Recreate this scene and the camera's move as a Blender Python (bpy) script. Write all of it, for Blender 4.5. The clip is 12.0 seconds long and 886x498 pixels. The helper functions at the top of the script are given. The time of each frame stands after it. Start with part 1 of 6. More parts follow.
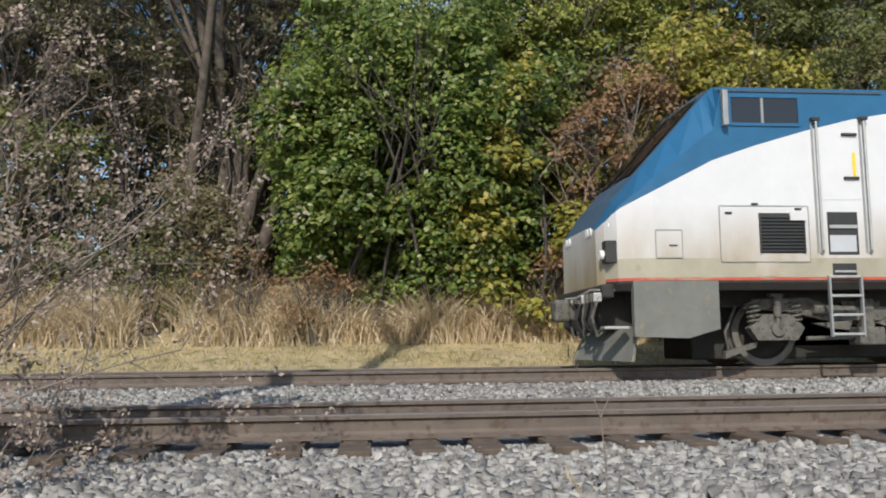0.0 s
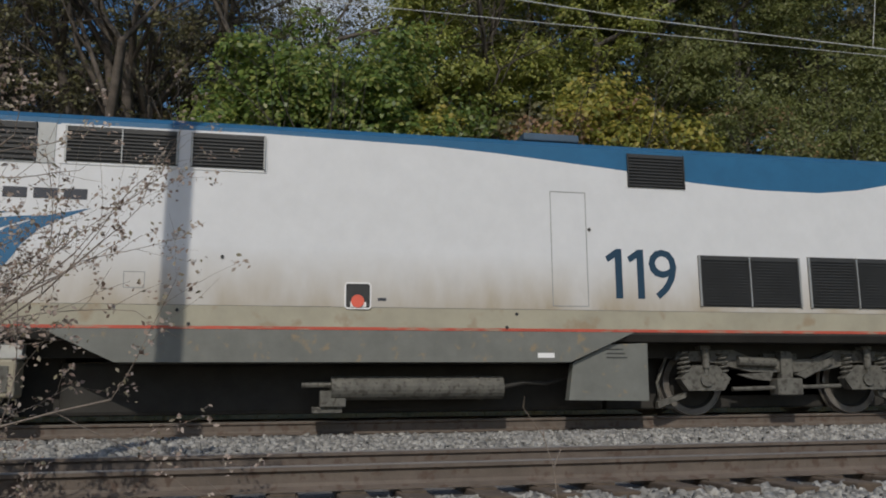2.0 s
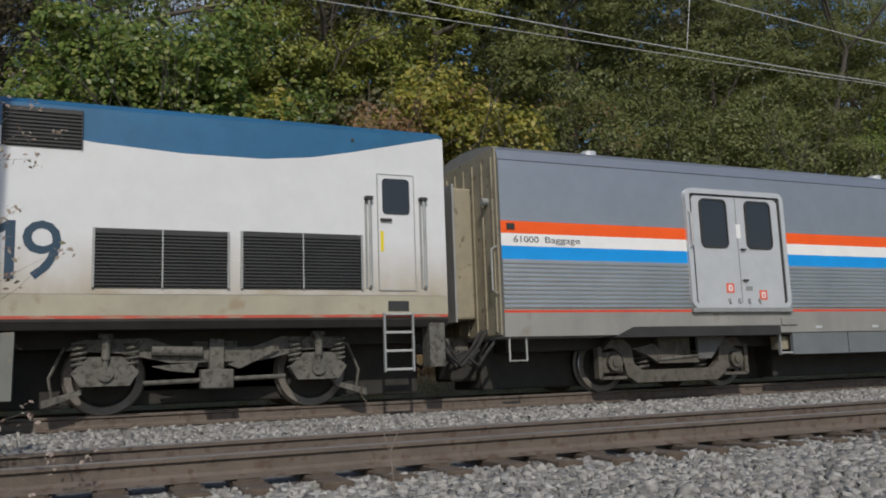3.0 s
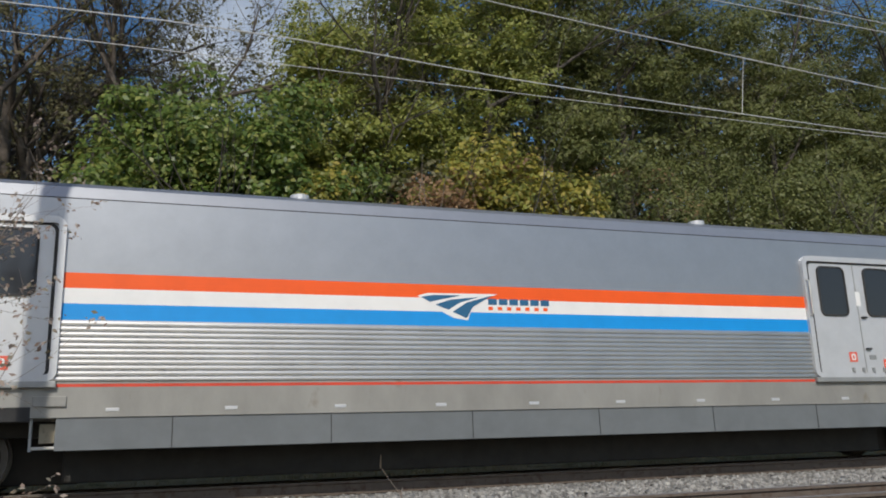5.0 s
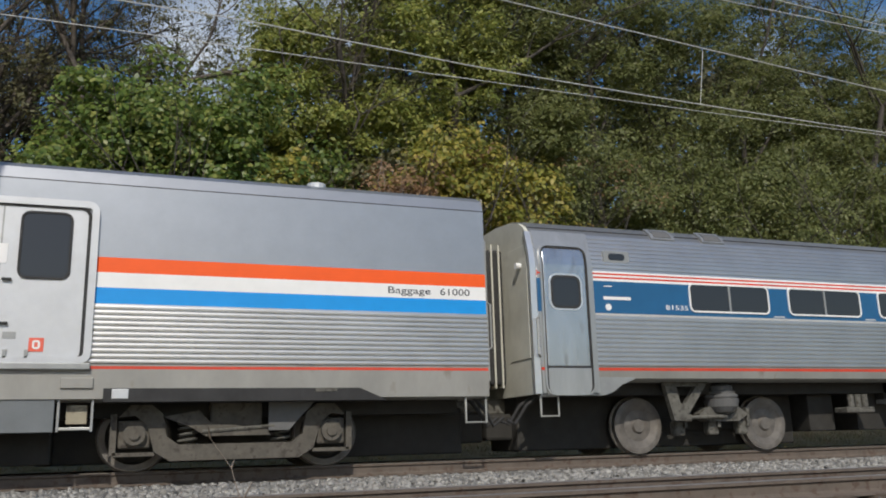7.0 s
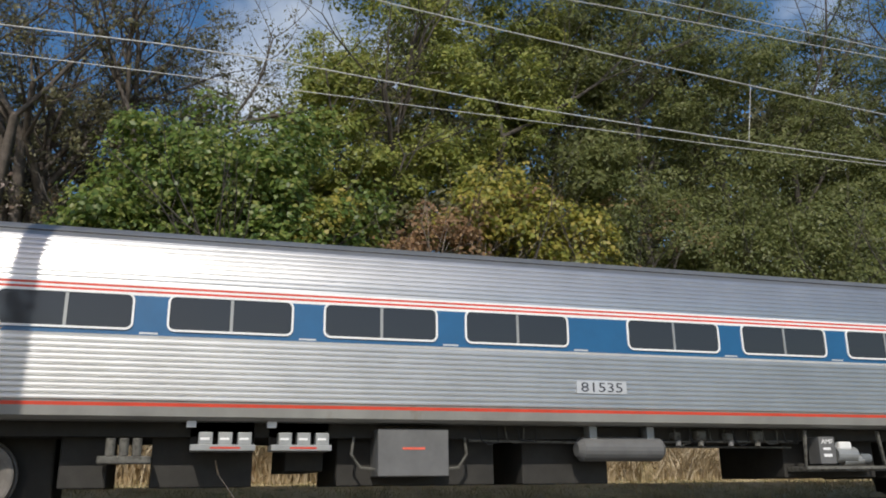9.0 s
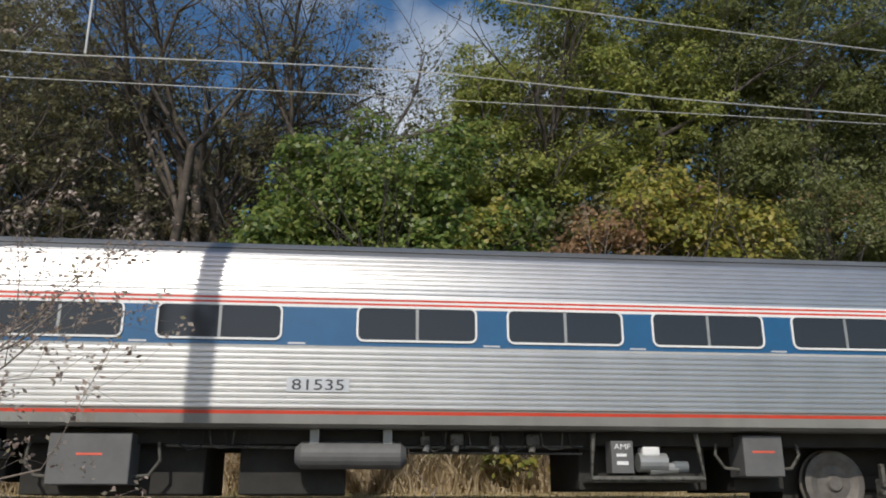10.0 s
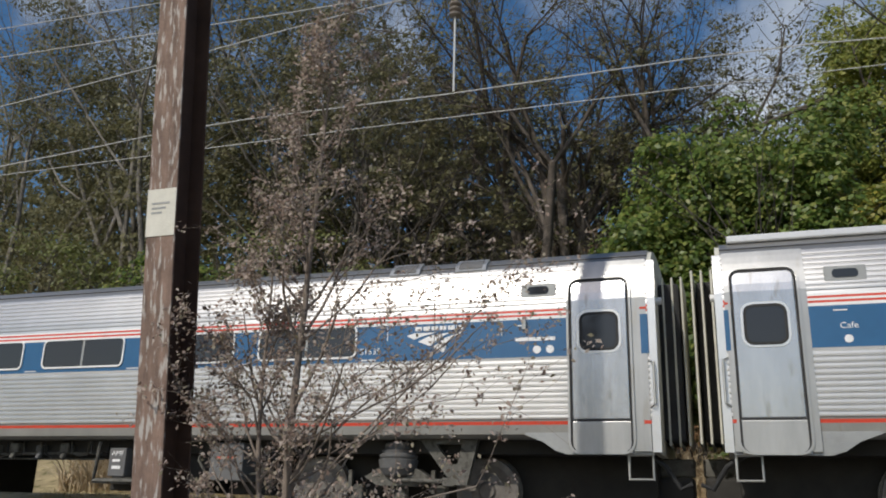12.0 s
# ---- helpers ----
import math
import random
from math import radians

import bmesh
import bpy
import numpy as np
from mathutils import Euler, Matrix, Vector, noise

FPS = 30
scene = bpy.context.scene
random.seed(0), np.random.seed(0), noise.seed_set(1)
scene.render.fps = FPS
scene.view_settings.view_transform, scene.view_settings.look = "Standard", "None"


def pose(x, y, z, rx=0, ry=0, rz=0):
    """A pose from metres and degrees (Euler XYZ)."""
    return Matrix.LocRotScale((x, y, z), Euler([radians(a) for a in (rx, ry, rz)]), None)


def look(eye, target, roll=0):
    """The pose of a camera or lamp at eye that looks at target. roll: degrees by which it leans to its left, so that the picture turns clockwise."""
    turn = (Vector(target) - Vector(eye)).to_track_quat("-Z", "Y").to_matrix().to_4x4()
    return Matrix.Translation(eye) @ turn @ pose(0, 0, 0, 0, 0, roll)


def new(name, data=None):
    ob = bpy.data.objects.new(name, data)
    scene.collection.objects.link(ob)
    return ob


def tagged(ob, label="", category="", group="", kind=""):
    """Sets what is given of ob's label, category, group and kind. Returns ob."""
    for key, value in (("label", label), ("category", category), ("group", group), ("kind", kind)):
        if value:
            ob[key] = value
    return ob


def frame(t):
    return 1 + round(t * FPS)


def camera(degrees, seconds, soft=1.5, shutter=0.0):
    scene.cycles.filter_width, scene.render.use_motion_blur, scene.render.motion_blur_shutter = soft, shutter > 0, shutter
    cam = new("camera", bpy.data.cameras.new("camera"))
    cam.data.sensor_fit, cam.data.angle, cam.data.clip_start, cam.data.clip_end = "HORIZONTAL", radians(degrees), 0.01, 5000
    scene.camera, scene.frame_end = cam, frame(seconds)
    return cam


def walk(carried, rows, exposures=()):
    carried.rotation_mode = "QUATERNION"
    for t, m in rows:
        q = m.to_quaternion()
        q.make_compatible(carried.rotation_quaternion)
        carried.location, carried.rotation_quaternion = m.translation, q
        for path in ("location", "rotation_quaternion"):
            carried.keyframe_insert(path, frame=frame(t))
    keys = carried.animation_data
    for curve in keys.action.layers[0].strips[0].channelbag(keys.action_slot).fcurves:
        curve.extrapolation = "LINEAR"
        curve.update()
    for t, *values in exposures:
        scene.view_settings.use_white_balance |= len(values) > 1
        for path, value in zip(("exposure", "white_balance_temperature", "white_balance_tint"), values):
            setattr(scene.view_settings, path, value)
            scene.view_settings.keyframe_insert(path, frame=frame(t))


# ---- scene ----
# camera and its path
cam = camera(55.5, 12.0, soft=1.9)
walk(cam, [
    (0, pose(0.038, -13.005, 0.372, 96.47, 0.63, -5.59)),
    (0.5, pose(-0.413, -12.851, 0.332, 95.74, 2.01, 2.67)),
    (1, pose(-0.566, -12.925, 0.369, 100.81, -2.03, 6.54)),
    (1.5, pose(-0.481, -12.997, 0.293, 100.99, -1.38, 1.16)),
    (2, pose(-0.212, -13.042, 0.384, 99.67, 0.46, -12.42)),
    (2.5, pose(-0.163, -13.187, 0.411, 98.88, 1.65, -20.91)),
    (3, pose(-0.234, -13.116, 0.397, 98.40, 1.96, -23.26)),
    (3.5, pose(-0.231, -13.074, 0.459, 99.54, 1.65, -20.47)),
    (5.5, pose(0.177, -12.986, 0.307, 103.92, 1.63, -17.96)),
    (6, pose(0.357, -12.930, 0.248, 102.96, 3.06, -11.30)),
    (6.5, pose(0.341, -13.003, 0.352, 103.71, 3.68, -14.42)),
    (7, pose(0.564, -13.104, 0.283, 102.90, 1.49, -20.16)),
    (9, pose(0.725, -13.017, 0.261, 105.85, 0.62, -16.93)),
    (9.5, pose(0.819, -13.060, 0.230, 106.22, 0.82, -12.24)),
    (10, pose(0.648, -12.805, 0.177, 106.86, 0.09, -6.14)),
    (10.5, pose(0.214, -12.587, 0.096, 107.15, 0.12, 0.89)),
    (11, pose(0.467, -12.712, 0.263, 106.64, -0.32, 9.38)),
    (11.5, pose(0.556, -12.874, 0.217, 107.32, -1.82, 15.63)),
    (12, pose(0.412, -12.703, 0.250, 106.94, -1.34, 18.64)),
], exposures=[(0, 0.05), (0.5, -0.06), (1, -0.25), (1.5, -0.48), (2, -0.85), (2.5, -0.78), (3.5, -0.57), (5.5, -0.5), (6.5, -0.54), (7, -0.47), (9, -0.29), (10, -0.46), (12, -0.57)])

# sun and sky
SUN_EL = 40.0
SUN_WAY = Vector((0.316, 1.0, 0)).normalized() * math.cos(radians(SUN_EL)) + Vector((0, 0, -math.sin(radians(SUN_EL))))
sun = new("sun", bpy.data.lights.new("sun", "SUN"))
sun.data.energy, sun.data.angle, sun.data.color = 3.85, radians(0.5), (1.0, 0.935, 0.83)
sun.matrix_world = look(-SUN_WAY * 50, (0, 0, 0))

world = bpy.data.worlds.new("sky")
scene.world = world
world.use_nodes = True
wn, wl = world.node_tree.nodes, world.node_tree.links
sky = wn.new("ShaderNodeTexSky")
sky.sky_type, sky.sun_disc = "NISHITA", False
sky.sun_elevation, sky.sun_rotation = radians(SUN_EL), math.atan2(-SUN_WAY.x, -SUN_WAY.y)
wc = wn.new("ShaderNodeTexCoord")
wnoise = wn.new("ShaderNodeTexNoise")
wnoise.inputs["Scale"].default_value, wnoise.inputs["Detail"].default_value = 5.0, 8.0
wramp = wn.new("ShaderNodeValToRGB")
wramp.color_ramp.elements[0].position, wramp.color_ramp.elements[1].position = 0.55, 0.8
wmix = wn.new("ShaderNodeMix")
wmix.data_type = "RGBA"
wmix.inputs[7].default_value = (6.3, 6.7, 7.2, 1)
wl.new(wc.outputs["Generated"], wnoise.inputs["Vector"])
wl.new(wnoise.outputs["Fac"], wramp.inputs["Fac"])
wl.new(wramp.outputs["Color"], wmix.inputs[0])
wsat = wn.new("ShaderNodeHueSaturation")
wsat.inputs["Saturation"].default_value, wsat.inputs["Value"].default_value = 1.3, 0.92
wl.new(sky.outputs["Color"], wsat.inputs["Color"])
wl.new(wsat.outputs["Color"], wmix.inputs[6])
wl.new(wmix.outputs[2], wn["Background"].inputs["Color"])
wn["Background"].inputs["Strength"].default_value = 0.15


# materials
def mat(name, col, rough=0.6, metal=0.0, var=0.15, scale=3.0, bump=0.15, bscale=60.0, stain=None, stain_at=0.58, dirt=None, random_var=0.0, stretch=None):
    """Two scales of variation and a fine relief; stain: a second colour in patches; dirt: (colour, z low, z high) a film that thins out upwards."""
    m = bpy.data.materials.new(name)
    m.use_nodes = True
    n, l = m.node_tree.nodes, m.node_tree.links
    b = n["Principled BSDF"]
    b.inputs["Roughness"].default_value, b.inputs["Metallic"].default_value = rough, metal
    tc = n.new("ShaderNodeTexCoord")
    no = n.new("ShaderNodeTexNoise")
    no.inputs["Scale"].default_value, no.inputs["Detail"].default_value, no.inputs["Roughness"].default_value = scale, 6.0, 0.65
    l.new(tc.outputs["Object"], no.inputs["Vector"])
    coords = tc.outputs["Object"]
    if stretch:
        sm = n.new("ShaderNodeMapping")
        sm.inputs["Scale"].default_value = stretch
        l.new(coords, sm.inputs["Vector"])
        coords = sm.outputs["Vector"]
        l.new(coords, no.inputs["Vector"])
    ra = n.new("ShaderNodeValToRGB")
    ra.color_ramp.elements[0].position, ra.color_ramp.elements[1].position = 0.3, 0.7
    ra.color_ramp.elements[0].color = (*[c * (1 - var) for c in col], 1)
    ra.color_ramp.elements[1].color = (*[min(1, c * (1 + var)) for c in col], 1)
    l.new(no.outputs["Fac"], ra.inputs["Fac"])
    out = ra.outputs["Color"]

    def blend(out, fac, colour):
        mx = n.new("ShaderNodeMix")
        mx.data_type = "RGBA"
        l.new(fac, mx.inputs[0])
        l.new(out, mx.inputs[6])
        mx.inputs[7].default_value = (*colour, 1)
        return mx.outputs[2]

    if stain:
        n2 = n.new("ShaderNodeTexNoise")
        n2.inputs["Scale"].default_value, n2.inputs["Detail"].default_value = scale * 2.3, 8.0
        l.new(coords, n2.inputs["Vector"])
        r2 = n.new("ShaderNodeValToRGB")
        r2.color_ramp.elements[0].position, r2.color_ramp.elements[1].position = stain_at, stain_at + 0.1
        l.new(n2.outputs["Fac"], r2.inputs["Fac"])
        out = blend(out, r2.outputs["Color"], stain)
    if dirt:
        colour, z0, z1 = dirt
        sep = n.new("ShaderNodeSeparateXYZ")
        l.new(tc.outputs["Object"], sep.inputs["Vector"])
        mr = n.new("ShaderNodeMapRange")
        mr.inputs["From Min"].default_value, mr.inputs["From Max"].default_value = z1, z0
        l.new(sep.outputs["Z"], mr.inputs["Value"])
        mp = n.new("ShaderNodeMapping")
        mp.inputs["Scale"].default_value = (1.5, 1.0, 0.5)
        l.new(tc.outputs["Object"], mp.inputs["Vector"])
        n3 = n.new("ShaderNodeTexNoise")
        n3.inputs["Scale"].default_value, n3.inputs["Detail"].default_value = 1.6, 7.0
        l.new(mp.outputs["Vector"], n3.inputs["Vector"])
        mu = n.new("ShaderNodeMath")
        mu.operation = "MULTIPLY"
        l.new(mr.outputs["Result"], mu.inputs[0])
        l.new(n3.outputs["Fac"], mu.inputs[1])
        m2 = n.new("ShaderNodeMath")
        m2.operation, m2.use_clamp = "MULTIPLY", True
        l.new(mu.outputs[0], m2.inputs[0])
        m2.inputs[1].default_value = 1.75
        out = blend(out, m2.outputs[0], colour)
    if random_var:
        g = n.new("ShaderNodeNewGeometry")
        hs = n.new("ShaderNodeHueSaturation")
        mr = n.new("ShaderNodeMapRange")
        mr.inputs["To Min"].default_value, mr.inputs["To Max"].default_value = 1 - random_var, 1 + random_var
        l.new(g.outputs["Random Per Island"], mr.inputs["Value"])
        l.new(mr.outputs["Result"], hs.inputs["Value"])
        l.new(out, hs.inputs["Color"])
        out = hs.outputs["Color"]
    l.new(out, b.inputs["Base Color"])
    if bump:
        nb = n.new("ShaderNodeTexNoise")
        nb.inputs["Scale"].default_value, nb.inputs["Detail"].default_value = bscale, 4.0
        l.new(tc.outputs["Object"], nb.inputs["Vector"])
        bp = n.new("ShaderNodeBump")
        bp.inputs["Strength"].default_value, bp.inputs["Distance"].default_value = bump, 0.02
        l.new(nb.outputs["Fac"], bp.inputs["Height"])
        l.new(bp.outputs["Normal"], b.inputs["Normal"])
    return m


def leaf_mat(name, cols, translucent=0.35, rough=0.5):
    """Leaves: each takes its own colour between those given."""
    m = bpy.data.materials.new(name)
    m.use_nodes = True
    n, l = m.node_tree.nodes, m.node_tree.links
    b = n["Principled BSDF"]
    b.inputs["Roughness"].default_value = rough
    g = n.new("ShaderNodeNewGeometry")
    ra = n.new("ShaderNodeValToRGB")
    e = ra.color_ramp.elements
    while len(e) < len(cols):
        e.new(0.5)
    for i, c in enumerate(cols):
        e[i].position, e[i].color = i / (len(cols) - 1), (*c, 1)
    l.new(g.outputs["Random Per Island"], ra.inputs["Fac"])
    tc = n.new("ShaderNodeTexCoord")
    no = n.new("ShaderNodeTexNoise")
    no.inputs["Scale"].default_value = 0.9
    l.new(tc.outputs["Object"], no.inputs["Vector"])
    mr = n.new("ShaderNodeMapRange")
    mr.inputs["To Min"].default_value, mr.inputs["To Max"].default_value = 0.55, 1.45
    l.new(no.outputs["Fac"], mr.inputs["Value"])
    hs = n.new("ShaderNodeHueSaturation")
    l.new(mr.outputs["Result"], hs.inputs["Value"])
    l.new(ra.outputs["Color"], hs.inputs["Color"])
    l.new(hs.outputs["Color"], b.inputs["Base Color"])
    t = n.new("ShaderNodeBsdfTranslucent")
    l.new(hs.outputs["Color"], t.inputs["Color"])
    mx = n.new("ShaderNodeMixShader")
    mx.inputs[0].default_value = translucent
    l.new(b.outputs[0], mx.inputs[1])
    l.new(t.outputs[0], mx.inputs[2])
    l.new(mx.outputs[0], n["Material Output"].inputs["Surface"])
    return m


GRIME = (0.25, 0.2, 0.13)
M_WHITE = mat("white_paint", (0.66, 0.67, 0.69), 0.35, var=0.04, bump=0.02, bscale=8, dirt=((0.34, 0.27, 0.165), 1.25, 2.35))
M_SILLDIRT = mat("dirt_filmed_white_paint", (0.37, 0.345, 0.265), 0.55, var=0.16, scale=1.2, bump=0.02, bscale=8, stain=(0.31, 0.25, 0.17), stain_at=0.6)
M_BLUE = mat("blue_paint", (0.024, 0.122, 0.25), 0.35, var=0.1, bump=0.02, bscale=8)
M_ROOF = mat("roof_paint", (0.05, 0.09, 0.14), 0.6, var=0.2)
M_REDDIRTY = mat("dirt_filmed_red_stripe", (0.5, 0.085, 0.05), 0.5, var=0.2, scale=2.0, stain=(0.36, 0.24, 0.17), stain_at=0.52, stretch=(0.6, 1.0, 3.0))
M_RED = mat("red_stripe", (0.62, 0.06, 0.03), 0.45, var=0.15)
M_SKIRT = mat("grey_skirt_paint", (0.16, 0.165, 0.15), 0.55, var=0.15, stain=GRIME, stain_at=0.62)
M_UNDERSHADE = mat("dirty_underframe_and_shade", (0.03, 0.028, 0.025), 0.8, var=0.3)
M_TRUCK = mat("dusty_truck_steel", (0.118, 0.114, 0.1), 0.78, var=0.35, scale=6, stain=(0.06, 0.055, 0.046), stain_at=0.53)
M_TRUCKBROWN = mat("grimy_brown_truck_steel", (0.1, 0.09, 0.075), 0.75, var=0.3, scale=6, stain=(0.06, 0.05, 0.042), stain_at=0.56)
M_WHEEL = mat("worn_wheel_steel", (0.17, 0.155, 0.14), 0.55, metal=0.3, var=0.25, scale=8)
M_TREAD = mat("polished_wheel_tread", (0.5, 0.5, 0.5), 0.3, metal=1.0, var=0.1)
M_STEELGREY = mat("grey_steel", (0.33, 0.34, 0.34), 0.5, metal=0.4, var=0.12)
M_RAILING = mat("handrail_steel", (0.5, 0.5, 0.48), 0.4, metal=0.5, var=0.15)
M_BLACK = mat("black_louvre", (0.032, 0.033, 0.034), 0.6, var=0.2)
M_TAN = mat("tan_end_paint", (0.3, 0.27, 0.2), 0.6, var=0.15, stain=(0.14, 0.11, 0.08), stain_at=0.6)
M_RUBBERSHADE = mat("black_rubber_and_shade", (0.03, 0.03, 0.031), 0.8, var=0.3)
M_SILVER = mat("silver_grey_panel", (0.375, 0.395, 0.43), 0.38, metal=0.7, var=0.05, bump=0.03, bscale=5)
M_STAINLESS = mat("fluted_stainless", (0.56, 0.557, 0.555), 0.39, metal=0.9, var=0.08, scale=1.5, bump=0.03, bscale=20)
M_ORANGE = mat("orange_red_stripe", (0.9, 0.105, 0.006), 0.55, var=0.05)
M_WSTRIPE = mat("white_stripe", (0.82, 0.82, 0.82), 0.45, var=0.04)
M_CYAN = mat("bright_blue_stripe", (0.0, 0.29, 0.76), 0.55, var=0.05)
M_BELT = mat("blue_window_band", (0.007, 0.1, 0.245), 0.32, var=0.08)
for m in (M_BELT,):
    b = m.node_tree.nodes["Principled BSDF"]
    b.inputs["Coat Weight"].default_value, b.inputs["Coat Roughness"].default_value, b.inputs["Coat IOR"].default_value = 0.4, 0.4, 1.6
M_DOOR = mat("grey_door", (0.57, 0.585, 0.61), 0.4, metal=0.3, var=0.06)
M_LETTER = mat("dark_letter", (0.03, 0.035, 0.05), 0.5, var=0.05)
M_LETTERB = mat("dark_blue_letter", (0.012, 0.045, 0.085), 0.45, var=0.05)
M_YELLOW = mat("yellow_mark", (0.75, 0.6, 0.03), 0.5, var=0.05)
M_PINK = mat("red_placard", (0.75, 0.13, 0.08), 0.5, var=0.1)
M_DARKBOX = mat("grey_equipment_box", (0.13, 0.13, 0.13), 0.6, var=0.15)
M_RAIL = mat("rusty_rail", (0.125, 0.1, 0.082), 0.75, var=0.2, scale=5, stain=(0.09, 0.06, 0.045), stain_at=0.55)
M_RAILTOP = mat("worn_rail_head", (0.29, 0.265, 0.24), 0.45, metal=0.6, var=0.15)
M_TIE = mat("weathered_tie", (0.1, 0.075, 0.055), 0.9, var=0.35, scale=7)
M_STONE = mat("ballast_stone", (0.272, 0.263, 0.243), 0.9, var=0.3, scale=9, bump=0.3, random_var=0.45)
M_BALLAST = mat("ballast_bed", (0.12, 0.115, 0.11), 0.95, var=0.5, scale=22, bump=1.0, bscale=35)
M_GROUND = mat("dry_grass_ground", (0.38, 0.31, 0.18), 0.95, var=0.3, scale=1.5, bump=0.8, bscale=25, stain=(0.16, 0.15, 0.06), stain_at=0.55)
M_BARK = mat("grey_bark", (0.1, 0.085, 0.07), 0.9, var=0.35, scale=8, bump=0.6, bscale=30)
M_PALEBARK = mat("pale_grey_bark", (0.2, 0.185, 0.165), 0.9, var=0.35, scale=8, bump=0.6, bscale=30)
M_TRUNK = mat("brown_trunk_bark", (0.105, 0.088, 0.075), 0.9, var=0.4, scale=5, bump=0.7, bscale=24)
M_DARKBARK = mat("dark_bark", (0.075, 0.065, 0.058), 0.9, var=0.35, scale=6, bump=0.6, bscale=30)
M_TWIG = mat("pale_twig_bark", (0.2, 0.165, 0.14), 0.85, var=0.25, scale=20)
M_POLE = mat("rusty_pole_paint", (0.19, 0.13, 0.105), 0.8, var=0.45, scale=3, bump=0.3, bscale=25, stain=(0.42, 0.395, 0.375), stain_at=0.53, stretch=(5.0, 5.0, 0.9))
M_POLESHADE = mat("shaded_rusty_steel", (0.07, 0.04, 0.03), 0.85, var=0.3)
M_SIGN = mat("weathered_sign_plate", (0.64, 0.63, 0.57), 0.6, var=0.12, scale=6)
M_WIRE = mat("weathered_wire", (0.62, 0.62, 0.6), 0.5, metal=0.4, var=0.1)
M_INSUL = mat("brown_insulator", (0.25, 0.22, 0.2), 0.3, var=0.1)


def glass_mat(name, col, rough):
    m = bpy.data.materials.new(name)
    m.use_nodes = True
    b = m.node_tree.nodes["Principled BSDF"]
    b.inputs["Base Color"].default_value = (*col, 1)
    b.inputs["Roughness"].default_value = rough
    b.inputs["Specular IOR Level"].default_value = 0.6
    return m


M_GLASS = glass_mat("dark_tinted_glass", (0.028, 0.03, 0.034), 0.08)
L_GREEN = leaf_mat("green_leaf", [(0.065, 0.115, 0.026), (0.125, 0.195, 0.04), (0.205, 0.275, 0.06), (0.34, 0.35, 0.1)], 0.45, 0.42)
L_YELGREEN = leaf_mat("yellow_green_leaf", [(0.145, 0.17, 0.034), (0.25, 0.265, 0.046), (0.37, 0.335, 0.06), (0.45, 0.355, 0.085)], 0.42)
L_LIGHT = leaf_mat("light_green_leaf", [(0.14, 0.178, 0.042), (0.228, 0.27, 0.06), (0.315, 0.34, 0.08), (0.4, 0.39, 0.11)], 0.42)
L_OLIVE = leaf_mat("olive_leaf", [(0.09, 0.11, 0.034), (0.14, 0.166, 0.05), (0.192, 0.214, 0.07), (0.25, 0.256, 0.098)], 0.42)
L_DARK = leaf_mat("dark_leaf", [(0.11, 0.112, 0.055), (0.178, 0.172, 0.08), (0.25, 0.23, 0.122)], 0.42)
L_BROWN = leaf_mat("brown_leaf", [(0.176, 0.095, 0.047), (0.270, 0.162, 0.081), (0.351, 0.230, 0.121)])
L_PINK = leaf_mat("dry_pinkish_leaf", [(0.21, 0.145, 0.115), (0.35, 0.27, 0.225), (0.5, 0.42, 0.37), (0.24, 0.215, 0.13)])
L_STRAW = leaf_mat("straw_blade", [(0.46, 0.36, 0.21), (0.6, 0.49, 0.33), (0.72, 0.62, 0.46)], 0.25, 0.7)
L_SHORT = leaf_mat("short_dry_grass", [(0.42, 0.34, 0.18), (0.55, 0.46, 0.27), (0.36, 0.36, 0.16)], 0.25, 0.7)


# ---- mesh helpers ----
def part(name, bm, material, parent=None, label="", smooth=False):
    """Links a bmesh as one mesh object, under parent if given."""
    me = bpy.data.meshes.new(name)
    bmesh.ops.recalc_face_normals(bm, faces=bm.faces)
    bm.to_mesh(me)
    bm.free()
    for x in (material if isinstance(material, (list, tuple)) else [material]):
        me.materials.append(x)
    if smooth:
        me.polygons.foreach_set("use_smooth", [True] * len(me.polygons))
    ob = new(name, me)
    ob.parent = parent
    if label:
        tagged(ob, label)
    return ob


def thing(name, label, category, group="", kind="", at=(0, 0, 0)):
    ob = new(name)
    ob.location = at
    return tagged(ob, label, category, group, kind)


def box(bm, x0, x1, y0, y1, z0, z1, bevel=0.0):
    r = bmesh.ops.create_cube(bm, size=1.0)
    vs = r["verts"]
    for v in vs:
        v.co = Vector((x0 + (v.co.x + 0.5) * (x1 - x0), y0 + (v.co.y + 0.5) * (y1 - y0), z0 + (v.co.z + 0.5) * (z1 - z0)))
    if bevel:
        es = list({e for v in vs for e in v.link_edges})
        bmesh.ops.bevel(bm, geom=es, offset=bevel, segments=2, affect="EDGES", profile=0.5)
    return bm


def boxed(*a, **k):
    return box(bmesh.new(), *a, **k)


def prism(bm, poly, y0, y1):
    """A polygon in x and z, from y0 to y1."""
    a = [bm.verts.new((x, y0, z)) for x, z in poly]
    b = [bm.verts.new((x, y1, z)) for x, z in poly]
    bm.faces.new(a)
    bm.faces.new(b[::-1])
    k = len(poly)
    for i in range(k):
        bm.faces.new((a[i], b[i], b[(i + 1) % k], a[(i + 1) % k]))
    return bm


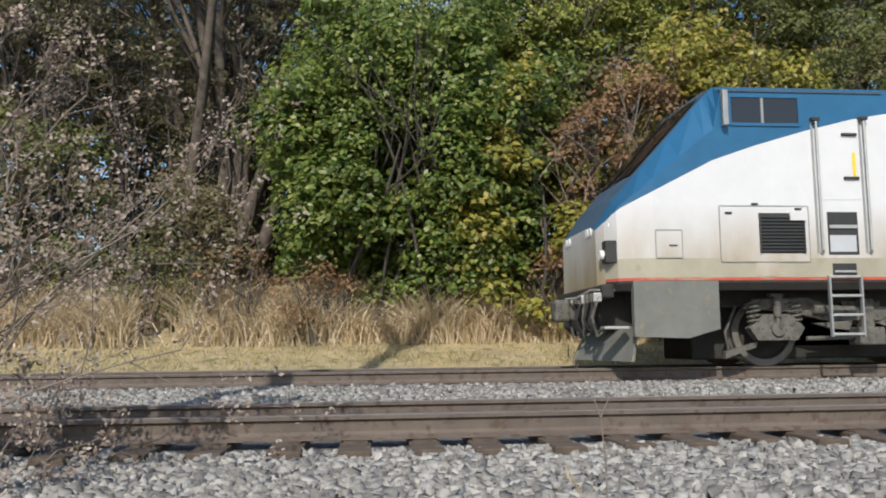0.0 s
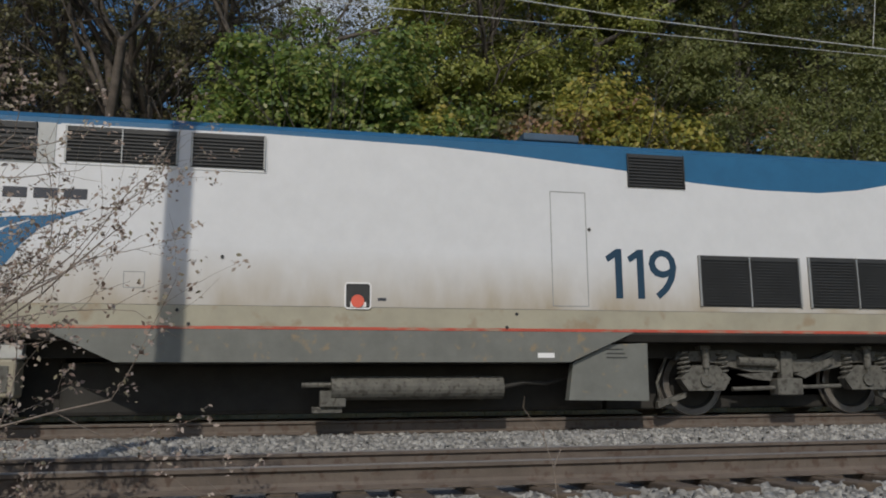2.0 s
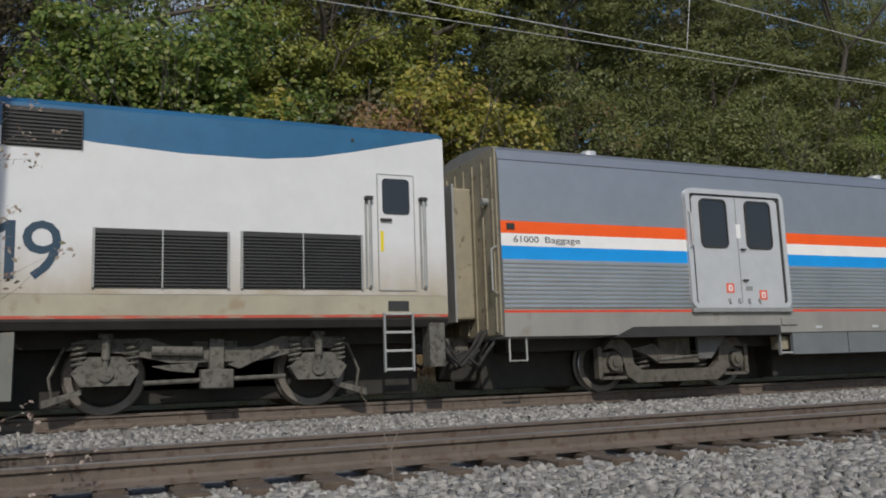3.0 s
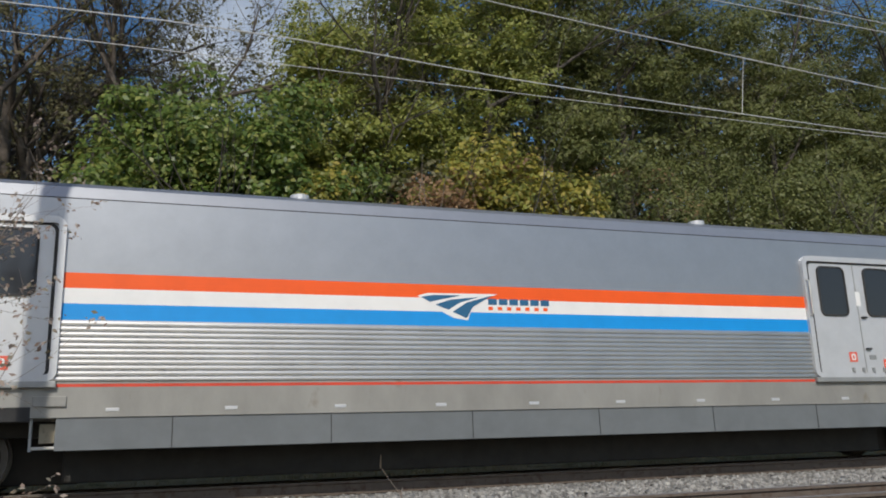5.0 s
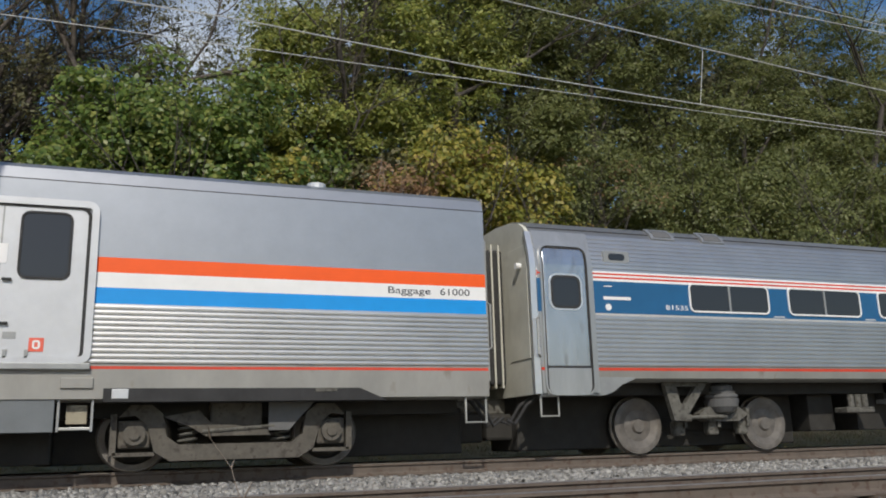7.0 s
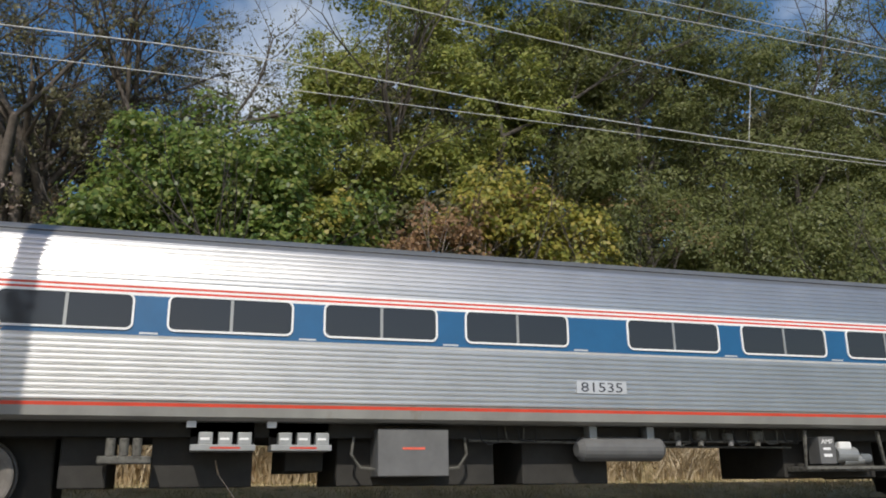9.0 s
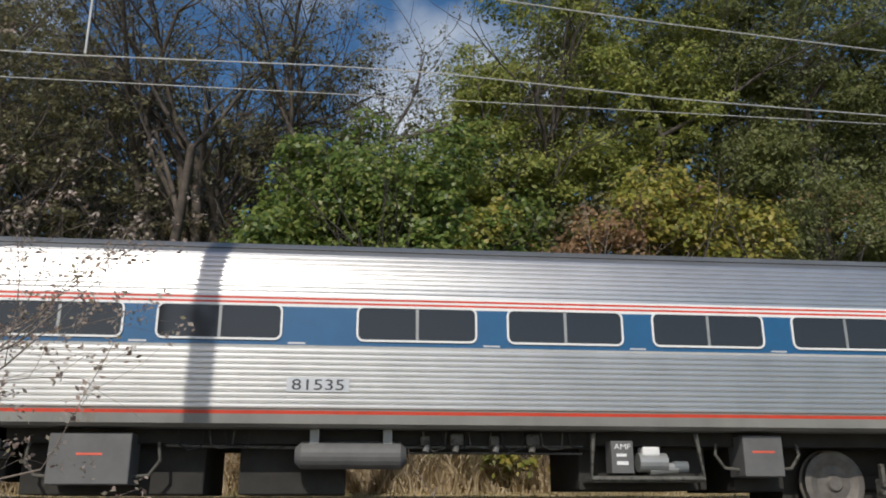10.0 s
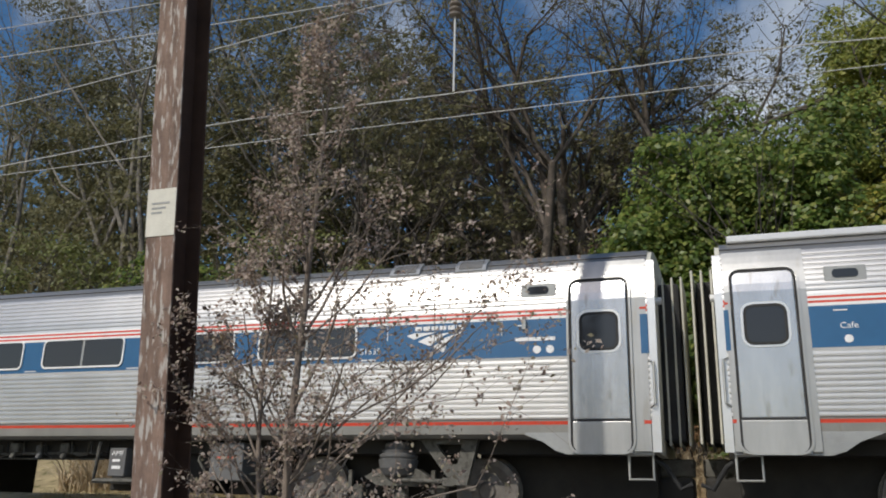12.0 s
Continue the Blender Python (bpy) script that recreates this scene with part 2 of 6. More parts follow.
def cyl(bm, p, q, r, seg=10, r2=None):
    p, q = Vector(p), Vector(q)
    d = (q - p).normalized()
    u = d.orthogonal().normalized()
    w = d.cross(u)
    rings = []
    for c, rr in ((p, r), (q, r if r2 is None else r2)):
        rings.append([bm.verts.new(c + (u * math.cos(2 * math.pi * i / seg) + w * math.sin(2 * math.pi * i / seg)) * rr) for i in range(seg)])
    bm.faces.new(rings[0][::-1])
    bm.faces.new(rings[1])
    for i in range(seg):
        bm.faces.new((rings[0][i], rings[0][(i + 1) % seg], rings[1][(i + 1) % seg], rings[1][i]))
    return bm


def tube(bm, pts, r, seg=6):
    """One continuous bent tube through the points."""
    pts = [Vector(p) for p in pts]
    rings, u = [], None
    for i, p in enumerate(pts):
        d = (pts[min(i + 1, len(pts) - 1)] - pts[max(i - 1, 0)]).normalized()
        if d.length < 0.5:
            d = (pts[i] - pts[i - 1]).normalized()
        u = d.orthogonal().normalized() if u is None else (u - d * u.dot(d)).normalized()
        w = d.cross(u)
        rings.append([bm.verts.new(p + (u * math.cos(2 * math.pi * k / seg) + w * math.sin(2 * math.pi * k / seg)) * r) for k in range(seg)])
    for s, t in zip(rings, rings[1:]):
        for k in range(seg):
            bm.faces.new((s[k], s[(k + 1) % seg], t[(k + 1) % seg], t[k]))
    bm.faces.new(rings[0][::-1])
    bm.faces.new(rings[-1])
    return bm


def rounded(x0, x1, z0, z1, r, n=4):
    """The outline of a rectangle with round corners, in x and z."""
    out = []
    for cx, cz, a0 in ((x1 - r, z0 + r, -90), (x1 - r, z1 - r, 0), (x0 + r, z1 - r, 90), (x0 + r, z0 + r, 180)):
        for i in range(n + 1):
            a = radians(a0 + 90 * i / n)
            out.append((cx + r * math.cos(a), cz + r * math.sin(a)))
    return out


def ring_frame(x0, x1, z0, z1, r, w, y0, y1):
    """A round-cornered frame of width w."""
    bm = bmesh.new()
    o, i = rounded(x0, x1, z0, z1, r), rounded(x0 + w, x1 - w, z0 + w, z1 - w, max(0.005, r - w))
    k = len(o)
    vs = [[bm.verts.new((x, y, z)) for x, z in p] for p, y in ((o, y0), (i, y0), (i, y1), (o, y1))]
    for a in range(4):
        for j in range(k):
            bm.faces.new((vs[a][j], vs[a][(j + 1) % k], vs[(a + 1) % 4][(j + 1) % k], vs[(a + 1) % 4][j]))
    return bm


def lathe(profile, seg=32):
    """Turns (radius, y) pairs round the y axis."""
    bm = bmesh.new()
    rings = [[bm.verts.new((r * math.cos(2 * math.pi * i / seg), y, r * math.sin(2 * math.pi * i / seg))) for i in range(seg)] for r, y in profile]
    for a, b in zip(rings, rings[1:]):
        for i in range(seg):
            bm.faces.new((a[i], a[(i + 1) % seg], b[(i + 1) % seg], b[i]))
    bm.faces.new(rings[0])
    bm.faces.new(rings[-1][::-1])
    return bm


def lettering(text, x0, x1, z0, z1, y, depth=0.004):
    """Words in the built-in font, filling the given rectangle, facing -y."""
    cu = bpy.data.curves.new("letters", "FONT")
    cu.body, cu.resolution_u = text, 3
    ob = new("letters", cu)
    me = bpy.data.meshes.new_from_object(ob.evaluated_get(bpy.context.evaluated_depsgraph_get()))
    bpy.data.objects.remove(ob)
    bm = bmesh.new()
    bm.from_mesh(me)
    bpy.data.meshes.remove(me)
    xs, ys = [v.co.x for v in bm.verts], [v.co.y for v in bm.verts]
    a, b, c, d = min(xs), max(xs), min(ys), max(ys)
    for v in bm.verts:
        v.co = Vector((x0 + (v.co.x - a) / (b - a) * (x1 - x0), y, z0 + (v.co.y - c) / (d - c) * (z1 - z0)))
    r = bmesh.ops.extrude_face_region(bm, geom=bm.faces[:])
    for v in r["geom"]:
        if isinstance(v, bmesh.types.BMVert):
            v.co.y += depth
    return bm


def loft(stations, mats):
    """A shell through rings of points; mats gives the material of each strip between neighbouring ring points."""
    bm = bmesh.new()
    rings = [[bm.verts.new(p) for p in ring] for ring in stations]
    k = len(rings[0])
    for a, b in zip(rings, rings[1:]):
        for i in range(k):
            j = (i + 1) % k
            f = bm.faces.new((a[i], a[j], b[j], b[i]))
            f.material_index = mats[i]
    bm.faces.new(rings[0][::-1]).material_index = mats[-1]
    bm.faces.new(rings[-1]).material_index = mats[-1]
    return bm


def lerp(table, x):
    if x <= table[0][0]:
        return table[0][1]
    for (a, p), (b, q) in zip(table, table[1:]):
        if x <= b:
            return p + (q - p) * (x - a) / (b - a)
    return table[-1][1]


def mesh_from_arrays(name, verts, quads, material, parent=None):
    """A large mesh from numpy arrays of corners and four-sided faces."""
    me = bpy.data.meshes.new(name)
    me.vertices.add(len(verts))
    me.vertices.foreach_set("co", np.asarray(verts, np.float32).ravel())
    me.loops.add(quads.size)
    me.loops.foreach_set("vertex_index", quads.astype(np.int32).ravel())
    me.polygons.add(len(quads))
    me.polygons.foreach_set("loop_start", np.arange(0, quads.size, 4, dtype=np.int32))
    me.update(calc_edges=True)
    me.validate()
    me.materials.append(material)
    ob = new(name, me)
    ob.parent = parent
    return ob


rng = np.random.default_rng(7)


def unit(v):
    return v / np.maximum(np.linalg.norm(v, axis=1, keepdims=True), 1e-9)


def leaves(name, pts, size, material, parent=None, aspect=0.6, spread=0.35, out=None):
    """One small folded kite-shaped leaf at each point; out: the way that each faces, roughly."""
    n = len(pts)
    nor = rng.normal(size=(n, 3)) * 0.4 + (-0.06, -0.42, 0.4)
    nor = unit(nor if out is None else nor + out * 0.7)
    d = unit(np.cross(nor, rng.normal(size=(n, 3))))
    s = np.cross(nor, d)
    L = size * (1 + spread * rng.uniform(-1, 1, size=(n, 1)))
    v = np.empty((n, 4, 3))
    v[:, 0] = pts - d * L * 0.5
    v[:, 1] = pts + s * L * aspect * 0.5 + nor * L * 0.08
    v[:, 2] = pts + d * L * 0.5
    v[:, 3] = pts - s * L * aspect * 0.5 + nor * L * 0.08
    return mesh_from_arrays(name, v.reshape(-1, 3), np.arange(4 * n).reshape(n, 4), material, parent)


def foliage(name, centres, per, sigma, size, material, parent, aspect=0.6, flat=0.75):
    """Leaves over rounded boughs round the given centres: dense outside and on top, open below."""
    m = len(centres)
    c = np.repeat(np.asarray(centres), per, axis=0)
    k = np.repeat(rng.uniform(0.55, 1.5, (m, 1)), per, axis=0)
    o = rng.normal(size=c.shape)
    o[:, 2] = np.abs(o[:, 2] + 0.5) - 0.5
    o = unit(o)
    q = o * (1.0, 1.0, flat) * sigma * 1.5 * k * rng.uniform(0.35, 1.0, (len(c), 1)) ** 0.5
    lump = np.sin(q[:, 0:1] * 9 + c[:, 0:1] * 5) * np.sin(q[:, 2:3] * 11 + c[:, 2:3] * 7)
    q *= 1 + 0.28 * lump
    out = o * 1.1 + (0, 0, 0.35)
    return tagged(leaves(name, c + q, size, material, parent, aspect, out=out), kind="stuff")


def tubes(name, segs, material, parent=None, sides=5):
    """Tapered limbs; segs: rows of start, end, start radius, end radius."""
    s = np.array(segs, float)
    p, q, r0, r1 = s[:, 0:3], s[:, 3:6], s[:, 6:7], s[:, 7:8]
    d = unit(q - p)
    u = unit(np.cross(d, np.tile((0.31, 0.87, 0.17), (len(s), 1))))
    w = np.cross(d, u)
    v = np.empty((len(s), 2 * sides, 3))
    for i in range(sides):
        o = u * math.cos(2 * math.pi * i / sides) + w * math.sin(2 * math.pi * i / sides)
        v[:, i], v[:, sides + i] = p + o * r0, q + o * r1
    f = np.array([[i, (i + 1) % sides, sides + (i + 1) % sides, sides + i] for i in range(sides)])
    quads = (np.arange(len(s))[:, None, None] * 2 * sides + f[None]).reshape(-1, 4)
    return mesh_from_arrays(name, v.reshape(-1, 3), quads, material, parent)


def grow(base, way, length, radius, levels, fork=3, bend=0.35, shrink=0.68, up=0.12, steps=4):
    """Limbs of a tree by repeated forking. Returns the segments and the outer points."""
    segs, tips = [], []

    def limb(p, d, l, r, level):
        n = steps if level < levels else 3
        r_end = r * (0.55 if level else 0.6)
        for i in range(n):
            d = d + Vector(rng.normal(size=3)) * bend * 0.3 + Vector((0, 0, up))
            d.normalize()
            q = p + d * (l / n)
            a, b = r + (r_end - r) * i / n, r + (r_end - r) * (i + 1) / n
            segs.append((*p, *q, a, b))
            p = q
            if level >= levels - 1:
                tips.append(tuple(q))
            if level < levels and i >= n // 2 - (level > 0):
                for _ in range(1 if i < n - 1 else fork - 1):
                    side = Vector(rng.normal(size=3))
                    side = (side - d * side.dot(d)).normalized()
                    limb(p.copy(), (d * 0.75 + side * rng.uniform(0.45, 0.9)).normalized(), l * shrink * rng.uniform(0.75, 1.15), b * 0.62, level + 1)

    limb(Vector(base), Vector(way).normalized(), length, radius, 0)
    return segs, np.array(tips)


def clumps(centres, per, sigma):
    c = np.repeat(np.asarray(centres), per, axis=0)
    return c + rng.normal(size=c.shape) * sigma


# ---- ground and tracks ----
PROFILE = [(-400, -1.8), (-40, -1.5), (-12, -1.4), (-10.9, -1.3), (-9.4, -0.66), (-8.6, -0.55), (-7.2, -0.5), (-4.2, -0.44), (-2.2, -0.27), (1.9, -0.27),
           (2.4, -0.24), (3.6, 0.05), (4.6, 0.2), (6.0, 0.56), (7.0, 1.0), (9.0, 1.7), (14, 2.6), (30, 4.5), (90, 8), (400, 14)]


def ground_z(y):
    return lerp(PROFILE, y)


def make_ground():
    xs = [-400, -150, -60] + [-30 + 1.0 * i for i in range(71)] + [60, 150, 400]
    ys = sorted({p[0] for p in PROFILE} | {-11.5 + 0.5 * i for i in range(60)})
    bm = bmesh.new()
    grid = []
    for y in ys:
        row = []
        for x in xs:
            wob = 0.05 * noise.noise(Vector((x * 0.5, y * 0.5, 0))) if (y > 2.3 or y < -9) else 0.0
            row.append(bm.verts.new((x, y, ground_z(y) + wob)))
        grid.append(row)
    for a, b in zip(grid, grid[1:]):
        for i in range(len(xs) - 1):
            bm.faces.new((a[i], a[i + 1], b[i + 1], b[i]))
    ob = part("ground", bm, M_GROUND, smooth=True)
    tagged(ob, "dry straw-coloured grassy ground rising behind the railway", "ground", kind="structure")


make_ground()


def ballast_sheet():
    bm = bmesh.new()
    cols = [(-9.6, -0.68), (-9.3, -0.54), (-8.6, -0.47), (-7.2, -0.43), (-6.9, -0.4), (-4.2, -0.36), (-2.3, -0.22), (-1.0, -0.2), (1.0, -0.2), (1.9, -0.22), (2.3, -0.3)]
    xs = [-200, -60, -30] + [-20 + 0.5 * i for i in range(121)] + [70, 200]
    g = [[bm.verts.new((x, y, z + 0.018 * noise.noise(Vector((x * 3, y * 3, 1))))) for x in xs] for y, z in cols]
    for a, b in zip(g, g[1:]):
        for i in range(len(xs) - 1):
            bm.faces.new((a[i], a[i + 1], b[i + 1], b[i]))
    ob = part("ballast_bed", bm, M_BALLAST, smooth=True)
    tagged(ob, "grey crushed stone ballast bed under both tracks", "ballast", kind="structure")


ballast_sheet()


def ballast_z(y):
    return lerp([(-9.6, -0.66), (-9.3, -0.54), (-8.6, -0.47), (-7.2, -0.43), (-6.9, -0.4), (-4.2, -0.36), (-2.3, -0.22), (2.3, -0.22)], y)


def gravel(name, x0, x1, y0, y1, n, size):
    """Loose angular stones, each a jittered six-sided block."""
    c = np.stack([rng.uniform(x0, x1, n), rng.uniform(y0, y1, n), np.zeros(n)], 1)
    c[:, 2] = [ballast_z(y) for y in c[:, 1]]
    c[:, 2] += rng.uniform(-0.005, 0.02, n)
    s = size * rng.uniform(0.6, 1.35, (n, 1, 1))
    cube = np.array([[x, y, z] for x in (-0.5, 0.5) for y in (-0.5, 0.5) for z in (-0.4, 0.4)])
    v = cube[None] * s * rng.uniform(0.55, 1.25, (n, 1, 3)) + rng.normal(size=(n, 8, 3)) * s * 0.13
    a, b = rng.uniform(0, 6.28, n), rng.normal(0, 0.5, n)
    ca, sa, cb, sb = np.cos(a)[:, None], np.sin(a)[:, None], np.cos(b)[:, None], np.sin(b)[:, None]
    x, y, z = v[..., 0].copy(), v[..., 1].copy(), v[..., 2].copy()
    y, z = y * cb - z * sb, y * sb + z * cb
    v = np.stack([x * ca - y * sa, x * sa + y * ca, z], -1) + c[:, None]
    f = np.array([[0, 1, 3, 2], [4, 6, 7, 5], [0, 4, 5, 1], [2, 3, 7, 6], [1, 5, 7, 3]])
    quads = (np.arange(n)[:, None, None] * 8 + f[None]).reshape(-1, 4)
    ob = mesh_from_arrays(name, v.reshape(-1, 3), quads, M_STONE)
    return tagged(ob, "loose grey angular ballast stones beside the rails", "gravel", kind="stuff")


gravel("gravel", -9, 13, -9.4, -6.8, 30000, 0.055)
gravel("gravel", -14, 26, -4.3, -1.0, 34000, 0.055)

RAIL_SECTION = [(-0.075, 0.0), (0.075, 0.0), (0.075, 0.012), (0.02, 0.035), (0.0095, 0.06), (0.0095, 0.135), (0.036, 0.15), (0.036, 0.178), (0.026, 0.186),
                (-0.026, 0.186), (-0.036, 0.178), (-0.036, 0.15), (-0.0095, 0.135), (-0.0095, 0.06), (-0.02, 0.035), (-0.075, 0.012)]


def rail(parent, y, z_top, x0, x1):
    bm = bmesh.new()
    k = len(RAIL_SECTION)
    rows = []
    xs = [x0 + (x1 - x0) * i / 40 for i in range(41)]
    for x in xs:
        dy = 0.004 * noise.noise(Vector((x * 0.2, y, 0)))
        rows.append([bm.verts.new((x, y + a + dy, z_top - 0.186 + b)) for a, b in RAIL_SECTION])
    for p, q in zip(rows, rows[1:]):
        for i in range(k):
            f = bm.faces.new((p[i], p[(i + 1) % k], q[(i + 1) % k], q[i]))
            f.material_index = 1 if i in (8, 9) or i == 7 else 0
    bm.faces.new(rows[0])
    bm.faces.new(rows[-1][::-1])
    return part("rail", bm, [M_RAIL, M_RAILTOP], parent, "rusty brown steel rail with a worn head")


def tie_mesh():
    bm = boxed(-0.115, 0.115, -1.3, 1.3, -0.17, 0.0, bevel=0.012)
    for v in bm.verts:
        v.co += Vector((0.012 * noise.noise(v.co * 7), 0.02 * noise.noise(v.co * 5), 0.006 * noise.noise(v.co * 9)))
    for y in (-0.72, 0.72):
        box(bm, -0.09, 0.09, y - 0.16, y + 0.16, -0.002, 0.016)
    me = bpy.data.meshes.new("tie")
    bm.to_mesh(me)
    bm.free()
    me.materials.append(M_TIE)
    return me


TIE = tie_mesh()


def track(name, yc, z_top, label, x0, x1):
    t = thing(name, label, "railway track", kind="structure")
    for s in (-0.735, 0.735):
        rail(t, yc + s, z_top, -150, 150)
    x = x0
    while x < x1:
        ob = new("tie", TIE)
        ob.parent = t
        ob.location = (x + random.uniform(-0.03, 0.03), yc + random.uniform(-0.07, 0.07), z_top - 0.2 + random.uniform(-0.008, 0.004))
        ob.rotation_euler = (0, 0, random.uniform(-0.025, 0.025))
        x += 0.5
    return t


track("railway_track", 0.0, 0.0, "rusty railway track on grey ballast that carries the train", -30, 42)
track("railway_track", -5.75, -0.145, "empty rusty railway track on grey ballast", -14, 24)

# ---- vegetation ----


def grass(name, n, x0, x1, y0, y1, h0, h1, width, material, label, patchy=0.0):
    """Upright blades, each a bent strip of two faces."""
    x, y = rng.uniform(x0, x1, n), rng.uniform(y0, y1, n)
    if patchy:
        keep = np.array([noise.noise(Vector((a * 0.8, b * 0.8, 3))) > -patchy + rng.uniform(-0.3, 0.3) for a, b in zip(x, y)])
        x, y = x[keep], y[keep]
        n = len(x)
    z = np.array([ground_z(b) for b in y]) - 0.03
    h = rng.uniform(h0, h1, n) * np.array([0.75 + 0.5 * noise.noise(Vector((a * 0.9, b * 0.9, 8))) for a, b in zip(x, y)])
    a = rng.uniform(0, 6.28, n)
    w = np.stack([np.cos(a), np.sin(a), np.zeros(n)], 1) * width
    lean = rng.normal(size=(n, 2)) * 0.5
    p = np.stack([x, y, z], 1)
    m = p + np.stack([lean[:, 0] * h * 0.35, lean[:, 1] * h * 0.35, h * 0.6], 1)
    t = p + np.stack([lean[:, 0] * h * 1.3, lean[:, 1] * h * 1.3, h], 1)
    v = np.stack([p - w, p + w, m + w * 0.8, m - w * 0.8, t + w * 0.25, t - w * 0.25], 1)
    quads = (np.arange(n)[:, None, None] * 6 + np.array([[0, 1, 2, 3], [3, 2, 4, 5]])[None]).reshape(-1, 4)
    ob = mesh_from_arrays(name, v.reshape(-1, 3), quads, material)
    return tagged(ob, label, "grass", kind="stuff")


grass("tall_grass", 46000, -16, 27, 5.2, 7.3, 0.4, 1.3, 0.017, L_STRAW, "tall dry straw-coloured grass below the bushes", 0.25)
grass("short_grass", 40000, -16, 26, 2.1, 5.4, 0.05, 0.2, 0.008, L_SHORT, "short dry yellowish grass beside the track")


def bush(x, y, rx, ry, top, n_clumps, per, size, material, label, name="bush", stems=M_DARKBARK, sigma=0.34, low=0.0, brown=0, gap=-0.04):
    """A dense shrub: stems, and leaves in clumps over an uneven outline with gaps."""
    z0 = ground_z(y)
    t = thing(name, label, "bush", at=(x, y, z0))
    h = top - z0
    segs = []
    for i in range(9):
        a = rng.uniform(0, 6.28)
        s, _ = grow((0.3 * math.cos(a) * rx, 0.3 * math.sin(a) * ry, -0.1), (0.25 * math.cos(a), 0.25 * math.sin(a), 1), h * 0.55, 0.05, 2, 2, 0.5, 0.6)
        segs += s
    tagged(tubes("stem", segs, stems, t), kind="stuff")
    c = []
    while len(c) < n_clumps:
        d = rng.normal(size=3)
        d /= np.linalg.norm(d)
        r = rng.uniform(0.35, 1.0) ** 0.5
        p = np.array([d[0] * rx * r, d[1] * ry * r, h * (0.5 + 0.5 * d[2] * r)])
        k = noise.noise(Vector((p[0] * 0.55 + x, p[1] * 0.55, p[2] * 0.55)))
        if k < gap or p[2] < low:
            continue
        p *= 1 + 0.22 * noise.noise(Vector((p[0] * 0.8 + x, 5.0, p[2] * 0.8)))
        c.append(p)
    foliage("foliage", c, per, sigma, size, material, t)
    if brown:
        b = np.array(c)[rng.choice(len(c), brown)]
        foliage("dead_foliage", b, per // 2, sigma, size * 0.8, L_BROWN, t)
    return t


# dense broad-leaved shrubs behind the train
bush(0.1, 7.0, 2.1, 2.0, 9.0, 210, 215, 0.15, L_GREEN, "dense green broad-leaved bush on the bank", gap=-0.1, sigma=0.46)
bush(2.2, 6.8, 2.6, 1.9, 9.6, 240, 215, 0.15, L_GREEN, "dense green broad-leaved bush with lighter leaf tips", gap=-0.1, sigma=0.46)
bush(3.8, 6.0, 1.6, 1.6, 6.6, 80, 150, 0.16, L_YELGREEN, "lower green bush with yellowish leaves", sigma=0.38, brown=14)
bush(5.5, 5.7, 1.1, 1.0, 7.3, 80, 50, 0.13, L_BROWN, "half-dead brown shrub with upright dry shoots", stems=M_TWIG, sigma=0.26, brown=30)
bush(6.9, 5.6, 1.2, 1.0, 6.7, 80, 50, 0.13, L_BROWN, "low brown autumn shrub", stems=M_TWIG, sigma=0.28)
bush(8.6, 7.2, 2.7, 1.9, 8.8, 130, 140, 0.155, L_YELGREEN, "yellow-green autumn bush on the bank", sigma=0.4, brown=26)
bush(10.8, 6.6, 1.7, 1.7, 7.6, 70, 140, 0.16, L_YELGREEN, "yellow-green bush with large leaves", sigma=0.38)
bush(7.8, 8.8, 3.4, 1.2, 8.2, 70, 90, 0.18, L_DARK, "dark leafy undergrowth behind the yellow bush", sigma=0.45)
bush(1.4, 9.0, 3.8, 1.2, 9.6, 130, 140, 0.17, L_GREEN, "dark leafy undergrowth behind the green bushes", sigma=0.48)
bush(13.4, 8.0, 2.0, 2.0, 9.0, 100, 190, 0.11, L_OLIVE, "olive green shrub with fine leaves", sigma=0.42, brown=20)
bush(16.9, 8.6, 2.4, 2.0, 9.6, 120, 200, 0.11, L_OLIVE, "olive green shrub with fine leaves", sigma=0.45)
bush(20.4, 8.6, 2.8, 2.2, 10.2, 130, 210, 0.115, L_OLIVE, "feathery green shrub on the bank", sigma=0.5)
bush(25.0, 9.0, 2.6, 2.2, 9.8, 110, 190, 0.12, L_OLIVE, "feathery green shrub on the bank", sigma=0.5)
bush(29.9, 9.5, 3.2, 2.4, 10.5, 80, 120, 0.15, L_GREEN, "green shrub further along the bank", sigma=0.5)
bush(-4.8, 7.6, 2.0, 1.8, 4.6, 50, 60, 0.12, L_DARK, "thin dark shrub below the tall trees", sigma=0.4, brown=24)
bush(-8.2, 8.0, 2.4, 1.8, 6.4, 70, 90, 0.12, L_OLIVE, "tangled dark green thicket", sigma=0.42, brown=34)
bush(-11.6, 8.2, 2.6, 2.0, 8.0, 80, 100, 0.13, L_OLIVE, "tangled dark green thicket", sigma=0.45, brown=20)
bush(-7.4, 14.0, 3.6, 1.4, 9.5, 80, 80, 0.18, L_DARK, "dark brown tangle behind the slim trunks", sigma=0.5, brown=30)
bush(-2.0, 14.0, 2.2, 1.2, 8.0, 50, 80, 0.18, L_DARK, "dark tangle behind the slim trunks", sigma=0.5, brown=20)
bush(-16.1, 8.6, 2.8, 2.0, 8.5, 85, 100, 0.15, L_GREEN, "tangled green thicket on the bank", sigma=0.48)
bush(-21.1, 9.0, 3.0, 2.0, 9.0, 75, 100, 0.15, L_OLIVE, "tangled green thicket on the bank", sigma=0.48)


